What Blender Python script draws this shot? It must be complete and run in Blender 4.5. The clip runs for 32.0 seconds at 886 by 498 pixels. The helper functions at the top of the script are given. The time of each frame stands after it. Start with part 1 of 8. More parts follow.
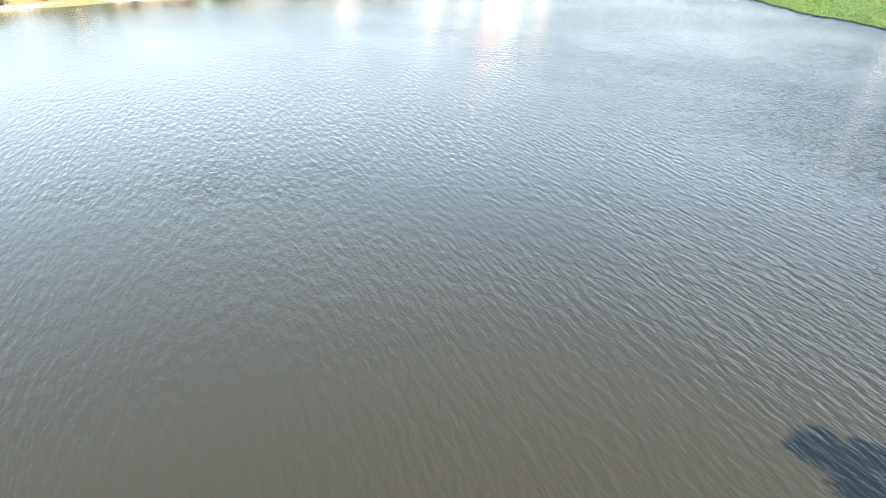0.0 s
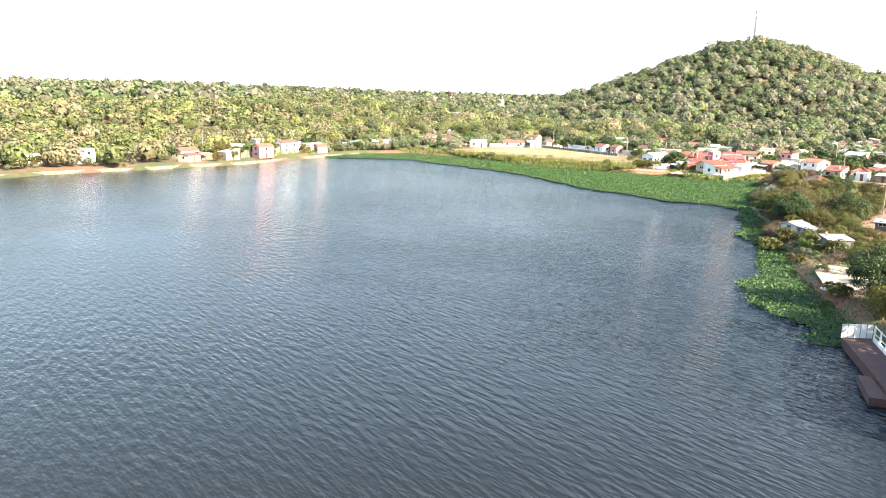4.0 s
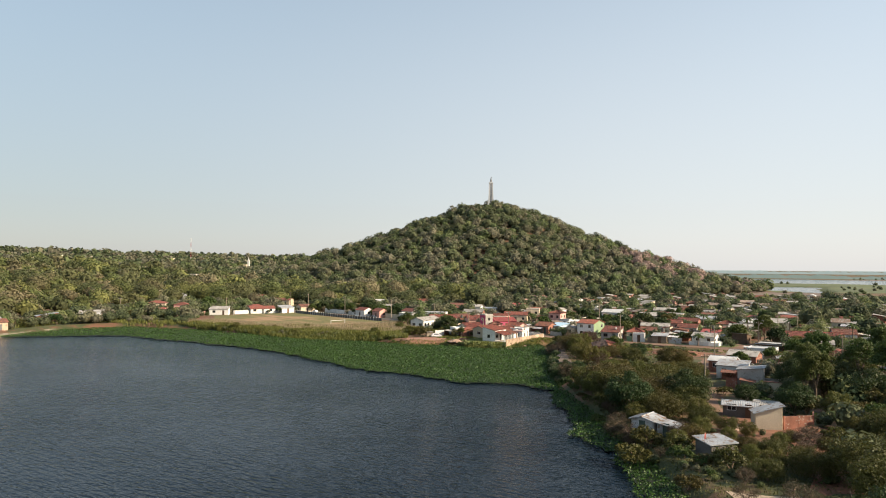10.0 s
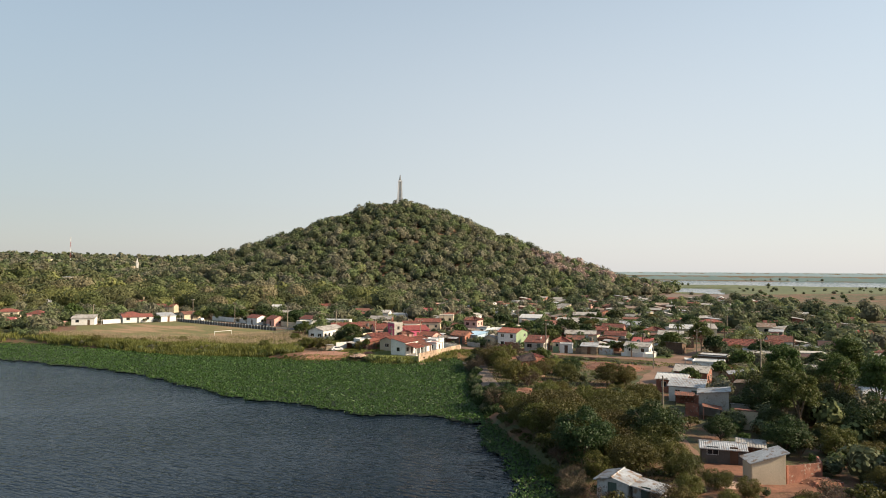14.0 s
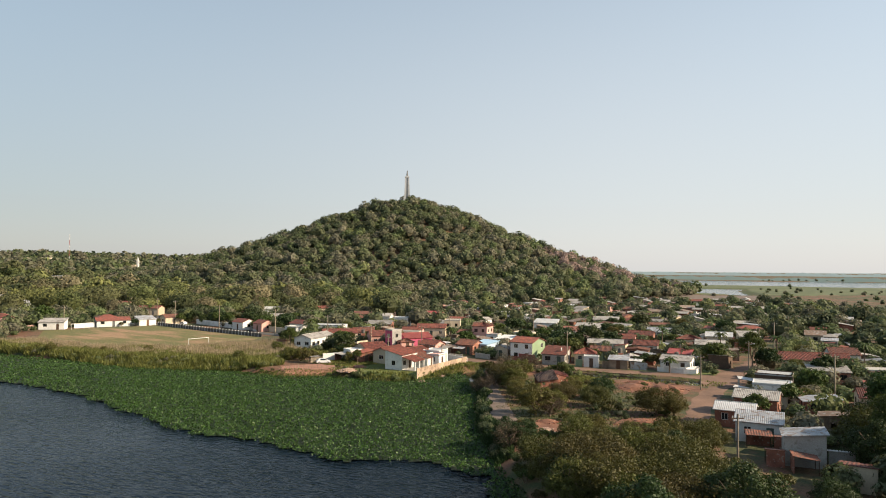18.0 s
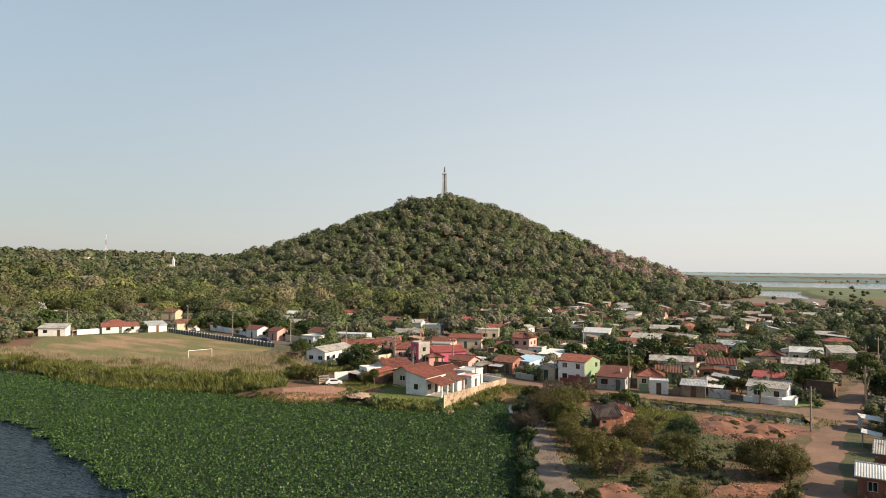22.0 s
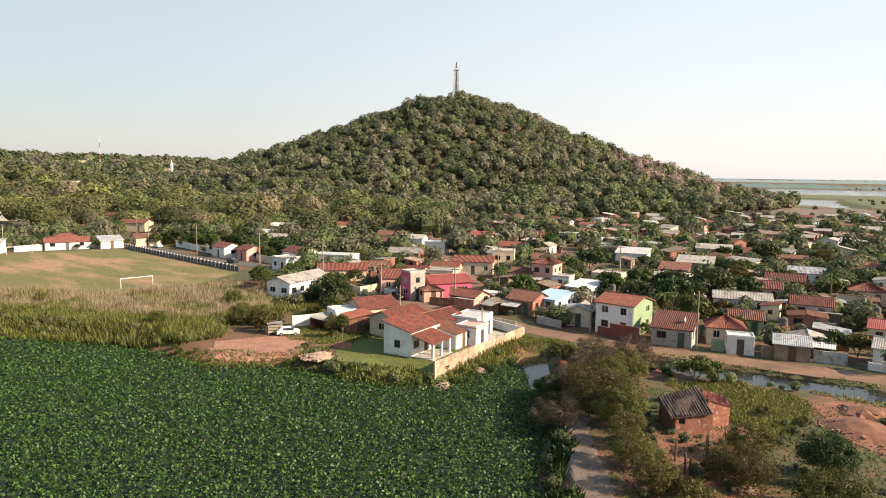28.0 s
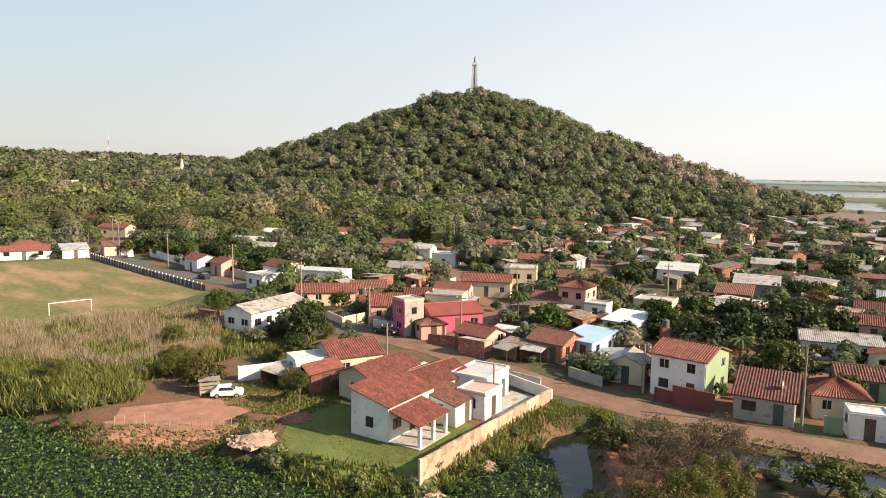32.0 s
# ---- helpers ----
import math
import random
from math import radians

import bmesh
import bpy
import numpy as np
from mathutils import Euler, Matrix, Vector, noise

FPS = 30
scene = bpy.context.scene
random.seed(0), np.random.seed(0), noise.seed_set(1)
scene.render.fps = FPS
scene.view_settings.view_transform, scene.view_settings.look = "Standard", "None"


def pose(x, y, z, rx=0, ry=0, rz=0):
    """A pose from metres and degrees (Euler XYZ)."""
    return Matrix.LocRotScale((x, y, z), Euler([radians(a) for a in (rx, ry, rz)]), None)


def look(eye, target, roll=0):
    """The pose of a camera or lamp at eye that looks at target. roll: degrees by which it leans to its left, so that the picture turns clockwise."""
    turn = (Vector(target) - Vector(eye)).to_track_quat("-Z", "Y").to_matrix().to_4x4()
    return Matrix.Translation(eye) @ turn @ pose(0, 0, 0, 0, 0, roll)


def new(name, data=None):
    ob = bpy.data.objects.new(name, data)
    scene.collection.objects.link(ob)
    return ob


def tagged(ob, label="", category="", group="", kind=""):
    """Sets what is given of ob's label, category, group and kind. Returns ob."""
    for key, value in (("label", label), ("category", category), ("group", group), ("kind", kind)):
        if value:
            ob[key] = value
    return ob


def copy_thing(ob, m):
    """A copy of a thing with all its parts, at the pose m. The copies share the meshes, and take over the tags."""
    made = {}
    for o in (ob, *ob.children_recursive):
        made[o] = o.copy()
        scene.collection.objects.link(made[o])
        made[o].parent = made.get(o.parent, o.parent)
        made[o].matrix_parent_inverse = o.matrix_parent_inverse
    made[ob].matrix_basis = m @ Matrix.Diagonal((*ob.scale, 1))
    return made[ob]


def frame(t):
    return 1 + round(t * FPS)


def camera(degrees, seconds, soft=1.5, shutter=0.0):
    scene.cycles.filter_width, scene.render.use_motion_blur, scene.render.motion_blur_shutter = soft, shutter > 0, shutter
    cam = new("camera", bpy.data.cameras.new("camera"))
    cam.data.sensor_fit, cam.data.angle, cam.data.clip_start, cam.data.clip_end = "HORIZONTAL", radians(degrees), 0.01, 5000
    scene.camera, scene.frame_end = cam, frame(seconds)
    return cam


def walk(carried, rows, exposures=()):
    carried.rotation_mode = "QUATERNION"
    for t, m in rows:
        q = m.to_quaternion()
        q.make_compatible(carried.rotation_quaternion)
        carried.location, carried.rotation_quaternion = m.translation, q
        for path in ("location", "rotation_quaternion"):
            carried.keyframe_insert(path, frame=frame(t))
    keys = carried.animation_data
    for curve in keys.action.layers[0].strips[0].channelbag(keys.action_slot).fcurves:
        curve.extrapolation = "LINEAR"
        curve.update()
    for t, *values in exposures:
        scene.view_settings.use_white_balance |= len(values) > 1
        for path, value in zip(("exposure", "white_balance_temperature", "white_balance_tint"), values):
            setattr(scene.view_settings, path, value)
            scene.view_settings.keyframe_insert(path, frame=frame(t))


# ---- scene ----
# the camera and its flight
cam = camera(65.0, 32.0, soft=1.0)
PATH = [
    (0, (21.638, -225.102, 28.14), (20.482, -223.731, 27.255), 0.2),
    (0.5, (20.375, -221.953, 27.996), (19.36, -220.439, 27.174), -1.2),
    (1, (16.999, -218.943, 27.611), (16.09, -217.342, 26.831), 0.0),
    (1.5, (14.861, -215.013, 26.731), (13.996, -213.359, 26.012), 0.2),
    (2, (12.903, -209.182, 25.355), (12.016, -207.509, 24.711), 0.4),
    (2.5, (10.903, -205.645, 25.07), (10.016, -203.951, 24.483), 0.4),
    (4.5, (4.3, -189.196, 23.456), (3.618, -187.349, 23.106), 0.6),
    (5, (2.716, -185.81, 23.532), (2.135, -183.919, 23.239), 0.3),
    (5.5, (1.194, -182.446, 23.503), (0.683, -180.527, 23.268), 0.4),
    (6, (-0.191, -179.167, 23.563), (-0.631, -177.224, 23.387), 0.3),
    (6.5, (-1.61, -176.059, 23.57), (-1.972, -174.096, 23.453), 0.3),
    (7, (-2.667, -172.413, 23.376), (-3.026, -170.446, 23.319), 0.4),
    (7.5, (-3.856, -168.981, 23.612), (-4.211, -167.013, 23.609), 0.3),
    (8, (-4.918, -165.64, 23.643), (-5.261, -163.67, 23.686), 0.3),
    (8.5, (-5.677, -161.828, 23.557), (-6.012, -159.856, 23.602), 0.4),
    (9, (-6.344, -158.299, 23.874), (-6.681, -156.328, 23.92), 0.3),
    (9.5, (-6.591, -155.67, 23.812), (-6.82, -153.684, 23.859), 0.4),
    (10, (-7.405, -152.226, 23.914), (-7.506, -150.229, 23.962), 0.3),
    (10.5, (-7.661, -148.83, 24.04), (-7.767, -146.834, 24.09), 0.4),
    (11, (-7.867, -145.594, 24.227), (-7.974, -143.598, 24.279), 0.3),
    (11.5, (-7.946, -142.32, 24.194), (-7.912, -140.32, 24.245), 0.2),
    (12, (-8.323, -138.647, 24.171), (-8.147, -136.655, 24.223), 0.2),
    (12.5, (-8.193, -134.915, 24.108), (-8.02, -132.923, 24.161), 0.2),
    (13, (-7.999, -131.301, 24.207), (-7.829, -129.308, 24.259), 0.2),
    (13.5, (-7.712, -127.564, 23.98), (-7.545, -125.571, 24.034), 0.3),
    (14, (-7.354, -124.059, 24.042), (-7.192, -122.066, 24.096), 0.3),
    (14.5, (-6.717, -120.308, 24.002), (-6.559, -118.315, 24.056), 0.2),
    (16.5, (-5.194, -106.93, 23.998), (-5.051, -104.936, 24.05), 0.3),
    (17, (-4.498, -103.561, 23.985), (-4.358, -101.567, 24.037), 0.3),
    (17.5, (-4.035, -100.187, 23.984), (-3.9, -98.192, 24.037), 0.3),
    (18, (-3.612, -97.143, 24.013), (-3.48, -95.148, 24.065), 0.4),
    (18.5, (-3.137, -93.592, 24.115), (-3.008, -91.597, 24.167), 0.3),
    (19, (-2.676, -90.538, 24.234), (-2.55, -88.542, 24.285), 0.3),
    (19.5, (-2.151, -86.976, 24.252), (-2.03, -84.98, 24.304), 0.4),
    (20, (-1.841, -83.874, 24.334), (-1.722, -81.879, 24.387), 0.4),
    (20.5, (-1.491, -80.465, 24.498), (-1.376, -78.469, 24.55), 0.5),
    (21, (-1.213, -77.301, 24.571), (-1.102, -75.305, 24.623), 0.4),
    (21.5, (-0.978, -73.385, 24.686), (-0.954, -71.385, 24.737), 0.5),
    (22, (-0.527, -69.993, 24.707), (-0.511, -67.994, 24.757), 0.5),
    (22.5, (-0.195, -66.855, 24.358), (-0.184, -64.859, 24.234), 0.5),
    (23, (-0.16, -63.6, 24.754), (-0.152, -61.612, 24.537), 0.6),
    (23.5, (-0.001, -60.725, 24.951), (0.006, -58.737, 24.732), 0.6),
    (24, (0.19, -57.685, 25.048), (0.195, -55.697, 24.828), 0.6),
    (24.5, (0.451, -54.603, 25.309), (0.453, -52.615, 25.088), 0.6),
    (26.5, (1.588, -41.35, 25.345), (1.579, -39.363, 25.121), 0.6),
    (27, (1.783, -37.558, 25.12), (1.775, -35.571, 24.896), 0.8),
    (27.5, (2.23, -34.373, 25.053), (2.218, -32.385, 24.831), 0.6),
    (28, (2.471, -30.817, 24.915), (2.449, -28.829, 24.693), 0.7),
    (28.5, (2.788, -27.326, 24.954), (2.755, -25.339, 24.732), 0.6),
    (29, (2.944, -23.911, 25.023), (2.898, -21.924, 24.8), 0.7),
    (29.5, (3.239, -20.447, 24.969), (3.176, -18.46, 24.745), 0.8),
    (30, (3.419, -16.853, 24.957), (3.351, -14.867, 24.732), 0.9),
    (30.5, (3.716, -13.656, 24.98), (3.644, -11.67, 24.755), 0.9),
    (31, (3.931, -9.956, 25.018), (3.859, -7.97, 24.793), 0.9),
    (31.5, (4.04, -6.702, 25.045), (3.968, -4.716, 24.818), 1.0),
    (32, (4.343, -3.077, 25.07), (4.266, -1.091, 24.847), 0.9),
]
EXPOSURES = [(0, 3.4, 6600, 7), (1, 3.25, 6600, 7), (2, 3.08, 6450, 8), (5, 2.42, 6150, 6), (6, 2.0, 6050, 7), (7, 1.54, 6350, 8), (8, 1.3, 6550, 8), (9, 1.02, 6650, 7), (10.5, 0.86, 6750, 7),
             (21.5, 0.76, 6750, 7), (23, 0.84, 6900, 8), (26.5, 1.13, 6950, 10), (32, 1.12, 6950, 10)]
walk(cam, [(t, look(eye, target, roll)) for t, eye, target, roll in PATH], EXPOSURES)

# ---- daylight ----
SUN_EL, SUN_AZ = 29.0, 106.0        # degrees; azimuth clockwise from +y
world = bpy.data.worlds.new("sky")
scene.world = world
world.use_nodes = True
wn = world.node_tree
sky = wn.nodes.new("ShaderNodeTexSky")
sky.sky_type = "NISHITA"
sky.sun_disc = False
sky.sun_elevation, sky.sun_rotation = radians(SUN_EL), radians(SUN_AZ)
sky.air_density, sky.dust_density, sky.ozone_density, sky.altitude = 1.0, 0.6, 1.0, 60
haze = wn.nodes.new("ShaderNodeHueSaturation")
haze.inputs["Hue"].default_value = 0.487
haze.inputs["Saturation"].default_value = 0.95
wn.links.new(sky.outputs[0], haze.inputs["Color"])
veil = wn.nodes.new("ShaderNodeMix")
veil.data_type = "RGBA"
# haze lies low and thins out upwards
way = wn.nodes.new("ShaderNodeTexCoord")
up = wn.nodes.new("ShaderNodeSeparateXYZ")
wn.links.new(way.outputs["Generated"], up.inputs[0])
thin = wn.nodes.new("ShaderNodeMapRange")
thin.interpolation_type = "SMOOTHSTEP"
thin.inputs[1].default_value, thin.inputs[2].default_value = 0.0, 0.7
thin.inputs[3].default_value, thin.inputs[4].default_value = 0.84, 0.16
wn.links.new(up.outputs["Z"], thin.inputs[0])
wn.links.new(thin.outputs[0], veil.inputs[0])
# and is brighter and warmer towards the sun
side = wn.nodes.new("ShaderNodeMapRange")
side.interpolation_type = "SMOOTHSTEP"
side.inputs[1].default_value, side.inputs[2].default_value = -0.75, 0.45
wn.links.new(up.outputs["X"], side.inputs[0])
glow = wn.nodes.new("ShaderNodeMix")
glow.data_type = "RGBA"
glow.inputs[6].default_value, glow.inputs[7].default_value = (1.85, 1.96, 2.2, 1), (3.5, 3.54, 3.8, 1)
wn.links.new(side.outputs[0], glow.inputs[0])
wn.links.new(glow.outputs[2], veil.inputs[7])
wn.links.new(haze.outputs[0], veil.inputs[6])
wn.links.new(veil.outputs[2], wn.nodes["Background"].inputs[0])
wn.nodes["Background"].inputs[1].default_value = 0.118
sun = new("sun", bpy.data.lights.new("sun", "SUN"))
sun.data.energy, sun.data.angle, sun.data.color = 5.0, radians(0.6), (1.0, 0.82, 0.62)
_el, _az = radians(SUN_EL), radians(SUN_AZ)
sun.matrix_world = look((0, 0, 300), Vector((0, 0, 300)) - Vector((math.sin(_az) * math.cos(_el), math.cos(_az) * math.cos(_el), math.sin(_el))))

# ---- materials ----
def nodes_of(name):
    m = bpy.data.materials.new(name)
    m.use_nodes = True
    return m, m.node_tree.nodes, m.node_tree.links, m.node_tree.nodes["Principled BSDF"]


def noise_node(n, l, coord, scale, detail=4.0, stretch=None):
    t = n.new("ShaderNodeTexNoise")
    t.inputs["Scale"].default_value, t.inputs["Detail"].default_value = scale, detail
    if stretch:
        mp = n.new("ShaderNodeMapping")
        mp.vector_type = "TEXTURE"
        mp.inputs["Scale"].default_value, mp.inputs["Rotation"].default_value = stretch[0], (0, 0, radians(stretch[1]))
        l.new(coord, mp.inputs[0])
        coord = mp.outputs[0]
    l.new(coord, t.inputs["Vector"])
    return t.outputs["Fac"]


def ramp(n, l, fac, stops):
    r = n.new("ShaderNodeValToRGB")
    el = r.color_ramp.elements
    for k, (p, c) in enumerate(stops):
        e = el[k] if k < 2 else el.new(p)
        e.position, e.color = p, (*c, 1)
    l.new(fac, r.inputs[0])
    return r.outputs[0]


def mixed(n, l, fac, a, b, mode="MIX"):
    x = n.new("ShaderNodeMix")
    x.data_type, x.blend_type = "RGBA", mode
    for sock, v in ((x.inputs[0], fac), (x.inputs[6], a), (x.inputs[7], b)):
        if isinstance(v, (float, int)):
            sock.default_value = v
        elif isinstance(v, tuple):
            sock.default_value = (*v, 1)
        else:
            l.new(v, sock)
    return x.outputs[2]


def surface(name, base, dark=0.6, light=1.25, big=0.35, fine=9.0, rough=0.85, bump=0.25, metal=0.0, stain=None, stain_at=0.62, vary=0.25):
    """A worn surface: base colour with broad and fine variation, an optional stain colour and a fine relief."""
    m, n, l, p = nodes_of(name)
    pos = n.new("ShaderNodeNewGeometry").outputs["Position"]
    info = n.new("ShaderNodeObjectInfo")
    a, b = noise_node(n, l, pos, big, 5), noise_node(n, l, pos, fine, 6)
    c = ramp(n, l, a, [(0.3, tuple(v * dark for v in base)), (0.7, tuple(min(1, v * light) for v in base))])
    c = mixed(n, l, 0.35, c, ramp(n, l, b, [(0.3, tuple(v * dark * 0.8 for v in base)), (0.7, tuple(min(1, v * light) for v in base))]))
    if stain:
        s = noise_node(n, l, pos, big * 3.1, 8)
        f = ramp(n, l, s, [(stain_at - 0.06, (0, 0, 0)), (stain_at + 0.06, (1, 1, 1))])
        c = mixed(n, l, f, c, stain)
    hv = n.new("ShaderNodeHueSaturation")
    mr = n.new("ShaderNodeMapRange")
    mr.inputs[3].default_value, mr.inputs[4].default_value = 1 - vary, 1 + vary
    l.new(info.outputs["Random"], mr.inputs[0])
    l.new(mr.outputs[0], hv.inputs["Value"])
    l.new(c, hv.inputs["Color"])
    l.new(hv.outputs[0], p.inputs["Base Color"])
    p.inputs["Roughness"].default_value, p.inputs["Metallic"].default_value = rough, metal
    if bump:
        bp = n.new("ShaderNodeBump")
        bp.inputs["Strength"].default_value, bp.inputs["Distance"].default_value = bump, 0.05
        l.new(b, bp.inputs["Height"])
        l.new(bp.outputs[0], p.inputs["Normal"])
    return m


def foliage(name, base, hue=0.03, value=0.3, through_light=0.28, attribute=False):
    """Leaves: each clump and each plant differs a little; light passes through."""
    m, n, l, p = nodes_of(name)
    geo, info = n.new("ShaderNodeNewGeometry"), n.new("ShaderNodeObjectInfo")
    hv = n.new("ShaderNodeHueSaturation")
    if attribute:
        at = n.new("ShaderNodeAttribute")
        at.attribute_name = "tint"
        l.new(at.outputs["Color"], hv.inputs["Color"])
        hv.inputs["Saturation"].default_value = 0.86
    else:
        hv.inputs["Color"].default_value = (*base, 1)
        r = n.new("ShaderNodeMapRange")
        r.inputs[3].default_value, r.inputs[4].default_value = 0.5 - hue, 0.5 + hue
        l.new(info.outputs["Random"], r.inputs[0])
        l.new(r.outputs[0], hv.inputs["Hue"])
    r2 = n.new("ShaderNodeMapRange")
    dry = 1.07 if attribute else 0.85
    r2.inputs[3].default_value, r2.inputs[4].default_value = dry * (1 - value), dry * (1 + value)
    l.new(geo.outputs["Random Per Island"], r2.inputs[0])
    l.new(r2.outputs[0], hv.inputs["Value"])
    l.new(hv.outputs[0], p.inputs["Base Color"])
    p.inputs["Roughness"].default_value = 0.55
    p.inputs["Specular IOR Level"].default_value = 0.12 if attribute else 0.25
    tr = n.new("ShaderNodeBsdfTranslucent")
    l.new(hv.outputs[0], tr.inputs[0])
    mx = n.new("ShaderNodeMixShader")
    mx.inputs[0].default_value = through_light
    l.new(p.outputs[0], mx.inputs[1])
    l.new(tr.outputs[0], mx.inputs[2])
    l.new(mx.outputs[0], n["Material Output"].inputs[0])
    return m


def water_material(name, base, ripple, strength, south=None, shine=0.18):
    """Ruffled water; south is its murkier colour at the calmer south end."""
    m, n, l, p = nodes_of(name)
    pos = n.new("ShaderNodeNewGeometry").outputs["Position"]
    a = noise_node(n, l, pos, ripple, 2, ((3.4, 1.0, 1.0), -31))
    b = noise_node(n, l, pos, ripple * 2.3, 2, ((2.2, 1.0, 1.0), -22))
    gust = noise_node(n, l, pos, 0.035, 3, ((2.0, 1.0, 1.0), -10))
    add = n.new("ShaderNodeMath")
    add.operation = "MULTIPLY_ADD"
    l.new(b, add.inputs[0])
    add.inputs[1].default_value = 0.22
    l.new(a, add.inputs[2])
    bp = n.new("ShaderNodeBump")
    bp.inputs["Distance"].default_value = 0.4
    mr = n.new("ShaderNodeMapRange")
    mr.inputs[1].default_value, mr.inputs[2].default_value = 0.36, 0.58
    mr.inputs[3].default_value, mr.inputs[4].default_value = strength * 0.6, strength
    l.new(gust, mr.inputs[0])
    sep, calm, wind = n.new("ShaderNodeSeparateXYZ"), n.new("ShaderNodeMapRange"), n.new("ShaderNodeMath")
    l.new(pos, sep.inputs[0])
    l.new(sep.outputs["Y"], calm.inputs[0])
    calm.inputs[1].default_value, calm.inputs[2].default_value = -190, -100
    calm.inputs[3].default_value, calm.inputs[4].default_value = 0.0 if south else 1.0, 1.0
    wind.operation = "MULTIPLY_ADD"
    l.new(calm.outputs[0], wind.inputs[0])
    wind.inputs[1].default_value, wind.inputs[2].default_value = 0.5, 0.5
    force = n.new("ShaderNodeMath")
    force.operation = "MULTIPLY"
    l.new(wind.outputs[0], force.inputs[0])
    l.new(mr.outputs[0], force.inputs[1])
    l.new(force.outputs[0], bp.inputs["Strength"])
    l.new(add.outputs[0], bp.inputs["Height"])
    l.new(bp.outputs[0], p.inputs["Normal"])
    murk = noise_node(n, l, pos, 0.012, 3)
    depth = ramp(n, l, murk, [(0.35, base), (0.7, tuple(v * 0.75 for v in base))])
    if south:
        depth = mixed(n, l, calm.outputs[0], south, depth)
    l.new(depth, p.inputs["Base Color"])
    p.inputs["Roughness"].default_value, p.inputs["IOR"].default_value = 0.1, 1.333
    gloss = n.new("ShaderNodeMapRange")
    l.new(calm.outputs[0], gloss.inputs[0])
    gloss.inputs[3].default_value, gloss.inputs[4].default_value = 0.26, shine
    l.new(gloss.outputs[0], p.inputs["Specular IOR Level"])
    p.inputs["Specular Tint"].default_value = (0.7, 0.87, 1.0, 1)
    return m


def ground_material():
    """Bare red earth, dry grass and litter in patches."""
    m, n, l, p = nodes_of("earth_and_dry_grass")
    pos = n.new("ShaderNodeNewGeometry").outputs["Position"]
    a, b, c = noise_node(n, l, pos, 0.045, 6), noise_node(n, l, pos, 0.4, 6), noise_node(n, l, pos, 5.0, 6)
    earth = ramp(n, l, c, [(0.3, (0.1, 0.044, 0.025)), (0.7, (0.19, 0.092, 0.052))])
    grass = ramp(n, l, c, [(0.3, (0.022, 0.033, 0.01)), (0.7, (0.078, 0.083, 0.026))])
    mixf = n.new("ShaderNodeMath")
    mixf.operation = "MULTIPLY_ADD"
    l.new(b, mixf.inputs[0])
    mixf.inputs[1].default_value = 0.6
    l.new(a, mixf.inputs[2])
    f = ramp(n, l, mixf.outputs[0], [(0.74, (0, 0, 0)), (0.92, (1, 1, 1))])
    l.new(mixed(n, l, f, grass, earth), p.inputs["Base Color"])
    p.inputs["Roughness"].default_value = 0.95
    bp = n.new("ShaderNodeBump")
    bp.inputs["Strength"].default_value, bp.inputs["Distance"].default_value = 0.6, 0.15
    l.new(c, bp.inputs["Height"])
    l.new(bp.outputs[0], p.inputs["Normal"])
    return m


def pitch_material():
    m, n, l, p = nodes_of("worn_pitch_grass")
    pos = n.new("ShaderNodeNewGeometry").outputs["Position"]
    a = noise_node(n, l, pos, 0.17, 9, ((3.2, 1.0, 1.0), -42))
    c = noise_node(n, l, pos, 1.6, 8)
    grass = ramp(n, l, c, [(0.3, (0.075, 0.08, 0.022)), (0.7, (0.165, 0.145, 0.044))])
    bare = ramp(n, l, c, [(0.3, (0.21, 0.125, 0.064)), (0.7, (0.34, 0.215, 0.12))])
    off = n.new("ShaderNodeVectorMath")
    off.operation = "DISTANCE"
    off.inputs[1].default_value = (-84.0, 132.0, 1.54)
    l.new(pos, off.inputs[0])
    mid = n.new("ShaderNodeMapRange")
    mid.inputs[1].default_value, mid.inputs[2].default_value = 4.0, 40.0
    mid.inputs[3].default_value, mid.inputs[4].default_value = 0.1, -0.05
    l.new(off.outputs["Value"], mid.inputs[0])
    worn = n.new("ShaderNodeMath")
    l.new(a, worn.inputs[0])
    l.new(mid.outputs[0], worn.inputs[1])
    a = worn.outputs[0]
    l.new(mixed(n, l, ramp(n, l, a, [(0.5, (0, 0, 0)), (0.68, (1, 1, 1))]), grass, bare), p.inputs["Base Color"])
    p.inputs["Roughness"].default_value = 0.95
    return m


M_GROUND, M_PITCH = ground_material(), pitch_material()
M_LAKE = water_material("lake_water", (0.0048, 0.0112, 0.02), 1.7, 0.85, (0.0135, 0.013, 0.0095))
M_POND = water_material("pond_water", (0.012, 0.014, 0.012), 1.2, 0.05, shine=0.6)
M_RIVER = water_material("river_water", (0.05, 0.06, 0.066), 0.3, 1.3)
M_ROAD = surface("red_dirt_road", (0.178, 0.103, 0.068), 0.55, 1.35, 0.3, 3.0, 0.95, 0.4, vary=0)
M_ASPHALT = surface("worn_asphalt", (0.085, 0.08, 0.075), 0.7, 1.3, 0.3, 6.0, 0.9, 0.2, vary=0)
M_SAND = surface("pale_sand", (0.36, 0.28, 0.2), 0.75, 1.2, 0.2, 4.0, 0.95, 0.3, vary=0)
M_SHORE = surface("grey_shore_sand", (0.2, 0.17, 0.13), 0.5, 1.4, 0.25, 4.0, 0.95, 0.4, stain=(0.1, 0.11, 0.05), stain_at=0.52, vary=0)
M_PATH = surface("trodden_grey_earth", (0.14, 0.104, 0.082), 0.55, 1.35, 0.5, 4.0, 0.95, 0.4, vary=0)
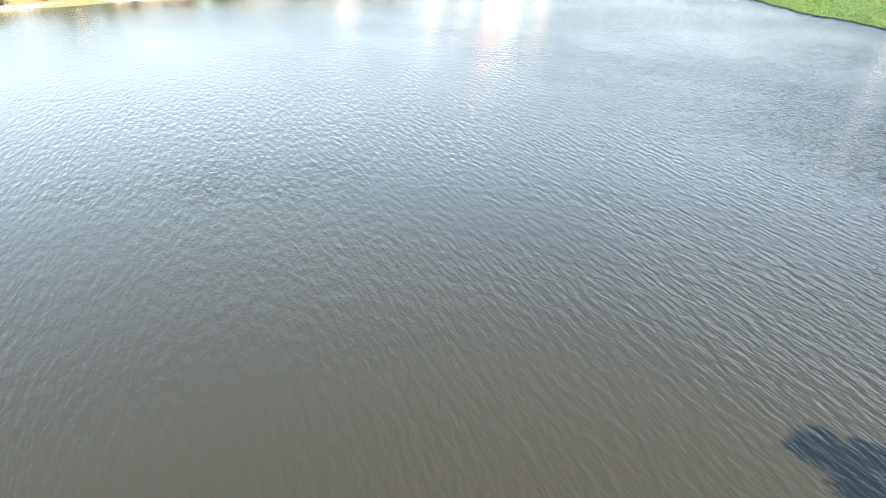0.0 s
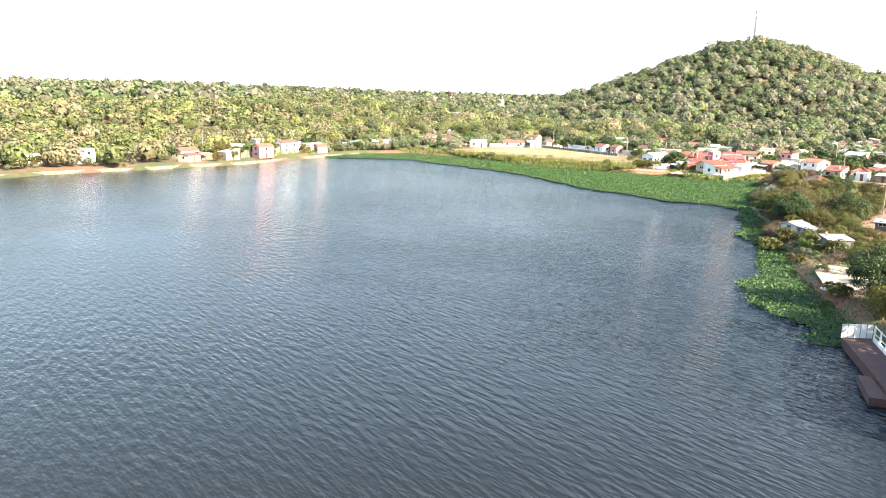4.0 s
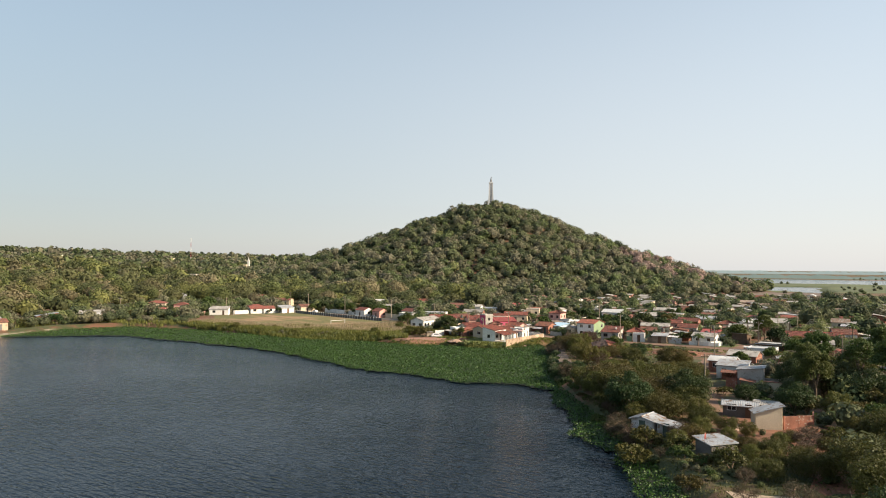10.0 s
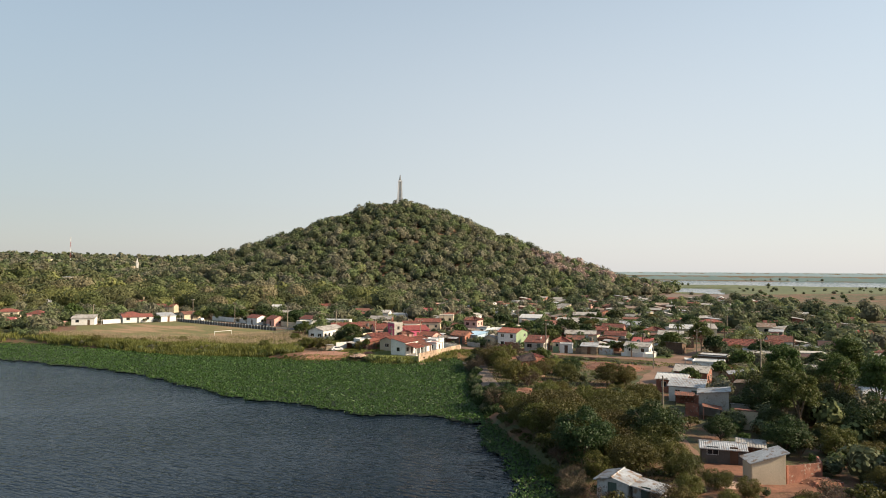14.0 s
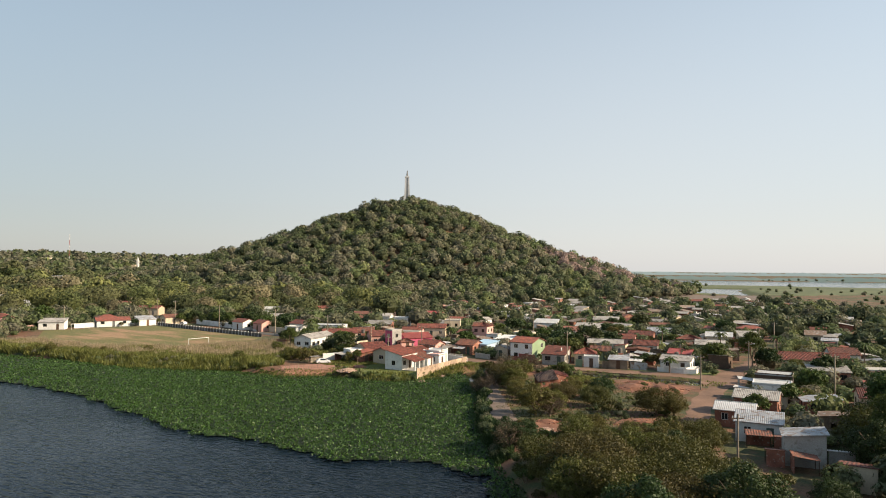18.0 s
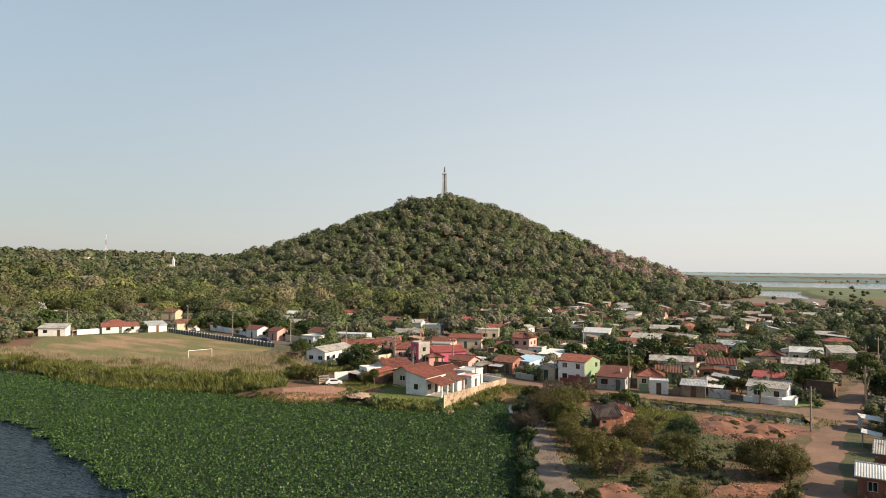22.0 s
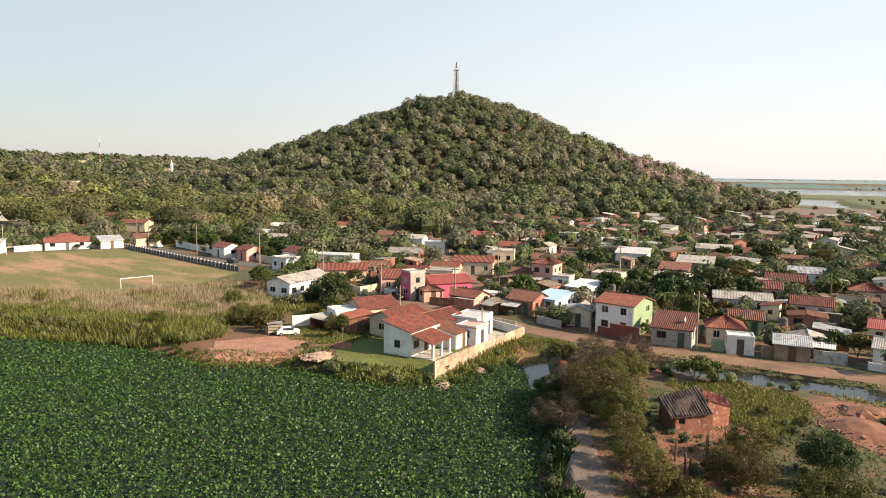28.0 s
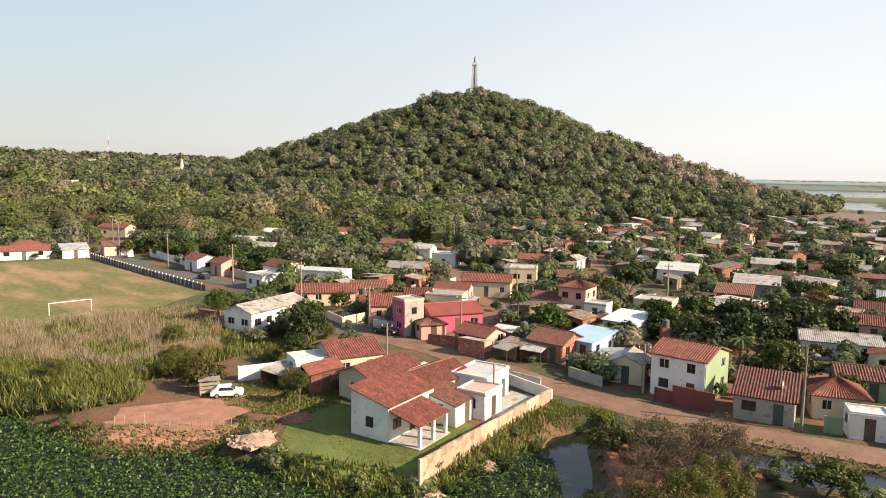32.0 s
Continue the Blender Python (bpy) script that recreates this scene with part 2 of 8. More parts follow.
M_REDSAND = surface("red_fill_sand", (0.2, 0.088, 0.052), 0.5, 1.35, 0.7, 5.0, 0.95, 0.8, vary=0)
M_PINKSAND = surface("pink_fill_sand", (0.3, 0.15, 0.1), 0.6, 1.3, 0.7, 5.0, 0.95, 0.8, vary=0)
M_LAWN = surface("green_lawn", (0.1, 0.125, 0.026), 0.6, 1.3, 0.25, 6.0, 0.95, 0.5, stain=(0.14, 0.12, 0.045), vary=0)
M_MARSH = surface("green_marsh_grass", (0.085, 0.105, 0.04), 0.6, 1.3, 0.02, 0.3, 0.95, 0.0, stain=(0.14, 0.13, 0.06), vary=0)
M_CONC = surface("grey_concrete", (0.36, 0.34, 0.31), 0.65, 1.15, 0.5, 8.0, 0.9, 0.2, stain=(0.2, 0.18, 0.15))
M_WHITE = surface("white_painted_plaster", (0.7, 0.685, 0.65), 0.8, 1.08, 0.5, 8.0, 0.8, 0.12, stain=(0.45, 0.42, 0.37), stain_at=0.66, vary=0.12)
M_CREAM = surface("cream_plaster", (0.55, 0.46, 0.335), 0.8, 1.1, 0.4, 8.0, 0.85, 0.15, stain=(0.4, 0.33, 0.24), stain_at=0.68, vary=0.12)
M_PINK = surface("pink_plaster", (0.58, 0.33, 0.28), 0.8, 1.1, 0.4, 8.0, 0.85, 0.15, stain=(0.5, 0.35, 0.3), stain_at=0.68, vary=0.12)
M_PEACH = surface("peach_render", (0.44, 0.32, 0.23), 0.7, 1.15, 0.5, 7.0, 0.92, 0.25, stain=(0.24, 0.17, 0.12), stain_at=0.58)
M_PANEL = surface("dark_weathered_panel", (0.12, 0.11, 0.1), 0.6, 1.3, 0.6, 7.0, 0.92, 0.25)
M_MAGENTA = surface("magenta_plaster", (0.5, 0.09, 0.17), 0.8, 1.1, 0.5, 8.0, 0.85, 0.15)
M_GREEN = surface("lime_green_plaster", (0.2, 0.27, 0.16), 0.85, 1.1, 0.4, 8.0, 0.85, 0.15)
M_MAROON = surface("maroon_plaster", (0.17, 0.045, 0.04), 0.8, 1.15, 0.5, 8.0, 0.8, 0.15)
M_BLUEWALL = surface("pale_blue_plaster", (0.36, 0.46, 0.55), 0.8, 1.1, 0.5, 8.0, 0.85, 0.15)
M_BRICK = surface("bare_red_brick", (0.27, 0.11, 0.072), 0.5, 1.35, 0.9, 14.0, 0.92, 0.5, stain=(0.36, 0.29, 0.24), stain_at=0.62, vary=0.2)
M_TILE = surface("red_clay_tile", (0.2, 0.055, 0.037), 0.45, 1.5, 1.3, 7.0, 0.85, 0.5, stain=(0.08, 0.045, 0.036), stain_at=0.54, vary=0.35)
M_TILEOLD = surface("weathered_clay_tile", (0.2, 0.075, 0.048), 0.5, 1.3, 1.2, 8.0, 0.9, 0.4, stain=(0.06, 0.05, 0.045), stain_at=0.55, vary=0.25)
M_TIN = surface("grey_zinc_sheet", (0.35, 0.36, 0.37), 0.6, 1.25, 0.5, 5.0, 0.5, 0.1, 0.2, stain=(0.2, 0.14, 0.1), stain_at=0.58, vary=0.3)
M_WHITETIN = surface("whitish_roof_sheet", (0.52, 0.52, 0.51), 0.75, 1.15, 0.4, 5.0, 0.55, 0.08, stain=(0.32, 0.27, 0.22), stain_at=0.62, vary=0.2)
M_BLUETIN = surface("light_blue_roof_sheet", (0.27, 0.4, 0.52), 0.85, 1.1, 0.4, 5.0, 0.5, 0.08, vary=0.03)
M_REDTIN = surface("red_painted_sheet", (0.3, 0.07, 0.06), 0.75, 1.2, 0.5, 5.0, 0.6, 0.1)
M_FIBRE = surface("grey_fibre_cement_sheet", (0.33, 0.31, 0.285), 0.6, 1.2, 0.4, 5.0, 0.9, 0.2, stain=(0.13, 0.11, 0.1), stain_at=0.6)
M_RUST = surface("rusty_zinc_sheet", (0.2, 0.135, 0.095), 0.55, 1.4, 0.6, 5.0, 0.8, 0.15, stain=(0.3, 0.28, 0.26), stain_at=0.58, vary=0.35)
M_DARKTILE = surface("blackened_clay_tile", (0.06, 0.042, 0.036), 0.5, 1.5, 1.2, 8.0, 0.92, 0.4, stain=(0.14, 0.07, 0.05), stain_at=0.6, vary=0.2)
M_WOOD = surface("weathered_planks", (0.2, 0.15, 0.105), 0.55, 1.35, 1.2, 16.0, 0.9, 0.4)
M_DARKWOOD = surface("dark_timber", (0.09, 0.055, 0.035), 0.6, 1.3, 1.2, 16.0, 0.85, 0.3)
M_BARK = surface("grey_brown_bark", (0.16, 0.115, 0.08), 0.55, 1.3, 1.5, 14.0, 0.95, 0.6)
M_POLE = surface("pale_timber_pole", (0.3, 0.25, 0.19), 0.6, 1.2, 1.0, 12.0, 0.9, 0.3)
M_DECK = surface("red_brick_paving", (0.075, 0.036, 0.03), 0.7, 1.2, 0.8, 9.0, 0.9, 0.3, vary=0)
M_RUBBLE = surface("rubble", (0.36, 0.25, 0.19), 0.5, 1.3, 1.2, 8.0, 0.95, 0.5, vary=0.3)
M_STONE = surface("pale_monument_stone", (0.5, 0.51, 0.52), 0.7, 1.1, 0.2, 2.0, 0.85, 0.2)
M_DARKSTONE = surface("dark_bronze", (0.12, 0.105, 0.09), 0.7, 1.2, 0.5, 4.0, 0.6, 0.2)
M_STEEL = surface("galvanised_steel", (0.5, 0.5, 0.5), 0.8, 1.1, 1.0, 9.0, 0.4, 0.05, 0.7)
M_GLASS, *_, _p = nodes_of("dark_window_glass")
_p.inputs["Base Color"].default_value, _p.inputs["Roughness"].default_value = (0.015, 0.018, 0.02, 1), 0.08
M_DOORS = [M_DARKWOOD, surface("grey_door_paint", (0.1, 0.1, 0.1)), surface("brown_door_paint", (0.13, 0.07, 0.04)), surface("grey_green_door_paint", (0.06, 0.085, 0.07), vary=0.1), M_DARKWOOD]
M_CARWHITE = surface("white_car_paint", (0.72, 0.72, 0.72), 0.95, 1.02, 0.5, 4.0, 0.25, 0.0, vary=0)
M_CARDARK = surface("dark_car_paint", (0.03, 0.035, 0.045), 0.9, 1.1, 0.5, 4.0, 0.25, 0.0, vary=0)
M_CARSILVER = surface("silver_car_paint", (0.42, 0.43, 0.44), 0.9, 1.1, 0.5, 4.0, 0.3, 0.0, 0.5, vary=0)
M_TYRE = surface("black_rubber", (0.02, 0.02, 0.02), vary=0)
M_LEAF = [foliage("dark_green_leaves", (0.045, 0.066, 0.02)), foliage("olive_leaves", (0.082, 0.078, 0.02)), foliage("fresh_green_leaves", (0.072, 0.102, 0.023)),
          foliage("yellow_green_leaves", (0.118, 0.114, 0.027)), foliage("grey_brown_leaves", (0.09, 0.07, 0.043))]
M_FOREST = foliage("woodland_leaves", (0.06, 0.07, 0.03), value=0.16, through_light=0.34, attribute=True)
M_HYAC = foliage("water_hyacinth_leaves", (0.047, 0.1, 0.018), 0.0, 0.78, 0.2)
M_HYAC.node_tree.nodes["Principled BSDF"].inputs["Roughness"].default_value = 0.5
M_HYAC.node_tree.nodes["Principled BSDF"].inputs["Specular IOR Level"].default_value = 0.35
# nearly black: the shade in the gaps between the leaves is in this colour
M_HYACBED = surface("shaded_gaps_under_leaves", (0.007, 0.017, 0.006), 0.5, 1.4, 0.25, 4.0, 0.9, 0.8, vary=0)
M_REED = foliage("dry_reeds", (0.41, 0.325, 0.215), 0.0, 0.4, 0.45)
M_REEDGREEN = foliage("green_reeds", (0.175, 0.185, 0.05), 0.0, 0.5, 0.35)
M_GRASSTUFT = foliage("dry_grass_blades", (0.12, 0.12, 0.04), 0.0, 0.45, 0.25)

# ---- mesh helpers ----
class Shape:
    """Collects faces in local coordinates and links them as one mesh."""

    def __init__(self):
        self.v, self.f = [], []

    def poly(self, *pts):
        k = len(self.v)
        self.v += [tuple(p) for p in pts]
        self.f.append(tuple(range(k, k + len(pts))))
        return self

    def box(self, cx, cy, cz, sx, sy, sz, rz=0.0, taper=1.0):
        k, c, s = len(self.v), math.cos(rz), math.sin(rz)
        for z, t in ((-0.5, 1.0), (0.5, taper)):
            for x, y in ((-0.5, -0.5), (0.5, -0.5), (0.5, 0.5), (-0.5, 0.5)):
                px, py = x * sx * t, y * sy * t
                self.v.append((cx + px * c - py * s, cy + px * s + py * c, cz + z * sz))
        self.f += [tuple(k + i for i in q) for q in ((0, 3, 2, 1), (4, 5, 6, 7), (0, 1, 5, 4), (1, 2, 6, 5), (2, 3, 7, 6), (3, 0, 4, 7))]
        return self

    def tube(self, a, b, r0, r1, n=7, cap=True):
        a, b = Vector(a), Vector(b)
        q = (b - a).to_track_quat("Z", "Y")
        k = len(self.v)
        for p, r in ((a, r0), (b, r1)):
            for i in range(n):
                t = 2 * math.pi * i / n
                self.v.append(tuple(p + q @ Vector((r * math.cos(t), r * math.sin(t), 0))))
        self.f += [(k + i, k + (i + 1) % n, k + n + (i + 1) % n, k + n + i) for i in range(n)]
        if cap:
            self.f += [tuple(k + n + i for i in range(n)), tuple(k + n - 1 - i for i in range(n))]
        return self

    def slab(self, pts, t):
        """A plate t thick below the given outline of top points."""
        k, n = len(self.v), len(pts)
        self.v += [tuple(p) for p in pts] + [(p[0], p[1], p[2] - t) for p in pts]
        self.f += [tuple(range(k, k + n)), tuple(range(k + 2 * n - 1, k + n - 1, -1))]
        self.f += [(k + i, k + n + i, k + n + (i + 1) % n, k + (i + 1) % n) for i in range(n)]
        return self

    def ribs(self, a, b, c, d, rib, amp, rows, t=0.06, jitter=0.0):
        """A ribbed roof plane: eave a to b, ridge d to c."""
        a, b, c, d = (Vector(p) for p in (a, b, c, d))
        nrm = (b - a).cross(d - a).normalized()
        cols = max(2, int((b - a).length / rib)) * 2
        k = len(self.v)
        for j in range(rows + 1):
            for i in range(cols + 1):
                u, w = i / cols, j / rows
                p = (a.lerp(b, u)).lerp(d.lerp(c, u), w)
                up = amp * (1 if i % 2 else -1) + (random.uniform(-jitter, jitter) if jitter else 0)
                self.v.append(tuple(p + nrm * up))
        s = cols + 1
        for j in range(rows):
            for i in range(cols):
                q = k + j * s + i
                self.f.append((q, q + 1, q + s + 1, q + s))
        under = nrm * -t
        self.slab_between([p + under * 0.5 for p in (a, b, c, d)], under)
        return self

    def slab_between(self, pts, down):
        k, n = len(self.v), len(pts)
        self.v += [tuple(p) for p in pts] + [tuple(Vector(p) + down) for p in pts]
        self.f += [tuple(range(k, k + n)), tuple(range(k + 2 * n - 1, k + n - 1, -1))]
        self.f += [(k + i, k + n + i, k + n + (i + 1) % n, k + (i + 1) % n) for i in range(n)]

    def weld(self):
        """Joins the pieces at the corners that they share."""
        seen, at, v = {}, [], []
        for p in self.v:
            key = tuple(round(c, 3) for c in p)
            if key not in seen:
                seen[key] = len(v)
                v.append(p)
            at.append(seen[key])
        self.v, self.f = v, [tuple(at[i] for i in q) for q in self.f]
        self.f = [q for q in self.f if len(set(q)) == len(q)]

    def mesh(self, name, mat):
        if name == "wall":
            self.weld()
        me = bpy.data.meshes.new(name)
        me.from_pydata(self.v, [], self.f)
        me.materials.append(mat)
        me.update()
        return me


def part(name, shape, mat, parent=None, label=""):
    ob = new(name, shape.mesh(name, mat) if isinstance(shape, Shape) else shape)
    if parent is not None:
        ob.parent = parent
    return tagged(ob, label)


def thing(name, label, category, x, y, z, rz=0.0, group=""):
    ob = new(name)
    ob.empty_display_size = 0.2
    ob.matrix_world = pose(x, y, z, 0, 0, rz)
    return tagged(ob, label, category, group)


def quads_mesh(name, mat, q, tint=None):
    """A mesh of loose quads from an array (n, 4, 3), with an optional colour for each quad."""
    n = len(q)
    me = bpy.data.meshes.new(name)
    me.vertices.add(4 * n)
    me.vertices.foreach_set("co", q.astype(np.float32).ravel())
    me.loops.add(4 * n)
    me.loops.foreach_set("vertex_index", np.arange(4 * n, dtype=np.int32))
    me.polygons.add(n)
    me.polygons.foreach_set("loop_start", np.arange(0, 4 * n, 4, dtype=np.int32))
    me.polygons.foreach_set("loop_total", np.full(n, 4, dtype=np.int32))
    if tint is not None:
        at = me.color_attributes.new("tint", "FLOAT_COLOR", "POINT")
        rgba = np.ones((n, 4, 4), np.float32)
        rgba[..., :3] = tint[:, None]
        at.data.foreach_set("color", rgba.ravel())
    me.materials.append(mat)
    me.update(calc_edges=True)
    return me


RNG = np.random.default_rng(7)


def leaf_quads(centres, normals, size, rng, bend=0.35, wide=0.62):
    """A quad leaf at each centre, facing about along the normal."""
    n = len(centres)
    nr = normals + rng.normal(0, bend, (n, 3))
    nr /= np.linalg.norm(nr, axis=1)[:, None] + 1e-9
    ref = rng.normal(0, 1, (n, 3))
    a = np.cross(nr, ref)
    a /= np.linalg.norm(a, axis=1)[:, None] + 1e-9
    b = np.cross(nr, a)
    s = (size * rng.uniform(0.6, 1.4, n))[:, None]
    a, b = a * s, b * s * wide
    return np.stack([centres - a, centres - b * 0.9 + nr * s * 0.12, centres + a, centres + b * 0.9 + nr * s * 0.12], 1)


def crown_quads(rx, ry, rz, clumps, leaves, size, rng, flat=0.0, skirt=0.35):
    """Leaf clumps round a crown of the given half axes, centred on its own middle, with gaps between."""
    d = rng.normal(0, 1, (clumps, 3))
    d[:, 2] = np.abs(d[:, 2]) * (1 - flat) - skirt * rng.random(clumps)
    d /= np.linalg.norm(d, axis=1)[:, None]
    r = rng.uniform(0.45, 0.9, clumps) ** 0.7
    cc = d * r[:, None] * (rx, ry, rz)
    cr = rng.uniform(0.2, 0.42, clumps) * min(rx, ry)
    e = rng.normal(0, 1, (clumps, leaves, 3))
    e /= np.linalg.norm(e, axis=2)[:, :, None]
    e[..., 2] = np.where(rng.random((clumps, leaves)) < 0.75, np.abs(e[..., 2]), e[..., 2])
    k = rng.uniform(0.55, 1.08, (clumps, leaves, 1))
    pts = cc[:, None] + e * k * cr[:, None, None] * (1, 1, 0.75)
    return leaf_quads(pts.reshape(-1, 3), e.reshape(-1, 3), size, rng, 0.5)


# ---- the lie of the land ----
LAKE = [(8.6, -18), (8.0, 4), (8.8, 14), (10.6, 29), (13.2, 40), (13.8, 57), (11.0, 58.5), (8.5, 55), (5, 52), (2, 47.5), (-6, 47.0), (-12, 50.5), (-18, 54), (-28, 53.5), (-34.5, 58),
        (-45, 65), (-64, 69), (-90, 84), (-115, 97), (-140, 104), (-156, 92), (-162, 68), (-165, 45), (-169, 18), (-179, -5), (-196, -40), (-206, -85), (-218, -150),
        (-235, -300), (-200, -420), (40, -420), (34, -260), (29, -190), (24, -158), (21.5, -146), (20.5, -128), (19, -113), (16.5, -100), (14, -84), (13, -66), (11, -40)]
CREEK = [(12.6, 40), (13.0, 50), (13.6, 59.5), (16.5, 61.5), (22, 59.2), (28, 54.8), (34, 51.2), (40, 48.2), (45.4, 45.4), (51, 41.6), (56, 37.4)]
PROFILE_R = [0, 25, 45, 70, 100, 124, 150, 175, 206, 235, 265, 300]
PROFILE_H = [80.5, 77, 70, 60, 47, 37.5, 28, 20, 9.5, 3.5, 0.5, 0]
HILL = (5.0, 560.0)
RIDGE_AZ = [-150, -90, -60, -49, -40, -30, -25, -21, -17, -12, -5, 2]
RIDGE_H = [0, 24, 26, 24, 18, 10, 7, 4, 3, 2, 1, 0]


def seg_distance(x, y, line, closed):
    best = np.full(np.shape(x), 1e9)
    pts = line + [line[0]] if closed else line
    for (ax, ay), (bx, by) in zip(pts, pts[1:]):
        dx, dy = bx - ax, by - ay
        t = np.clip(((x - ax) * dx + (y - ay) * dy) / (dx * dx + dy * dy), 0, 1)
        best = np.minimum(best, np.hypot(x - ax - t * dx, y - ay - t * dy))
    return best


def inside(x, y, line):
    res = np.zeros(np.shape(x), bool)
    for (ax, ay), (bx, by) in zip(line, line[1:] + [line[0]]):
        if ay == by:
            continue
        res ^= ((ay > y) != (by > y)) & (x < (bx - ax) * (y - ay) / (by - ay) + ax)
    return res


def smooth(a, b, x):
    t = np.clip((x - a) / (b - a), 0, 1)
    return t * t * (3 - 2 * t)


def wave_noise(x, y, s):
    return (np.sin(x * s + 1.3) * np.cos(y * s * 1.17 - 0.6) + 0.5 * np.sin(x * s * 2.3 - y * s * 1.9 + 2.0) + 0.3 * np.cos(x * s * 4.1 + y * s * 3.3)) / 1.8


def ground_z(x, y):
    x, y = np.asarray(x, float), np.asarray(y, float)
    d = seg_distance(x, y, LAKE, True) * np.where(inside(x, y, LAKE), -1, 1)
    z = np.where(d < 0, np.maximum(-1.2, 0.1 + 0.5 * d), np.minimum(1.5, 0.1 + 0.55 * d))
    # the wooded cone
    dx, dy = x - HILL[0], y - HILL[1]
    r = np.hypot(dx, dy) * (1 + 0.03 * np.sin(3 * np.arctan2(dy, dx) + 0.7))
    z = z + np.interp(r, PROFILE_R, PROFILE_H)
    # rising land beyond the west shore, and a shoulder west of the cone
    w = smooth(-40, -260, x - 0.12 * (y - 300)) * smooth(180, 900, y - 0.25 * x)
    z = z + w * (9 + 4 * wave_noise(x, y, 0.004)) + smooth(800, 2400, y - 0.3 * x) * smooth(100, -400, x) * 9
    z = z + smooth(-190, -420, x) * smooth(-250, 250, y) * 14
    # wooded high ground far to the west
    far = smooth(950, 1750, np.hypot(x, y)) * np.interp(np.degrees(np.arctan2(x, y)), RIDGE_AZ, RIDGE_H)
    z = z + far
    # river and marsh on the far east side
    e = smooth(520, 620, y - 0.35 * (x - 250)) * smooth(140, 190, x - 0.05 * y)
    z = z - e * 0.7
    q, br = np.hypot(x - 3, y + 30), np.degrees(np.arctan2(x - 3, y + 30))
    wob = 26 * np.sin(x * 0.013 + y * 0.004) + 14 * np.sin(x * 0.031 - y * 0.017)
    near = (q + wob > 590) & (q + 0.4 * wob < 850) & (br > 17.5) & (br + 0.06 * wob < 31)
    far = (q - 0.6 * wob > 1010) & (q + 1.5 * wob < 1490) & (br > 15) & (br < 75)
    z = np.where(near | far, -0.9, z)
    # creek
    c = seg_distance(x, y, CREEK, False)
    bed = np.where(x < 20.5, -0.5, 0.72)
    c = np.where((x > 17.5) & (x < 24), 99, c)
    z = np.minimum(z, np.where(c < 60, bed + np.maximum(0, c - 0.9 - 1.7 * smooth(24, 34, x) * smooth(64, 52, x) - 0.7 * smooth(44, 50, y) * smooth(18, 14, x)) * 1.7, 99))
    return z


def graded(lo, hi, step, far_lo, far_hi, grow=1.16):
    mid = list(np.arange(lo, hi + 1e-6, step))
    out, s, p = [], step, hi
    while p < far_hi:
        s *= grow
        p += s
        out.append(min(p, far_hi))
    back, s, p = [], step, lo
    while p > far_lo:
        s *= grow
        p -= s
        back.append(max(p, far_lo))
    return np.array(back[::-1] + mid + out)


def sheet(name, xs, ys, mat, zfun, kind="structure", label=""):
    gx, gy = np.meshgrid(xs, ys)
    gz = zfun(gx, gy)
    v = np.stack([gx, gy, gz], -1).reshape(-1, 3)
    nx, ny = len(xs), len(ys)
    i, j = np.meshgrid(np.arange(nx - 1), np.arange(ny - 1))
    q = (j * nx + i).ravel()
    f = np.stack([q, q + 1, q + nx + 1, q + nx], 1).astype(np.int32)
    me = bpy.data.meshes.new(name)
    me.vertices.add(len(v))
    me.vertices.foreach_set("co", v.astype(np.float32).ravel())
    me.loops.add(f.size)
    me.loops.foreach_set("vertex_index", f.ravel())
    me.polygons.add(len(f))
    me.polygons.foreach_set("loop_start", np.arange(0, f.size, 4, dtype=np.int32))
    me.polygons.foreach_set("loop_total", np.full(len(f), 4, dtype=np.int32))
    me.polygons.foreach_set("use_smooth", np.ones(len(f), dtype=bool))
    me.materials.append(mat)
    me.update(calc_edges=True)
    return tagged(new(name, me), label, kind=kind)


sheet("ground", graded(-60, 70, 1.25, -4800, 4800, 1.045), graded(-130, 110, 1.25, -1500, 4900, 1.04), M_GROUND, ground_z)
sheet("water", np.array([-300.0, -150, 0, 100]), np.array([-480.0, -200, 0, 110]), M_LAKE, lambda x, y: 0 * x)
sheet("river_water", np.array([100.0, 1000, 2500, 4800]), np.array([300.0, 1000, 2000, 4000]), M_RIVER, lambda x, y: 0 * x - 0.1)


sheet("pond_water", np.array([10.2, 15.0, 20.4]), np.array([15.0, 40.0, 64.0]), M_POND, lambda x, y: 0 * x + 0.02)
sheet("creek_water", np.array([23.0, 40.0, 64.0]), np.array([34.0, 44.0, 60.0]), M_POND, lambda x, y: 0 * x + 1.12)


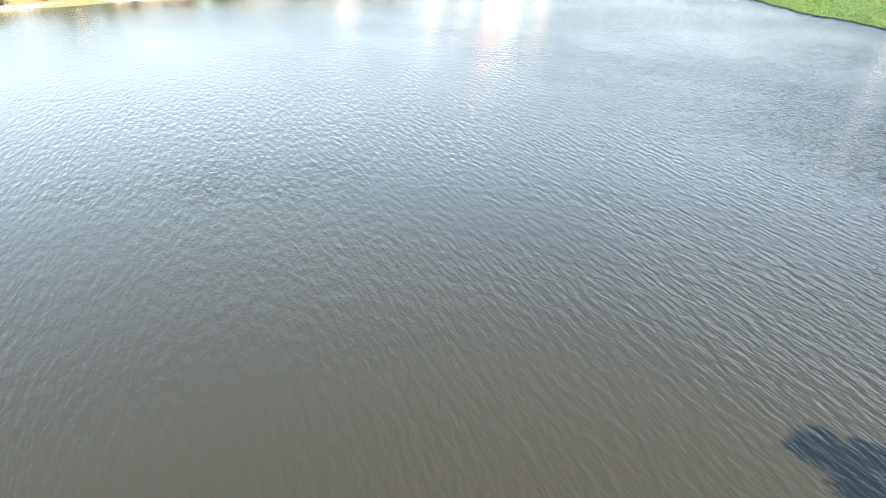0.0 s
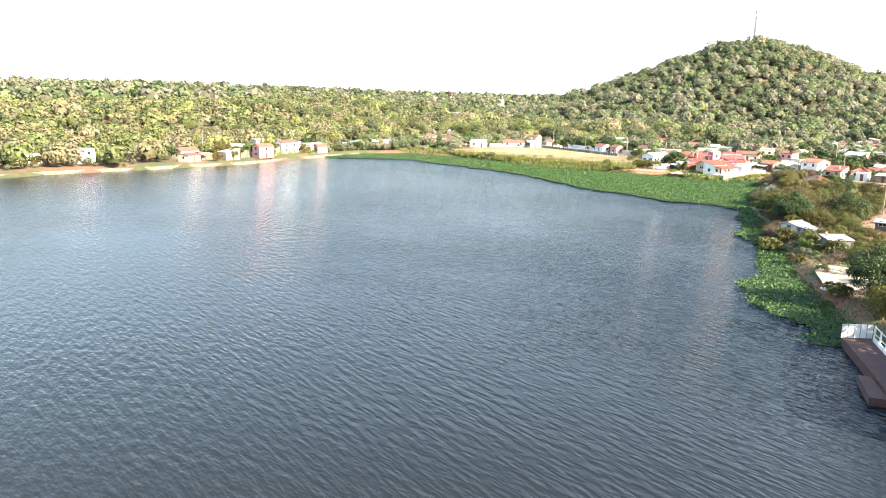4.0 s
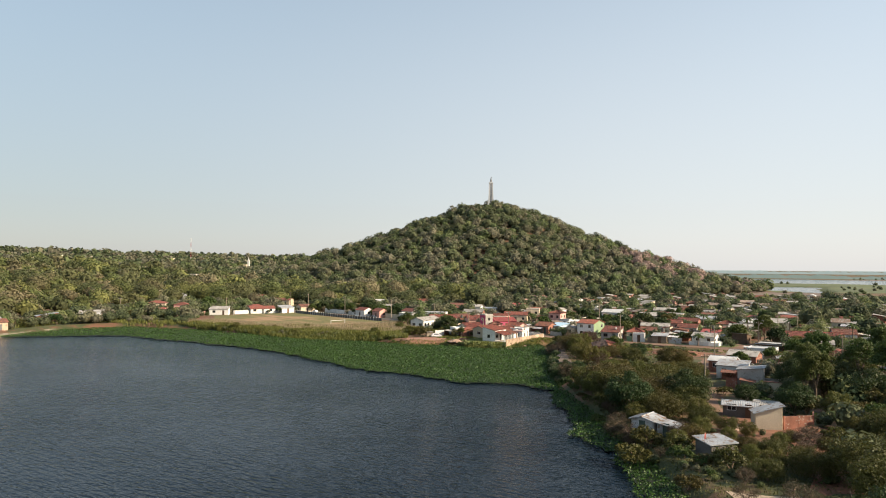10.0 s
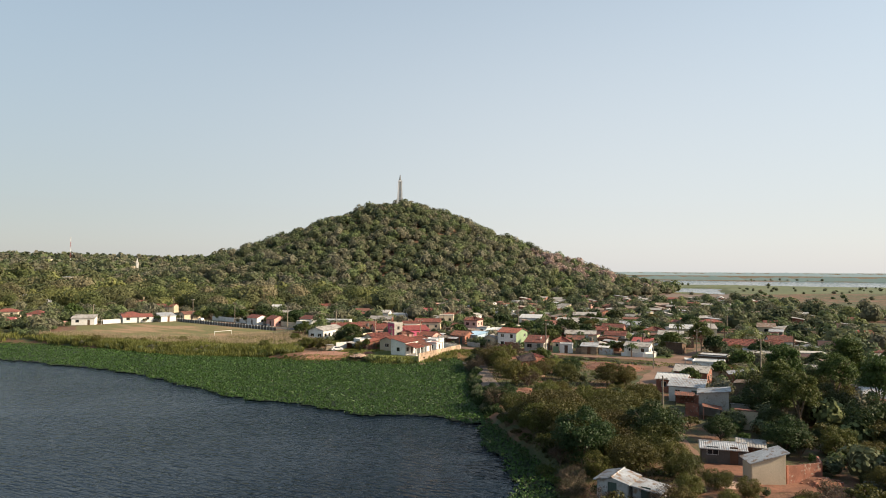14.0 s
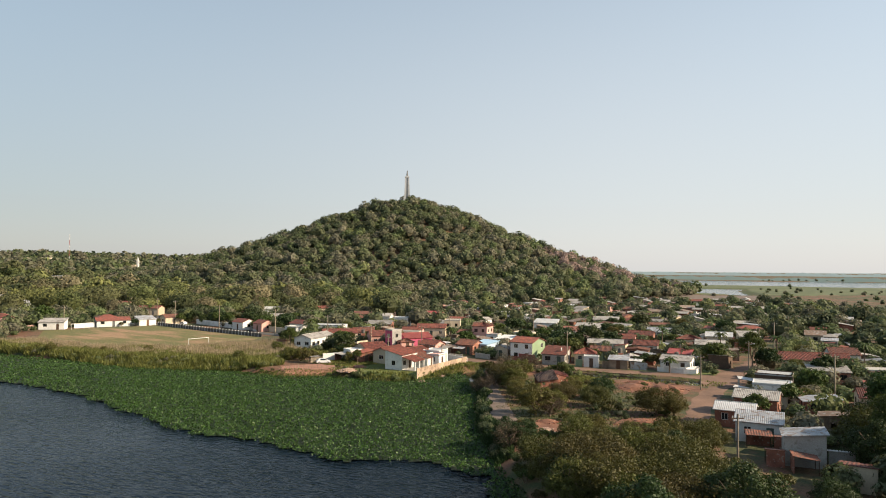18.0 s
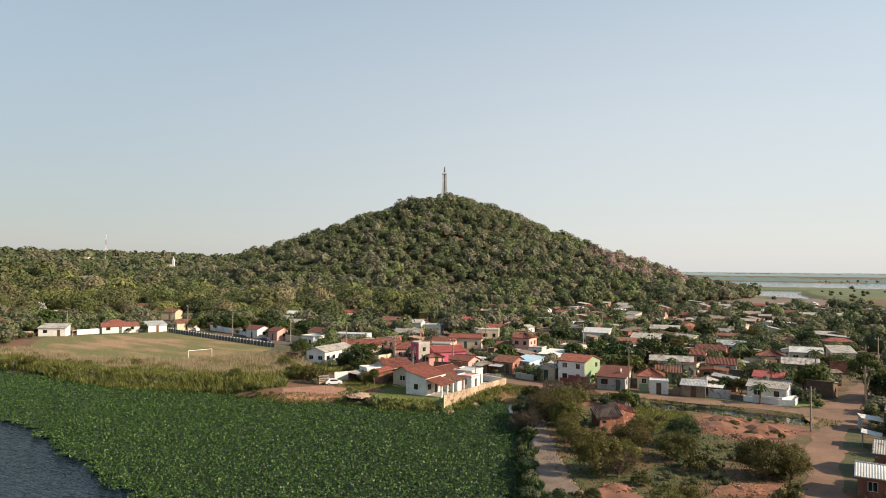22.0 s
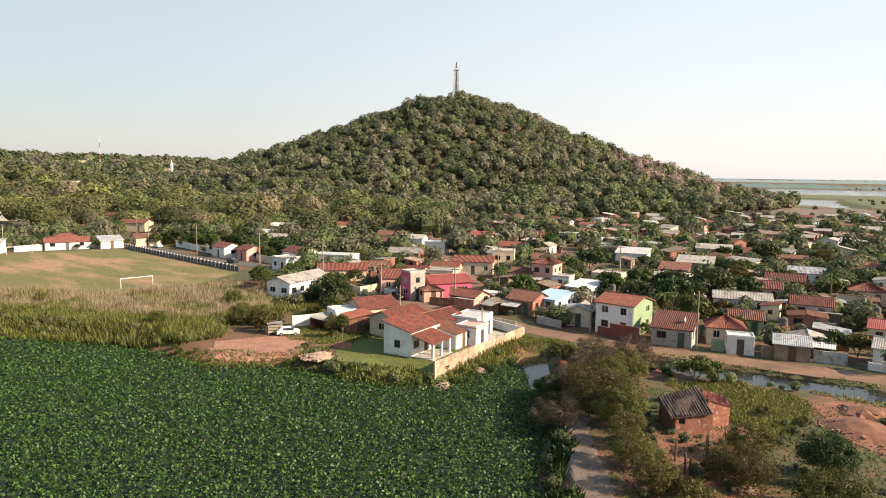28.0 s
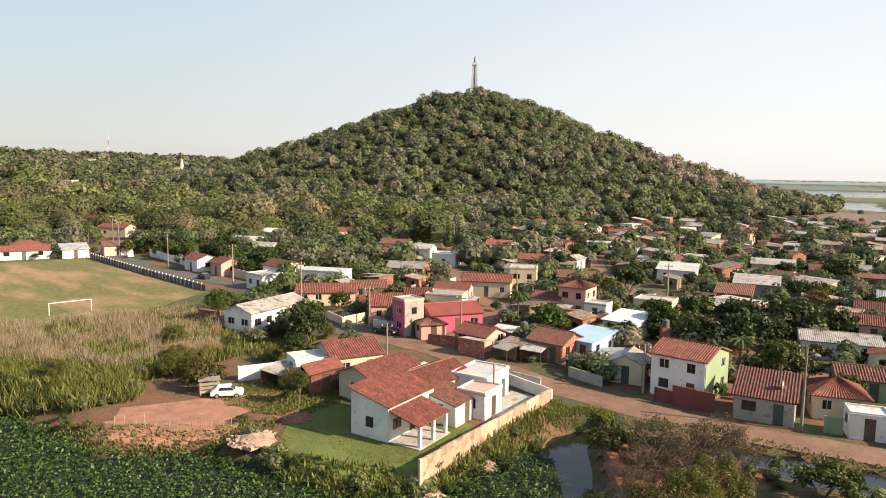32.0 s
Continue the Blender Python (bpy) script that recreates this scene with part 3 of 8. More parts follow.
def ribbon(name, line, width, mat, z=1.53, wobble=0.25, t=0.03, label=""):
    """A way along a line, with uneven edges, laid on level ground."""
    pts, rnd = [], random.Random(len(line) * 7 + int(width * 10))
    for (ax, ay), (bx, by) in zip(line, line[1:]):
        n = max(1, int(math.hypot(bx - ax, by - ay) / 2.0))
        pts += [(ax + (bx - ax) * i / n, ay + (by - ay) * i / n) for i in range(n)]
    pts.append(line[-1])
    left, right = [], []
    for i, (x, y) in enumerate(pts):
        x0, y0 = pts[max(0, i - 1)]
        x1, y1 = pts[min(len(pts) - 1, i + 1)]
        l = math.hypot(x1 - x0, y1 - y0)
        nx, ny = -(y1 - y0) / l, (x1 - x0) / l
        a, b = (width / 2 + rnd.uniform(-wobble, wobble) for _ in range(2))
        left.append((x + nx * a, y + ny * a, z))
        right.append((x - nx * b, y - ny * b, z))
    s = Shape()
    for i in range(len(pts) - 1):
        s.poly(right[i], right[i + 1], left[i + 1], left[i])
        for a, b in ((right[i + 1], right[i]), (left[i], left[i + 1])):
            s.poly(a, b, (b[0], b[1], z - 0.7), (a[0], a[1], z - 0.7))
    return tagged(part(name, s, mat), label, kind="structure")


def patch(name, outline, mat, z=1.545, label="", wobble=0.4):
    """A level patch of ground with an uneven outline."""
    rnd, pts = random.Random(int(abs(outline[0][0] * 13))), []
    for (ax, ay), (bx, by) in zip(outline, outline[1:] + [outline[0]]):
        n = max(1, int(math.hypot(bx - ax, by - ay) / 2.5))
        for i in range(n):
            k = i / n
            pts.append((ax + (bx - ax) * k + rnd.uniform(-wobble, wobble), ay + (by - ay) * k + rnd.uniform(-wobble, wobble), z))
    s = Shape()
    s.poly(*pts)
    return tagged(part(name, s, mat), label, kind="structure")


ribbon("road", [(-12, 95), (-5, 91), (1, 85.5), (7, 80), (13, 73), (20, 67), (28, 60.5), (36, 56.8), (45, 52.0), (54, 47.5), (63, 41)], 4.6, M_ROAD)
ribbon("road_east", [(26, -50), (29, -42), (32, -29), (35, -12), (38.5, 0), (48, 17), (59, 34), (68, 47), (83, 66), (98, 84), (115, 108), (140, 150)], 3.9, M_ROAD, 1.535, 0.5)
ribbon("road_west", [(-12, 95), (-20, 108), (-30, 122), (-44, 136), (-68, 152), (-92, 178), (-103, 204), (-125, 250)], 5.2, M_ASPHALT, 1.54)
ribbon("lane", [(0, 86), (4, 98), (9, 118), (4, 140), (0, 165), (-2, 205), (-6, 260)], 4.0, M_ROAD, 1.538)
ribbon("lane_east", [(58, 48), (52, 66), (44, 84), (38, 118), (36, 160), (40, 210)], 3.6, M_ROAD, 1.532)
patch("plaza", [(55, 33), (62, 31), (72, 46), (68, 55), (60, 46)], M_ROAD, 1.542)
patch("pitch", [(-123, 148), (-93, 168), (-45.5, 125), (-47.5, 112), (-51, 102), (-54, 97.5), (-62, 95), (-70, 93.5), (-84, 96), (-110, 116)], M_PITCH, 1.54)
patch("lawn", [(-12, 55), (-3, 49.5), (1.5, 50.5), (6, 58), (3, 62), (-8, 66), (-13, 62)], M_LAWN, 1.535)
patch("verge", [(59.5, 47.6), (63.2, 45.8), (67.5, 51.5), (64.5, 54.5)], M_LAWN, 1.55)
patch("sandbank", [(-29.5, 61.5), (-25, 63.5), (-20, 66.2), (-15.5, 67.6), (-16.5, 63), (-18.6, 57.8), (-23, 57.0), (-28.2, 57.0)], M_PINKSAND, 1.55)
CLEARING = [(17.5, -81), (24.5, -82.5), (24.2, -89), (20.2, -96.7), (17.8, -100), (16.4, -97), (17.2, -92), (16.8, -86)]
patch("clearing", CLEARING, M_SAND, 1.54)


def ground_patch(name, outline, mat, step, lift=0.13, label=""):
    """Bare ground that follows the lie of the land, with a ragged edge."""
    xs, ys = [p[0] for p in outline], [p[1] for p in outline]
    gx, gy = np.meshgrid(np.arange(min(xs) - 1, max(xs) + 1, step), np.arange(min(ys) - 1, max(ys) + 1, step))
    wob = 1.6 * step * wave_noise(gx, gy, 0.5 / step) + 1.2 * step * wave_noise(gy, gx, 0.13 / step)
    keep = inside(gx + wob, gy + wob * 0.7, outline)
    full = np.pad(keep, 1)
    core = full[1:, 1:] & full[:-1, 1:] & full[1:, :-1] & full[:-1, :-1]
    j, i = np.nonzero(keep)
    x, y = gx[keep], gy[keep]
    c = lambda a, b, k: np.stack([a, b, ground_z(a, b) + np.where(k, lift, -0.12)], -1)
    q = np.stack([c(x, y, core[j, i]), c(x + step, y, core[j, i + 1]), c(x + step, y + step, core[j + 1, i + 1]), c(x, y + step, core[j + 1, i])], 1)
    return tagged(new(name, quads_mesh(name, mat, q)), label, kind="structure")


ground_patch("sand_slope", [(-29.5, 58), (-16, 59), (-17.6, 55.2), (-23, 54.4), (-29.5, 55)], M_PINKSAND, 0.25, 0.07)
ground_patch("track", [(9.8, -3), (10.2, 4), (10.2, 9), (11.4, 18.5), (13.0, 30.7), (14.2, 40), (15.0, 47), (16.8, 47), (16.4, 38), (15.4, 30.7), (14.9, 18.6), (14.4, 9.2), (14.6, 3), (15.5, -3)], M_PATH, 0.22)
ground_patch("lawn_slope", [(-12, 55), (-10.6, 50.4), (-4, 47.9), (1.4, 48.6), (2.2, 51), (-3, 50.5), (-8, 54)], M_LAWN, 0.25, 0.09)
ground_patch("red_clearing", [(15, -6.5), (17.5, -8), (19.6, -5.5), (22, -6.5), (23.6, -2), (21.4, -0.6), (20.6, 2.6), (18.4, 1.6), (16.6, 4), (15.2, 1)], M_REDSAND, 0.25)
ground_patch("red_bank", [(27, 1), (36, 2), (37, 5), (30, 5.5)], M_REDSAND, 0.25)
ground_patch("river_flat", [(168, 352), (225, 348), (290, 425), (300, 475), (225, 440), (190, 400)], M_PATH, 2.0, 0.25)
ground_patch("marsh", [(150, 505), (215, 470), (330, 480), (620, 520), (1300, 800), (1500, 1100), (900, 1130), (520, 1020), (300, 930), (240, 780)], M_MARSH, 9.0, 0.35)
patch("bare_yard", [(27, -56), (40, -56), (40, -48), (29, -42), (27, -48)], M_REDSAND, 1.53)
ground_patch("red_scrub_ground", [(26, -82), (44, -80), (48, -62), (40, -56), (28, -62)], M_REDSAND, 0.6, 0.06)
patch("bare_bank", [(37.5, 30), (41, 22.5), (48, 25), (53, 31), (50, 37), (44, 40.5), (39.5, 38.5)], M_REDSAND, 1.54)
patch("ruin_yard", [(19.6, 15.5), (22.5, 15), (25.5, 21), (29, 24), (30, 32), (21, 31)], M_REDSAND, 1.54)
ground_patch("ditch_bank", [(15.2, 44), (22, 46), (30, 49), (27, 53.5), (18, 56.5), (15.6, 55)], M_REDSAND, 0.3, 0.08)
patch("dump_yard", [(56, -4), (66, -6), (68, 6), (58, 4)], M_ROAD, 1.525)


def beach(points, width):
    """A strip of sand climbing from the waterline."""
    s, rows = Shape(), []
    for i, (x, y) in enumerate(points):
        x0, y0 = points[max(0, i - 1)]
        x1, y1 = points[min(len(points) - 1, i + 1)]
        l = math.hypot(x1 - x0, y1 - y0)
        nx, ny = -(y1 - y0) / l, (x1 - x0) / l
        rows.append([(x + nx * k, y + ny * k, float(ground_z(x + nx * k, y + ny * k)) + 0.05) for k in (-0.6, 0.3, 0.8, 1.4, width)])
    for a, b in zip(rows, rows[1:]):
        for j in range(4):
            s.poly(a[j], a[j + 1], b[j + 1], b[j])
    return tagged(part("beach", s, M_SHORE), "strip of trodden grey sand along the west shore", kind="structure")


_pts = [(-235, -300), (-218, -150), (-206, -85), (-196, -40), (-179, -5), (-169, 18), (-165, 45), (-162, 68), (-156, 92)]
beach([(ax + (bx - ax) * k / 8, ay + (by - ay) * k / 8) for (ax, ay), (bx, by) in zip(_pts, _pts[1:]) for k in range(8)], 1.1)

# ---- water plants, reeds and woods ----
MAT = [(-166, 74), (-160, 62), (-153, 67), (-143, 69), (-134, 71.5), (-123, 71.5), (-110.5, 64.5), (-96, 57), (-81, 48), (-65, 38), (-48, 20), (-36, 6.5), (-27, 1.5), (-19, -4), (-12, -10), (0, -13),
       (6, -19), (6.5, -37), (6.3, -56), (10, -63), (8.5, -77), (10, -85), (6.5, -94), (8, -102), (11.6, -108.0), (14.6, -112), (13.2, -114.5), (13.6, -118), (16.4, -119.6), (17.4, -124), (32, -124), (32, 100), (-150, 125)]


def in_mat(x, y):
    wob = 0.9 * wave_noise(x, y, 0.55) + 1.2 * wave_noise(x, y, 0.17)
    pond = (np.abs(x - 13.1 - 0.4 * np.sin(y * 0.5)) < 1.15 + 0.1 * np.maximum(0, y - 50)) & (y > 46.5) & (y < 62)
    return inside(x + wob, y + wob * 0.8, MAT) & (inside(x, y, LAKE) | (seg_distance(x, y, LAKE, True) < 0.8)) & ~pond


gx, gy = np.meshgrid(np.arange(-167, 22, 1.0), np.arange(-116, 108, 1.0))
keep = in_mat(gx + 0.5, gy + 0.5)
for ox, oy in ((0.9, 0), (-0.9, 0), (0, 0.9), (0, -0.9), (0.7, 0.7), (-0.7, 0.7), (0.7, -0.7), (-0.7, -0.7)):
    keep &= in_mat(gx + 0.5 + ox, gy + 0.5 + oy) | ((gx > 6) & (gy > -14))
kx, ky = gx[keep], gy[keep]
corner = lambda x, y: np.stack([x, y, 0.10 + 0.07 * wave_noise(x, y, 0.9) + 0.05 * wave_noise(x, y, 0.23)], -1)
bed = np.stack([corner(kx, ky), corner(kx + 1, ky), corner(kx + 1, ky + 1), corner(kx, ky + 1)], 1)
# sheet added below the leaves, its colour painted as their shade
tagged(new("hyacinth_bed", quads_mesh("hyacinth_bed", M_HYACBED, bed)), "near-black sheet standing for the shade under the floating hyacinth mat", kind="stuff")

full = in_mat(gx + 0.5, gy + 0.5)
px, py = [], []
for x, y in zip(gx[full], gy[full]):
    n = 8 if (y < 60 and x > -60) else (6 if x > -90 else 4)
    px.append(x + RNG.random(n))
    py.append(y + RNG.random(n))
px, py = np.concatenate(px), np.concatenate(py)
ok = in_mat(px, py)
px, py = px[ok], py[ok]
rep = 4
lx, ly = np.repeat(px, rep), np.repeat(py, rep)
ang = RNG.uniform(0, 2 * np.pi, len(lx))
tall = 0.12 + 0.14 * (wave_noise(lx, ly, 0.35) + 0.6) + 0.24 * RNG.random(len(lx))
out = RNG.uniform(0.06, 0.26, len(lx))
cen = np.stack([lx + np.cos(ang) * out, ly + np.sin(ang) * out, 0.12 + np.maximum(0.05, tall)], 1)
nrm = np.stack([np.cos(ang) * 0.55, np.sin(ang) * 0.55, np.full(len(lx), 0.85)], 1)
tagged(new("water_hyacinth", quads_mesh("water_hyacinth", M_HYAC, leaf_quads(cen, nrm, 0.14, RNG, 0.72))), "dense green water hyacinth floating along the lake shore", kind="stuff")


def blades(name, outline, count, h0, h1, mat, label, wide=0.07, lean=0.3, gaps=-0.75):
    xs, ys = np.array(outline).T
    x, y = RNG.uniform(xs.min(), xs.max(), count * 3), RNG.uniform(ys.min(), ys.max(), count * 3)
    ok = inside(x + wave_noise(x, y, 0.5), y + wave_noise(y, x, 0.4), outline) & ((ground_z(x, y) > 0.12) | ("reed" in name)) & (wave_noise(x, y, 0.31) + RNG.uniform(-0.25, 0.25, len(x)) > gaps) & ~inside(x, y, CLEARING)
    x, y = x[ok][:count], y[ok][:count]
    n = len(x)
    z = np.maximum(ground_z(x, y), 0.0) - 0.02
    a, h = RNG.uniform(0, 2 * np.pi, n), RNG.uniform(h0, h1, n) * (1 + 0.3 * wave_noise(x, y, 0.21) + 0.25 * wave_noise(y, x, 0.9))
    side = np.stack([np.cos(a), np.sin(a), 0 * a], 1) * wide * RNG.uniform(0.6, 1.5, n)[:, None]
    b = RNG.uniform(0, 2 * np.pi, n)
    tip = np.stack([np.cos(b) * lean * h * RNG.random(n), np.sin(b) * lean * h * RNG.random(n), h], 1)
    foot = np.stack([x, y, z], 1)
    mid = foot + tip * 0.55
    q = np.stack([foot - side * 0.6, foot + side * 0.6, mid + side + tip * 0.05, foot + tip], 1)
    return tagged(new(name, quads_mesh(name, mat, q)), label, kind="stuff")


blades("dry_reeds", [(-118, 106), (-88, 90), (-64, 77), (-45, 73), (-33, 72), (-27, 82), (-36, 108), (-44, 105), (-53, 97.5), (-62, 93.5), (-82, 93.5), (-108, 113)], 80000, 0.8, 2.2, M_REED, "tall dry straw-coloured reeds beside the playing field", 0.036, 0.6, -0.12)
blades("reed_undergrowth", [(-118, 106), (-88, 86), (-64, 72), (-45, 68), (-33, 66), (-27, 80), (-36, 108), (-44, 105), (-53, 97.5), (-62, 93.5), (-82, 93.5), (-108, 113)], 52000, 0.6, 1.6, M_REEDGREEN, "green undergrowth between the dry reeds", 0.09, 0.7)
blades("green_reeds", [(-120, 102), (-88, 83), (-64, 67), (-45, 63), (-33, 60), (-29, 63.5), (-31, 70), (-27, 76), (-24, 84), (-33, 75), (-45, 77), (-64, 80), (-90, 92)], 38000, 0.7, 1.7, M_REEDGREEN, "green reeds between the dry reeds and the floating plants", 0.09, 0.8)
blades("bank_weeds", [(-36, 60), (-28, 56.5), (-19, 56.8), (-14, 60), (-12, 55), (-18, 52.5), (-30, 53)], 1600, 0.15, 0.4, M_REEDGREEN, "rank green weeds below the sandbank", 0.1, 0.9)
blades("shore_reeds", [(-160, 108), (-120, 100), (-118, 108), (-150, 118), (-172, 100), (-178, 60), (-174, 40), (-168, 70)], 6000, 0.6, 1.6, M_REEDGREEN, "reeds at the foot of the west shore", 0.14, 0.5)
blades("bank_grass", [(9, 42), (3, 46.5), (-7, 46), (-13, 50), (-8, 51.5), (1, 48.5), (11.5, 65), (12.5, 61), (10.6, 57), (10.6, 46)], 5000, 0.25, 0.8, M_REEDGREEN, "rank grass on the bank below the garden wall", 0.1, 0.8)
blades("creek_grass", [(14, 61), (22, 63), (31, 58.5), (41, 52), (50, 46), (62, 37), (58, 32), (46, 38), (38, 46), (29, 52), (18, 57)], 6000, 0.1, 0.35, M_REEDGREEN, "grass along the muddy creek", 0.1, 0.8)
blades("meadow_grass", [(16, 42), (34, 44), (46, 34), (40, 12), (36, -6), (12, -12), (13, 20)], 14000, 0.1, 0.26, M_GRASSTUFT, "dry grass and weeds on the waste ground", 0.07, 0.9)
blades("shore_grass", [(13, -12), (34, -14), (30, -40), (22, -62), (34, -70), (30, -108), (18, -112), (14, -84), (12, -50)], 14000, 0.1, 0.3, M_GRASSTUFT, "dry grass and weeds along the east shore", 0.07, 0.9)
blades("creek_meadow", [(27, 46), (34, 47), (40, 42), (38, 36), (33, 29), (28.5, 34), (28, 40)], 9000, 0.15, 0.4, M_REEDGREEN, "fresh grass beside the creek", 0.08, 0.9)
blades("track_weeds", [(7.5, -14), (8.5, 4), (8.8, 10), (10.2, 20), (11.6, 30), (13.4, 42), (14.4, 42), (13.2, 30.7), (11.7, 18.5), (10.6, 9), (10.4, 3), (11, -14)], 9000, 0.3, 0.9, M_LEAF[0], "dark rank weeds between the track and the floating plants", 0.12, 0.9)
blades("lawn_grass", [(-12, 55), (-3, 50.2), (1, 51), (5.2, 58), (3, 62), (-8, 66), (-12.6, 62)], 16000, 0.05, 0.16, M_REEDGREEN, "short mown grass of the garden", 0.035, 0.9, -2)
blades("verge_grass", [(11.5, 62), (13.5, 67.5), (19.5, 63.6), (17.5, 60), (14.5, 62)], 3000, 0.1, 0.35, M_REEDGREEN, "grass between the garden wall and the dirt road", 0.06, 0.9)
blades("yard_grass", [(-23, 66.5), (-19, 62), (-12, 60.5), (-7, 66), (-12, 73), (-20, 71)], 8000, 0.1, 0.32, M_REEDGREEN, "rank grass round the sandy yard", 0.07, 0.9)
blades("field_grass", [(-40, 122), (-30, 90), (-16, 72), (-14, 84), (-24, 108), (-30, 122)], 6000, 0.25, 0.9, M_REEDGREEN, "rank green grass beside the white hall", 0.12, 0.7)

PALETTE = np.array([(0.07, 0.088, 0.04), (0.1, 0.112, 0.052), (0.135, 0.13, 0.075), (0.165, 0.15, 0.095), (0.1, 0.128, 0.045), (0.15, 0.168, 0.055), (0.138, 0.13, 0.086), (0.26, 0.18, 0.155)])
PALETTE *= (1.1, 1.13, 1.1)


def grid_scatter(x0, x1, y0, y1, step):
    a, b = np.meshgrid(np.arange(x0, x1, step), np.arange(y0, y1, step))
    a, b = a.ravel(), b.ravel()
    return a + RNG.uniform(-0.48, 0.48, len(a)) * step, b + RNG.uniform(-0.48, 0.48, len(a)) * step


def wood_crown(lobes, leaves, size, core):
    """A crown of unit radius made of several rounded lobes, each covered with leaf sprays, round an inner dome that
    stands for the shade within.
    """
    a = np.arange(lobes) * 2.4 + RNG.uniform(0, 6.28)
    up = np.linspace(0.1, 0.95, lobes) + RNG.uniform(-0.1, 0.1, lobes)
    out = np.sqrt(np.maximum(0, 1 - np.clip(up, 0, 1) ** 2)) * RNG.uniform(0.42, 0.7, lobes)
    mid = np.stack([np.cos(a) * out, np.sin(a) * out, up * 0.45], 1)
    rad = RNG.uniform(0.34, 0.56, lobes)
    share = rad ** 2 / (rad ** 2).sum()
    pick = RNG.choice(lobes, leaves, p=share)
    d = RNG.normal(0, 1, (leaves, 3))
    d += mid[pick] * 0.9 + (0, 0, 0.35)
    d /= np.linalg.norm(d, axis=1)[:, None]
    pts = mid[pick] + d * (rad[pick] * RNG.uniform(0.88, 1.05, leaves))[:, None]
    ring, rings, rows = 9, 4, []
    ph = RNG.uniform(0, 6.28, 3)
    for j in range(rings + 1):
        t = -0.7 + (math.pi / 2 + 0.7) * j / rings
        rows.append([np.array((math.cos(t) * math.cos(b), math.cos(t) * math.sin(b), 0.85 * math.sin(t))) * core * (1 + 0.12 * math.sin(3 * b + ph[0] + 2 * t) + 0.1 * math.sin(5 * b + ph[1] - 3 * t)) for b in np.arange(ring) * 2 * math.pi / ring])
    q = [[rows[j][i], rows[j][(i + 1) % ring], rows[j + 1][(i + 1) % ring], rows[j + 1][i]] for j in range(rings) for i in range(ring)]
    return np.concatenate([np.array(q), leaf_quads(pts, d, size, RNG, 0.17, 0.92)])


CROWN_CORE = 36
CROWNS = {k: [wood_crown(*v) for _ in range(14)] for k, v in {"dense": (12, 900, 0.054, 0.64), "fine": (9, 250, 0.105, 0.62), "near": (9, 165, 0.118, 0.66), "mid": (6, 56, 0.21, 0.7), "far": (4, 22, 0.3, 0.74)}.items()}


def woodland(name, label, x, y, radius, detail, weights, pink=None, sink=0.0, tone=(1, 1, 1)):
    z = ground_z(x, y)
    ok = z > 0.3
    x, y, z, radius = x[ok], y[ok], z[ok], radius[ok]
    n = len(x)
    quads, tints = [], []
    w = np.array(weights, float)
    pick = RNG.choice(len(w), n, p=w / w.sum())
    if pink is not None:
        pick = np.where((np.hypot(x - pink[0], y - pink[1]) < pink[2]) & (RNG.random(n) < 0.4), 7, pick)
    for k in range(n):
        src = CROWNS[detail][RNG.integers(14)]
        c, s = math.cos(k * 1.7), math.sin(k * 1.7)
        r = radius[k]
        hz = RNG.uniform(0.7, 1.2)
        q = np.empty_like(src)
        q[..., 0] = (src[..., 0] * c - src[..., 1] * s) * r + x[k]
        q[..., 1] = (src[..., 0] * s + src[..., 1] * c) * r + y[k]
        q[..., 2] = src[..., 2] * r * hz + z[k] + r * (0.62 * hz) - sink
        quads.append(q)
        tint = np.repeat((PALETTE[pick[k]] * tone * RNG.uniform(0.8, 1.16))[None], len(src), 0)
        # shade between the leaf sprays, put into the inner dome's tint
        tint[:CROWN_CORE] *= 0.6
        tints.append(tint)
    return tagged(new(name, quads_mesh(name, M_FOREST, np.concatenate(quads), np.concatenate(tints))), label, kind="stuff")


# leafy growth along the banks, weeds and low scrub on the open ground
for nm, outline, count, w in [("shore_weeds", [(12, -54), (24, -55), (29, -57), (41, -58), (42, -80), (26, -80), (17, -80), (13, -66)], 260, [6, 4, 2, 0, 5, 2, 0, 0]),
                              ("shore_undergrowth", [(11, -18), (12.5, -52), (25, -50), (33, -24), (35, -11), (14, -12)], 240, [6, 4, 2, 0, 5, 2, 0, 0]),
                              ("waste_weeds", [(12, -13), (36, -11), (37, 1), (28, 0), (25, -3), (21, -3.5), (15.5, -4)], 300, [6, 4, 2, 0, 6, 3, 0, 0]),
                              ("meadow_weeds", [(15.5, 8), (26, 3), (39, 8), (41, 22), (34, 34), (20, 44), (17, 40)], 210, [5, 3, 2, 0, 6, 3, 0, 0])]:
    a = np.array(outline)
    x, y = RNG.uniform(a[:, 0].min(), a[:, 0].max(), 40 * count), RNG.uniform(a[:, 1].min(), a[:, 1].max(), 40 * count)
    ok = inside(x, y, outline) & (wave_noise(x, y, 0.35) > -0.25)
    woodland(nm, "low green weeds and scrub on open ground", x[ok][:count], y[ok][:count], 0.16 + 0.5 * RNG.random(min(count, ok.sum())) ** 2, "fine", w)
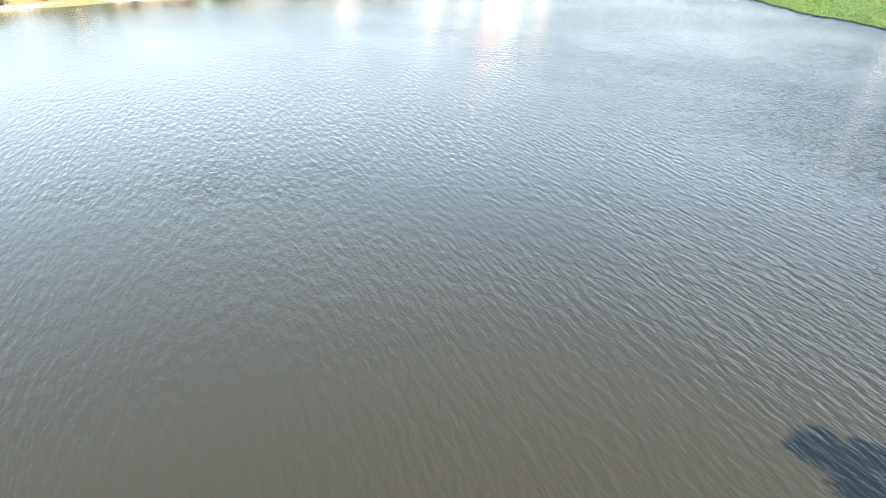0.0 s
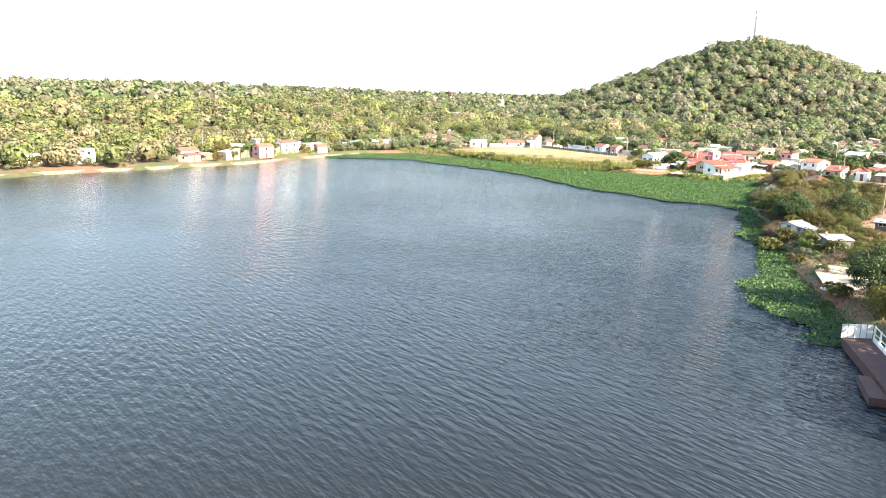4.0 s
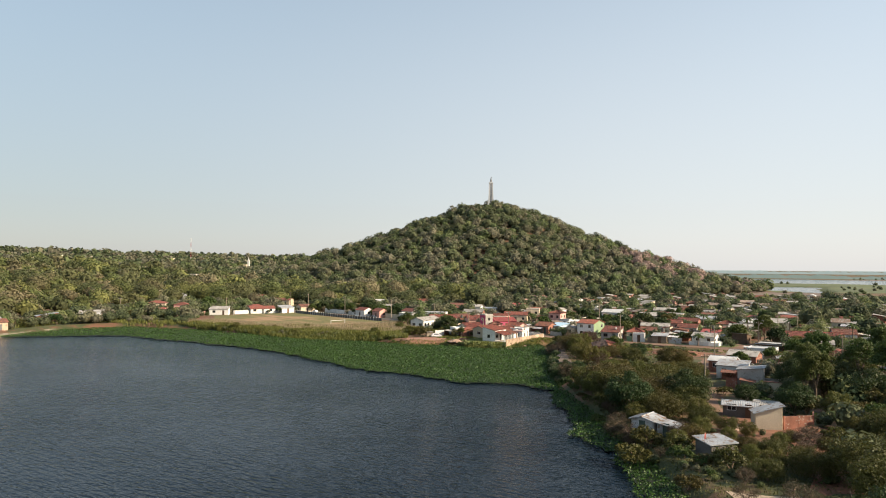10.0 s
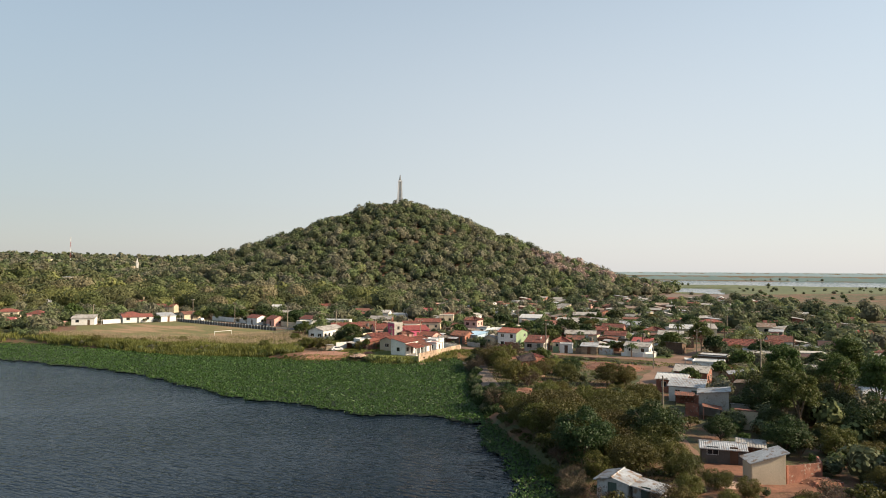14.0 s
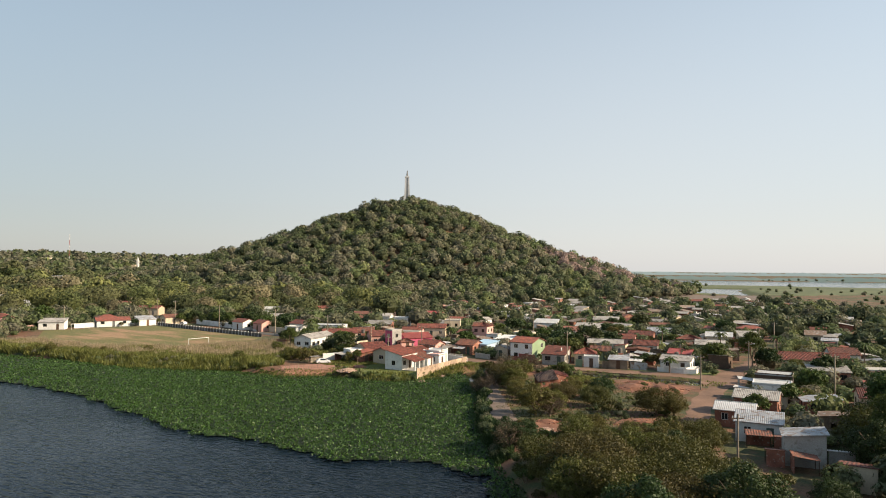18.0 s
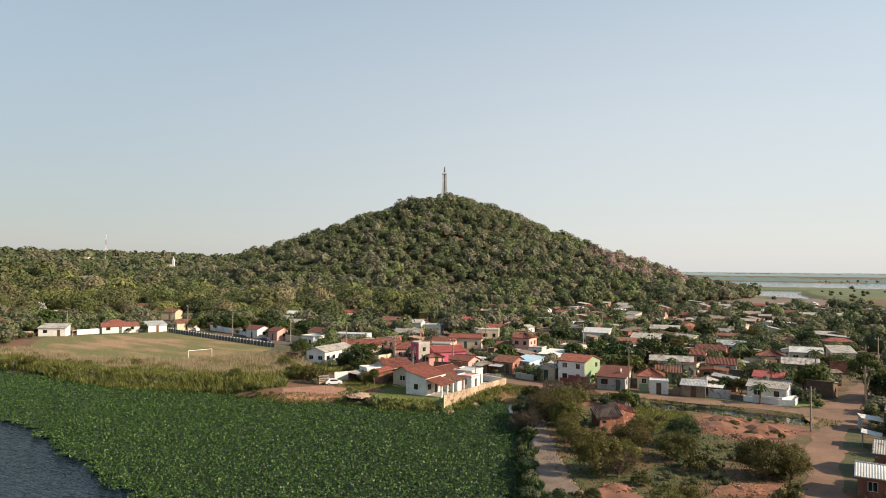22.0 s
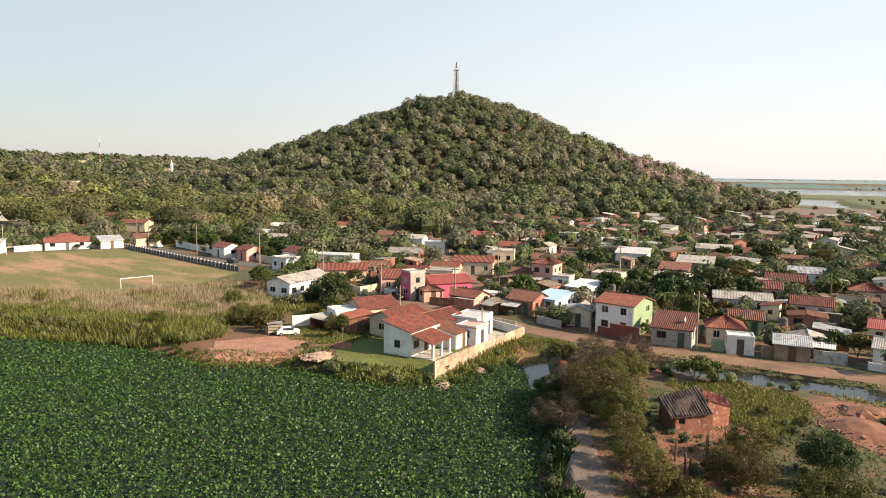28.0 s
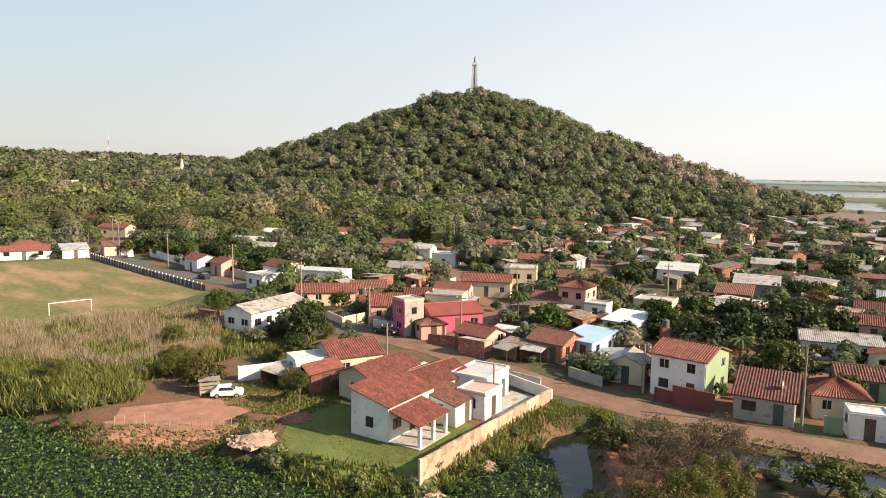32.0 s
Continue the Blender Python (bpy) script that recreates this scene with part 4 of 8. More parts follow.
for nm, outline, count, w in [("reed_bank_scrub", [(-118, 102), (-88, 83), (-64, 67), (-45, 63), (-33, 60), (-29, 63.5), (-31, 71), (-27, 78), (-25, 86), (-33, 77), (-45, 76), (-64, 80), (-90, 92)], 460, [0, 1, 2, 2, 4, 9, 1, 0]),
                              ("garden_bank_scrub", [(-17, 53.6), (-10, 47.5), (3, 45.2), (10.5, 56.5), (9.0, 59), (2.5, 48.0), (-6, 49), (-13, 54), (-16, 57)], 60, [2, 0, 0, 0, 6, 6, 0, 0]),
                              ("creek_scrub", [(14.5, 56), (18, 58.5), (26, 55), (34, 48.5), (44, 41), (52, 36), (50, 33), (40, 41), (30, 47), (22, 52)], 26, [3, 2, 1, 0, 6, 3, 0, 0]),
                              ("track_scrub", [(8.2, -16), (8.6, 4), (9.3, 12), (11, 26), (13.2, 40), (14.2, 40), (12.8, 26), (11.0, 10), (10.6, -16)], 50, [8, 3, 1, 0, 5, 0, 0, 0])]:
    a = np.array(outline)
    x, y = RNG.uniform(a[:, 0].min(), a[:, 0].max(), 40 * count), RNG.uniform(a[:, 1].min(), a[:, 1].max(), 40 * count)
    ok = inside(x, y, outline)
    woodland(nm, "leafy green growth along the bank", x[ok][:count], y[ok][:count], RNG.uniform(0.3, 0.85, min(count, ok.sum())), "fine", w)
# the cone
x, y = grid_scatter(-270, 280, 300, 700, 6.0)
r = np.hypot(x - HILL[0], y - HILL[1])
ok = (r < 258) & (y < HILL[1] + 60 + 0.2 * r) & ((r > 7) | (y > 552))
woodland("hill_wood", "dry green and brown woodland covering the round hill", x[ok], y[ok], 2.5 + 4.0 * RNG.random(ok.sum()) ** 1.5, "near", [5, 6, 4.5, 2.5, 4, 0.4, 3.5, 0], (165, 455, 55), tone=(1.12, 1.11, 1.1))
_k = RNG.uniform(0, 6.28, 26)
_d = RNG.uniform(9, 42, 26)
woodland("summit_wood", "taller trees round the monument on the hilltop", HILL[0] + np.cos(_k) * _d, HILL[1] - 8 + np.sin(_k) * _d * 0.5, RNG.uniform(3.5, 5.5, 26), "near", [4, 5, 4, 2, 3, 0, 2, 0])
# the land to the north-west, with houses in small gaps
SUBURB = [(-59.2, 220.6), (-114.5, 225.8), (-159.3, 310.0), (-214.8, 299.0), (-140.0, 262.0), (-98.0, 240.0), (-186.0, 262.0), (-36.0, 232.0)]
x, y = grid_scatter(-420, 0, 175, 520, 9.8)
r = np.hypot(x - HILL[0], y - HILL[1])
ok = (r > 250) & (y > 200 + 0.25 * np.abs(x + 60)) & (x < 5 - 0.1 * (y - 200)) & (y - 0.3 * x < 560)
for _x, _y in SUBURB:
    ok &= np.hypot(x - _x * 0.965, (y - _y + 9) * 0.75) > 9.5
front = ok & (y < 285)
back = ok & (y >= 285)
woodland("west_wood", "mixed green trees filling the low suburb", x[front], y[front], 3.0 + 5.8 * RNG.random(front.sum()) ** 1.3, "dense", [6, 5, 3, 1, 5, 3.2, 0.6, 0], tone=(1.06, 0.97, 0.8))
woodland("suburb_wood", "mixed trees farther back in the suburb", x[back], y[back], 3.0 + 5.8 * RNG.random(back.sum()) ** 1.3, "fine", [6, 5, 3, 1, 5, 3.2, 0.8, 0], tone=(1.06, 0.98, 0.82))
x, y = grid_scatter(-1100, -60, 380, 1200, 15)
ok = (y - 0.3 * x > 560) & (np.hypot(x - HILL[0], y - HILL[1]) > 255) & (y < 1500 + x * 0.2)
woodland("distant_wood", "distant woods on the rising land", x[ok], y[ok], RNG.uniform(4, 7, ok.sum()), "far", [4, 4, 4, 3, 3, 1.5, 3, 0])
x, y = grid_scatter(-1900, 60, 700, 1950, 26)
ok = (np.hypot(x, y) > 1150) & (np.hypot(x, y) < 1900) & (np.degrees(np.arctan2(x, y)) > -66)
woodland("far_ridge_wood", "faint woods on the far ridge", x[ok], y[ok], RNG.uniform(6, 12, ok.sum()), "far", [4, 4, 4, 3, 3, 0.5, 3, 0])
# beyond the west shore
x, y = grid_scatter(-520, -176, -190, 400, 9.6)
ok = (x < -188 - 0.02 * np.abs(y)) & (x + 0.45 * y < 10) & (RNG.random(len(x)) < 0.9)
x, y = x[ok], y[ok]
front = x > -285
woodland("west_shore_wood", "dry trees and scrub behind the west shore houses", x[front], y[front], RNG.uniform(2.4, 5.6, front.sum()), "fine", [3, 5, 4, 2, 4, 4, 1, 0], tone=(1.1, 0.99, 0.8))
woodland("west_slope_wood", "dry woods on the slope behind the west shore", x[~front], y[~front], RNG.uniform(2.8, 5.8, (~front).sum()), "mid", [4, 5, 4, 2, 3, 2.5, 1.5, 0], tone=(1.1, 0.99, 0.8))
x, y = grid_scatter(-1000, -500, -300, 500, 22)
woodland("far_west_wood", "distant woods far behind the west shore", x, y, RNG.uniform(7, 12, len(x)), "far", [3, 4, 4, 3, 4, 2, 2, 0])
# among the houses at the foot of the cone
x, y = grid_scatter(-60, 250, 165, 335, 10.0)
ok = RNG.random(len(x)) < 0.45
woodland("village_wood", "shade trees between the far village houses", x[ok], y[ok], RNG.uniform(2.4, 4.8, ok.sum()), "near", [5, 4, 3, 1.5, 4, 2, 1, 0])
x, y = grid_scatter(100, 330, -70, 190, 12)
ok = (RNG.random(len(x)) < 0.75) & (x > 104 + 0.1 * y)
woodland("east_village_wood", "shade trees between the eastern village houses", x[ok], y[ok], RNG.uniform(2.8, 5.2, ok.sum()), "near", [5, 5, 3, 2, 3, 1, 1, 0])
# flat land towards the river
x, y = grid_scatter(180, 900, 200, 700, 24)
ok = (RNG.random(len(x)) < 0.4) & (np.hypot(x - HILL[0], y - HILL[1]) > 250)
woodland("river_scrub", "scrub on the flat land towards the river", x[ok], y[ok], RNG.uniform(1.3, 2.6, ok.sum()), "mid", [5, 5, 3, 1, 4, 1, 1, 0])
x, y = grid_scatter(150, 2600, 780, 1250, 18)
ok = (RNG.random(len(x)) < 0.6) & (wave_noise(x, y, 0.02) > 0.1)
woodland("island_scrub", "low trees on the marsh between two river arms", x[ok], y[ok], RNG.uniform(1.2, 3.4, ok.sum()), "far", [5, 5, 3, 1, 4, 0, 1, 0])


def far_bank(dist, z, rise, colour, seed):
    """A strip shaped as a tree line on the far river bank, with haze put into its glowing colour."""
    m, n, l, p = nodes_of("glowing_haze_colour")
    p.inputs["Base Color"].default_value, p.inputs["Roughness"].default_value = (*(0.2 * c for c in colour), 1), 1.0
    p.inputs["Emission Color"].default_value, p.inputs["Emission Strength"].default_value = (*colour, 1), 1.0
    b, sh, low, top = np.linspace(math.radians(-6), math.radians(78), 900), Shape(), [], []
    k = b * dist * 0.02 + seed
    h = z + rise * (0.6 + 0.22 * np.sin(k) * np.cos(0.37 * k) + 0.12 * np.sin(2.9 * k) + 0.1 * np.sin(7.3 * k + seed) + 0.08 * np.sin(13.1 * k))
    for a, t in zip(b, h):
        low.append((math.sin(a) * dist, math.cos(a) * dist, -1.0))
        top.append((math.sin(a) * (dist + 6), math.cos(a) * (dist + 6), float(t)))
    sh.v = low + top
    sh.f = [(i, i + 1, 900 + i + 1, 900 + i) for i in range(899)]
    return tagged(part("backdrop", sh, m), kind="structure")


# each strip farther off glows paler, as painted haze
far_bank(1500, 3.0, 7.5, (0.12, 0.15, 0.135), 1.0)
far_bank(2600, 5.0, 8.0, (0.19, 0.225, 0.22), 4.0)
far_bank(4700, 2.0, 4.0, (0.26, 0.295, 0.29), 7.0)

# ---- single trees ----
TREES = {}


def tree_kind(kind, seed):
    """One tree of a kind at the origin: (label, category, shapes of trunk, quads of crown, leaf material)."""
    rng, rnd = np.random.default_rng(seed), random.Random(seed)
    spec = {  # half width, half height, crown middle, clumps, leaves, leaf size, material
        "umbrella": (3.3, 2.1, 2.25, 96, 150, 0.088, 1), "round": (2.8, 2.5, 2.5, 80, 150, 0.1, 0), "tall": (2.5, 3.2, 5.6, 80, 130, 0.115, 2),
        "yellow": (2.5, 2.2, 2.25, 74, 140, 0.08, 3), "bare": (2.6, 2.1, 2.2, 64, 70, 0.07, 4), "bush": (1.4, 0.9, 0.7, 26, 64, 0.105, 1), "shrub": (1.2, 0.9, 0.7, 22, 64, 0.1, 2),
        "broad": (3.2, 2.6, 2.9, 56, 36, 0.28, 0), "grove": (2.8, 2.8, 3.1, 52, 36, 0.28, 2), "dusty": (2.9, 2.4, 2.6, 52, 34, 0.27, 1)}[kind]
    w, h, mid, cl, lv, sz, mt = spec
    tr = Shape()
    limbs = 5 if h > 1 else 3
    fork = Vector((rnd.uniform(-0.2, 0.2), rnd.uniform(-0.2, 0.2), max(0.35, mid - h * 0.95)))
    if h > 1:
        tr.tube((0, 0, -0.15), fork, 0.24, 0.17)
    for i in range(limbs):
        a = 2 * math.pi * (i + rnd.random() * 0.6) / limbs
        k = Vector((math.cos(a) * w * 0.42, math.sin(a) * w * 0.42, mid + rnd.uniform(-0.2, 0.3) * h))
        start = fork if h > 1 else Vector((0, 0, -0.1))
        tr.tube(start, k, 0.12 if h > 1 else 0.05, 0.06 if h > 1 else 0.03, 5)
        for _ in range(2 if kind != "bare" else 11):
            b = a + rnd.uniform(-0.9, 0.9)
            tr.tube(k, (math.cos(b) * w * rnd.uniform(0.6, 0.95), math.sin(b) * w * rnd.uniform(0.6, 0.95), mid + rnd.uniform(-0.2, 0.75) * h), 0.05, 0.015, 4)
    q = crown_quads(w, w * rng.uniform(0.85, 1.1), h, cl, lv, sz, rng, 0.1 if kind == "umbrella" else 0.0, 1.25 if kind in ("umbrella", "round", "yellow", "bare") else 0.35)
    q[..., 2] += mid
    return tr, q, M_LEAF[mt]


TREE_WORDS = {"umbrella": ("spreading olive-green thorn tree with a flat crown", "tree"), "round": ("dense dark green shade tree", "tree"), "tall": ("tall fresh green tree", "tree"),
              "yellow": ("yellow-green tree with feathery leaves", "tree"), "bare": ("nearly leafless brown tree", "tree"), "bush": ("low dusty olive bush", "bush"),
              "shrub": ("low fresh green shrub", "bush"), "broad": ("broad dark green tree among the houses", "tree"), "grove": ("fresh green tree among the houses", "tree"), "dusty": ("dusty olive tree among the houses", "tree")}
TREE_NAMES = {"bush": "bush", "shrub": "shrub", "umbrella": "thorn_tree", "round": "shade_tree", "broad": "shade_tree", "tall": "tall_tree", "grove": "green_tree", "yellow": "feathery_tree", "bare": "bare_tree", "dusty": "dusty_tree"}


def tree(kind, x, y, size=1.0, z=None, high=1.0):
    v = (kind, int(abs(x * 7 + y * 3)) % 3)
    z = float(max(0.0, ground_z(x, y))) if z is None else z
    m = pose(x, y, z, 0, 0, (x * 37 + y * 53) % 360) @ Matrix.Diagonal((size, size, size * high, 1))
    if v in TREES:
        return copy_thing(TREES[v], m)
    tr, q, mat = tree_kind(kind, 11 + 5 * v[1] + 31 * sorted(TREE_WORDS).index(kind))
    label, cat = TREE_WORDS[kind]
    ob = thing(TREE_NAMES[kind], label, cat, x, y, z, group=TREE_NAMES[kind] + "s")
    part("trunk" if cat == "tree" else "stem", tr, M_BARK, ob)
    part("crown", quads_mesh("crown", mat, q), mat, ob)
    TREES[v] = ob
    ob.matrix_basis = m
    return ob


for row in [("bare", 10.6, -10.5, 0.8), ("round", 14.8, -2.0, 0.36),
            ("bush", 36, -9, 0.9), ("shrub", 24.4, -6.8, 1.0), ("umbrella", 20.5, -16, 0.8), ("umbrella", 17.8, -24, 1.1), ("yellow", 22.5, -22, 1.2), ("umbrella", 25.5, -30, 1.05), ("umbrella", 16, -34, 1.1),
            ("yellow", 15.2, -42, 0.95), ("umbrella", 21.0, -40, 1.15), ("yellow", 26.5, -20, 0.9), ("bush", 26.0, -8.5, 1.2), ("round", 14.2, -28, 0.8), ("umbrella", 19.5, -49, 0.85),
            ("umbrella", 24.7, -43, 0.9), ("round", 11.8, -51.0, 0.7), ("yellow", 15.5, -50, 0.7), ("bare", 18.6, -61.0, 0.6), ("umbrella", 28.0, -76.5, 0.65),
            ("bare", 18, -84.5, 0.8), ("bare", 22, -87, 0.7), ("yellow", 27, -93, 1.0), ("yellow", 25, -97, 0.95), ("round", 23.8, -108, 1.0), ("round", 27, -104, 1.1), ("round", 30, -111, 1.0),
            ("umbrella", 33, -79, 1.1), ("bare", 20.2, -78.5, 0.7), ("tall", 52.5, -22, 1.0), ("tall", 58, -14, 1.15), ("round", 61, -10, 1.3), ("round", 56, -28, 1.2),
            ("tall", 63, -20, 1.1), ("round", 49, -37, 1.0), ("round", 45, -33, 0.9), ("bush", 43, -60, 1.5), ("bush", 38, -62, 1.5), ("bare", 33, -64, 0.8), ("round", 54, -48, 1.2),
            ("umbrella", 60, -42, 1.2), ("round", 66, -55, 1.2), ("round", 48, -70, 1.2), ("umbrella", 41, -86, 1.2), ("round", 36, -98, 1.2), ("tall", 44, -108, 1.2), ("round", 70, -34, 1.3),
            ("umbrella", 80, -22, 1.3), ("round", 86, -46, 1.4), ("tall", 76, -4, 1.2), ("round", 92, -12, 1.3), ("round", 34, -122, 1.1), ("round", 37, -138, 1.1), ("tall", 33, -156, 0.9), ("round", 40, -165, 1.2),
            ("round", 22, -101, 1.1), ("round", 25, -104.5, 1.2), ("yellow", 21.2, -108.6, 0.85), ("yellow", 24.2, -107.4, 0.9), ("shrub", 23.6, -147.6, 1.2), ("shrub", 24.4, -150.6, 1.0), ("bush", 24.6, -153.4, 1.1), ("round", 29, -99, 1.2), ("umbrella", 30.5, -86.5, 1.05), ("bush", 18.2, -71.5, 0.9), ("round", 25.6, -116.5, 1.5), ("round", 29.5, -118, 1.4), ("round", 31.5, -187, 1.1), ("tall", 36, -192, 1.0)]:
    tree(*row)
for row in [("tall", -32.5, 96.0, 0.62), ("round", -22, 90.5, 0.7), ("broad", -17.5, 89, 0.85), ("dusty", -20.5, 93, 0.75), ("round", -14.2, 65.8, 0.5), ("tall", -12.5, 64.0, 0.4), ("dusty", -9.2, 67.6, 0.42),
            ("shrub", -16.5, 58.5, 0.5), ("bush", -24, 68.5, 1.1), ("yellow", -26, 72, 0.6), ("yellow", -30, 76, 0.62), ("grove", 32.6, 97, 0.85),
            ("broad", 36, 92, 0.95), ("broad", 41, 88, 1.05), ("broad", 45.5, 92, 1.0), ("broad", 50.5, 97, 1.1), ("grove", 39.5, 103.5, 0.9), ("broad", 44, 98, 1.0), ("dusty", 48, 84, 0.7), ("shrub", 30.8, 70.0, 1.1),
            ("grove", 31.6, 174, 1.1), ("broad", 54, 61, 0.62), ("dusty", 55.5, 58.2, 0.6), ("broad", 51, 58, 0.55), ("grove", 70, 60, 0.95), ("broad", 66, 66, 0.8), ("broad", 84, 148, 1.3), ("broad", 78, 52, 1.1), ("tall", 74, 50.5, 0.95),
            ("broad", 84, 40, 1.1), ("grove", 60, 12, 0.8), ("grove", 70, 22, 0.9), ("broad", 15, 91.5, 0.5), ("dusty", 12.5, 88.5, 0.55), ("broad", 9, 113.5, 0.6), ("grove", 29, 124, 0.9), ("broad", 35, 130, 1.0),
            ("broad", -27.0, 84.5, 0.6), ("broad", -58, 171, 1.1), ("broad", -72, 176, 1.2), ("grove", -66, 166, 1.0), ("broad", -50, 160, 1.1), ("broad", -84, 200, 1.3), ("dusty", -40, 152, 1.1), ("broad", -112, 186, 1.3),
            ("broad", -124, 178, 1.3), ("grove", -135, 172, 1.4), ("broad", -142, 158, 1.1), ("dusty", -104, 165, 0.5), ("broad", -99.8, 167.6, 0.55), ("dusty", -94.2, 173.2, 0.5), ("broad", -116, 160.2, 0.6), ("grove", -86.5, 176.8, 0.8), ("broad", -62.5, 158.5, 0.5), ("grove", -53.5, 152.5, 0.6), ("broad", -44.5, 145.5, 0.6), ("dusty", -134, 124, 0.8), ("dusty", -152, 132, 1.0), ("broad", -160, 150, 1.2), ("dusty", -170, 128, 1.1), ("yellow", -176, 110, 0.9), ("broad", -182, 84, 1.0),
            ("yellow", -188, 62, 1.2), ("shrub", -178, 46, 2.0), ("yellow", -184, 28, 1.3), ("broad", -192, 8, 1.1), ("yellow", -196, -14, 1.2), ("dusty", -206, -36, 1.2), ("yellow", -216, -62, 1.2), ("dusty", -224, -90, 1.2), ("broad", -236, -120, 1.3)]:
    tree(*row)
for row in [("bush", 12.6, -4.6, 0.9), ("round", 10.8, -6.4, 0.5), ("bare", 13.2, -6.2, 0.8), ("round", 12.6, -9.6, 0.55), ("shrub", 15.6, -7.6, 1.0), ("shrub", 16.8, -10.2, 1.0), ("bare", 24.2, -2.2, 0.6), ("yellow", 20.6, -6.4, 0.85), ("yellow", 19.0, -9.8, 0.7), ("yellow", 22.9, -5.0, 0.6), ("yellow", 27.4, -6.8, 0.55), ("shrub", 30.5, -5.6, 0.9), ("bush", 32.6, -7.0, 0.9), ("shrub", 34.0, -4.0, 0.7), ("umbrella", 36.0, -12.2, 0.8), ("umbrella", 33.0, -14.4, 0.85), ("yellow", 29.4, -15.0, 0.8), ("yellow", 37.2, -8.4, 0.6), ("umbrella", 26.2, -12.8, 0.7)]:
    tree(*row)
for row in [("yellow", 22.2, -58.0, 0.6), ("yellow", 28.2, -58.0, 0.55), ("umbrella", 25.4, -65.2, 0.5), ("bush", 17.0, -66.0, 0.8), ("umbrella", 29.4, -72.0, 0.5), ("bush", 11.2, -67.0, 1.1), ("umbrella", 24.5, -51.0, 0.55),
            ("round", 42.6, -55.0, 0.8), ("umbrella", 45.5, -60.0, 0.9), ("round", 41.0, -43.0, 0.8), ("round", 46.0, -47.0, 1.0), ("yellow", 26.2, -38.4, 0.8), ("umbrella", 18.4, -39.0, 1.1), ("bare", 11.8, -53.6, 0.8), ("bare", 12.6, -59.4, 0.55), ("yellow", 19.8, -61.8, 0.5), ("bush", 14.2, -61.6, 1.0),
            ("yellow", 17.4, -64.0, 0.45), ("yellow", 24.8, -60.8, 0.5), ("umbrella", 26.6, -54.8, 0.42), ("yellow", 24.0, -70.0, 0.48), ("umbrella", 27.0, -68.6, 0.5), ("yellow", 29.8, -64.2, 0.5), ("umbrella", 32.2, -61.4, 0.5), ("bare", 36.0, -58.8, 0.6),
            ("bare", 31.2, -67.6, 0.6), ("umbrella", 34.8, -66.4, 0.6), ("shrub", 16.4, -69.8, 0.9), ("bare", 14.6, -66.6, 0.5), ("bush", 20.6, -73.4, 1.0), ("yellow", 25.2, -73.4, 0.5), ("umbrella", 23.0, -77.2, 0.5)]:
    tree(*row)
# the waste ground between the track and the creek
for row in [("yellow", 17.8, 18.4, 0.76), ("yellow", 17.2, 22.8, 0.80), ("yellow", 17.9, 27.2, 0.76), ("yellow", 18.4, 31.4, 0.92), ("umbrella", 18.0, 35.0, 0.84), ("yellow", 19.0, 38.6, 0.92), ("yellow", 19.6, 42.4, 0.88), ("yellow", 22.2, 44.6, 0.75),
            ("umbrella", 17.0, 39.6, 0.70), ("bare", 20.0, 52.6, 1.15), ("bare", 22.6, 51.6, 1.25), ("bare", 25.2, 53.2, 1.15), ("bare", 21.0, 49.4, 1.1), ("bare", 23.8, 49.0, 1.05), ("bare", 18.0, 49.0, 0.85), ("bare", 27.0, 51.6, 0.75), ("bare", 17.0, 45.8, 0.85), ("bare", 12.8, 37.6, 1.0), ("bare", 11.8, 34.2, 0.9), ("bare", 13.2, 32.0, 0.95), ("bare", 15.0, 35.4, 1.0), ("bare", 15.6, 41.0, 0.95),
            ("round", 13.4, 43.6, 0.48), ("round", 12.6, 38.6, 0.44), ("bush", 16.4, 54.4, 0.88), ("bush", 18.4, 56.2, 0.79), ("shrub", 30.6, 46.8, 1.70), ("shrub", 32.4, 47.4, 1.35), ("umbrella", 24.6, 19.6, 0.64), ("yellow", 27.4, 24.6, 0.64),
            ("round", 31.8, 20.9, 0.96), ("umbrella", 28.6, 14.6, 0.72), ("umbrella", 36.4, 7.8, 1.2), ("yellow", 38.8, 7.2, 0.95), ("yellow", 20.8, 9.6, 0.85), ("bare", 19.8, 7.6, 1.1),
            ("yellow", 17.6, 8.4, 0.95), ("bush", 29.6, 9.4, 0.88), ("bush", 21.6, 4.6, 0.80)]:
    tree(*row)
# thickets: along the east shore, on the waste ground and along the banks
_r = random.Random(9)
SHACK_YARD = [(37.5, -25), (44, -27.5), (53, -20), (57, -2), (46, 3), (41, -8)]
def thicket(outline, count, kinds, s0, s1, gap):
    xs, ys = [p[0] for p in outline], [p[1] for p in outline]
    placed = []
    for _ in range(count * 12):
        x, y = _r.uniform(min(xs), max(xs)), _r.uniform(min(ys), max(ys))
        if len(placed) >= count:
            break
        if bool(inside(x, y, outline)) and not bool(inside(x, y, SHACK_YARD)) and all(math.hypot(x - a, y - b) > gap for a, b in placed):
            tree(_r.choice(kinds), x, y, _r.uniform(s0, s1))
            placed.append((x, y))


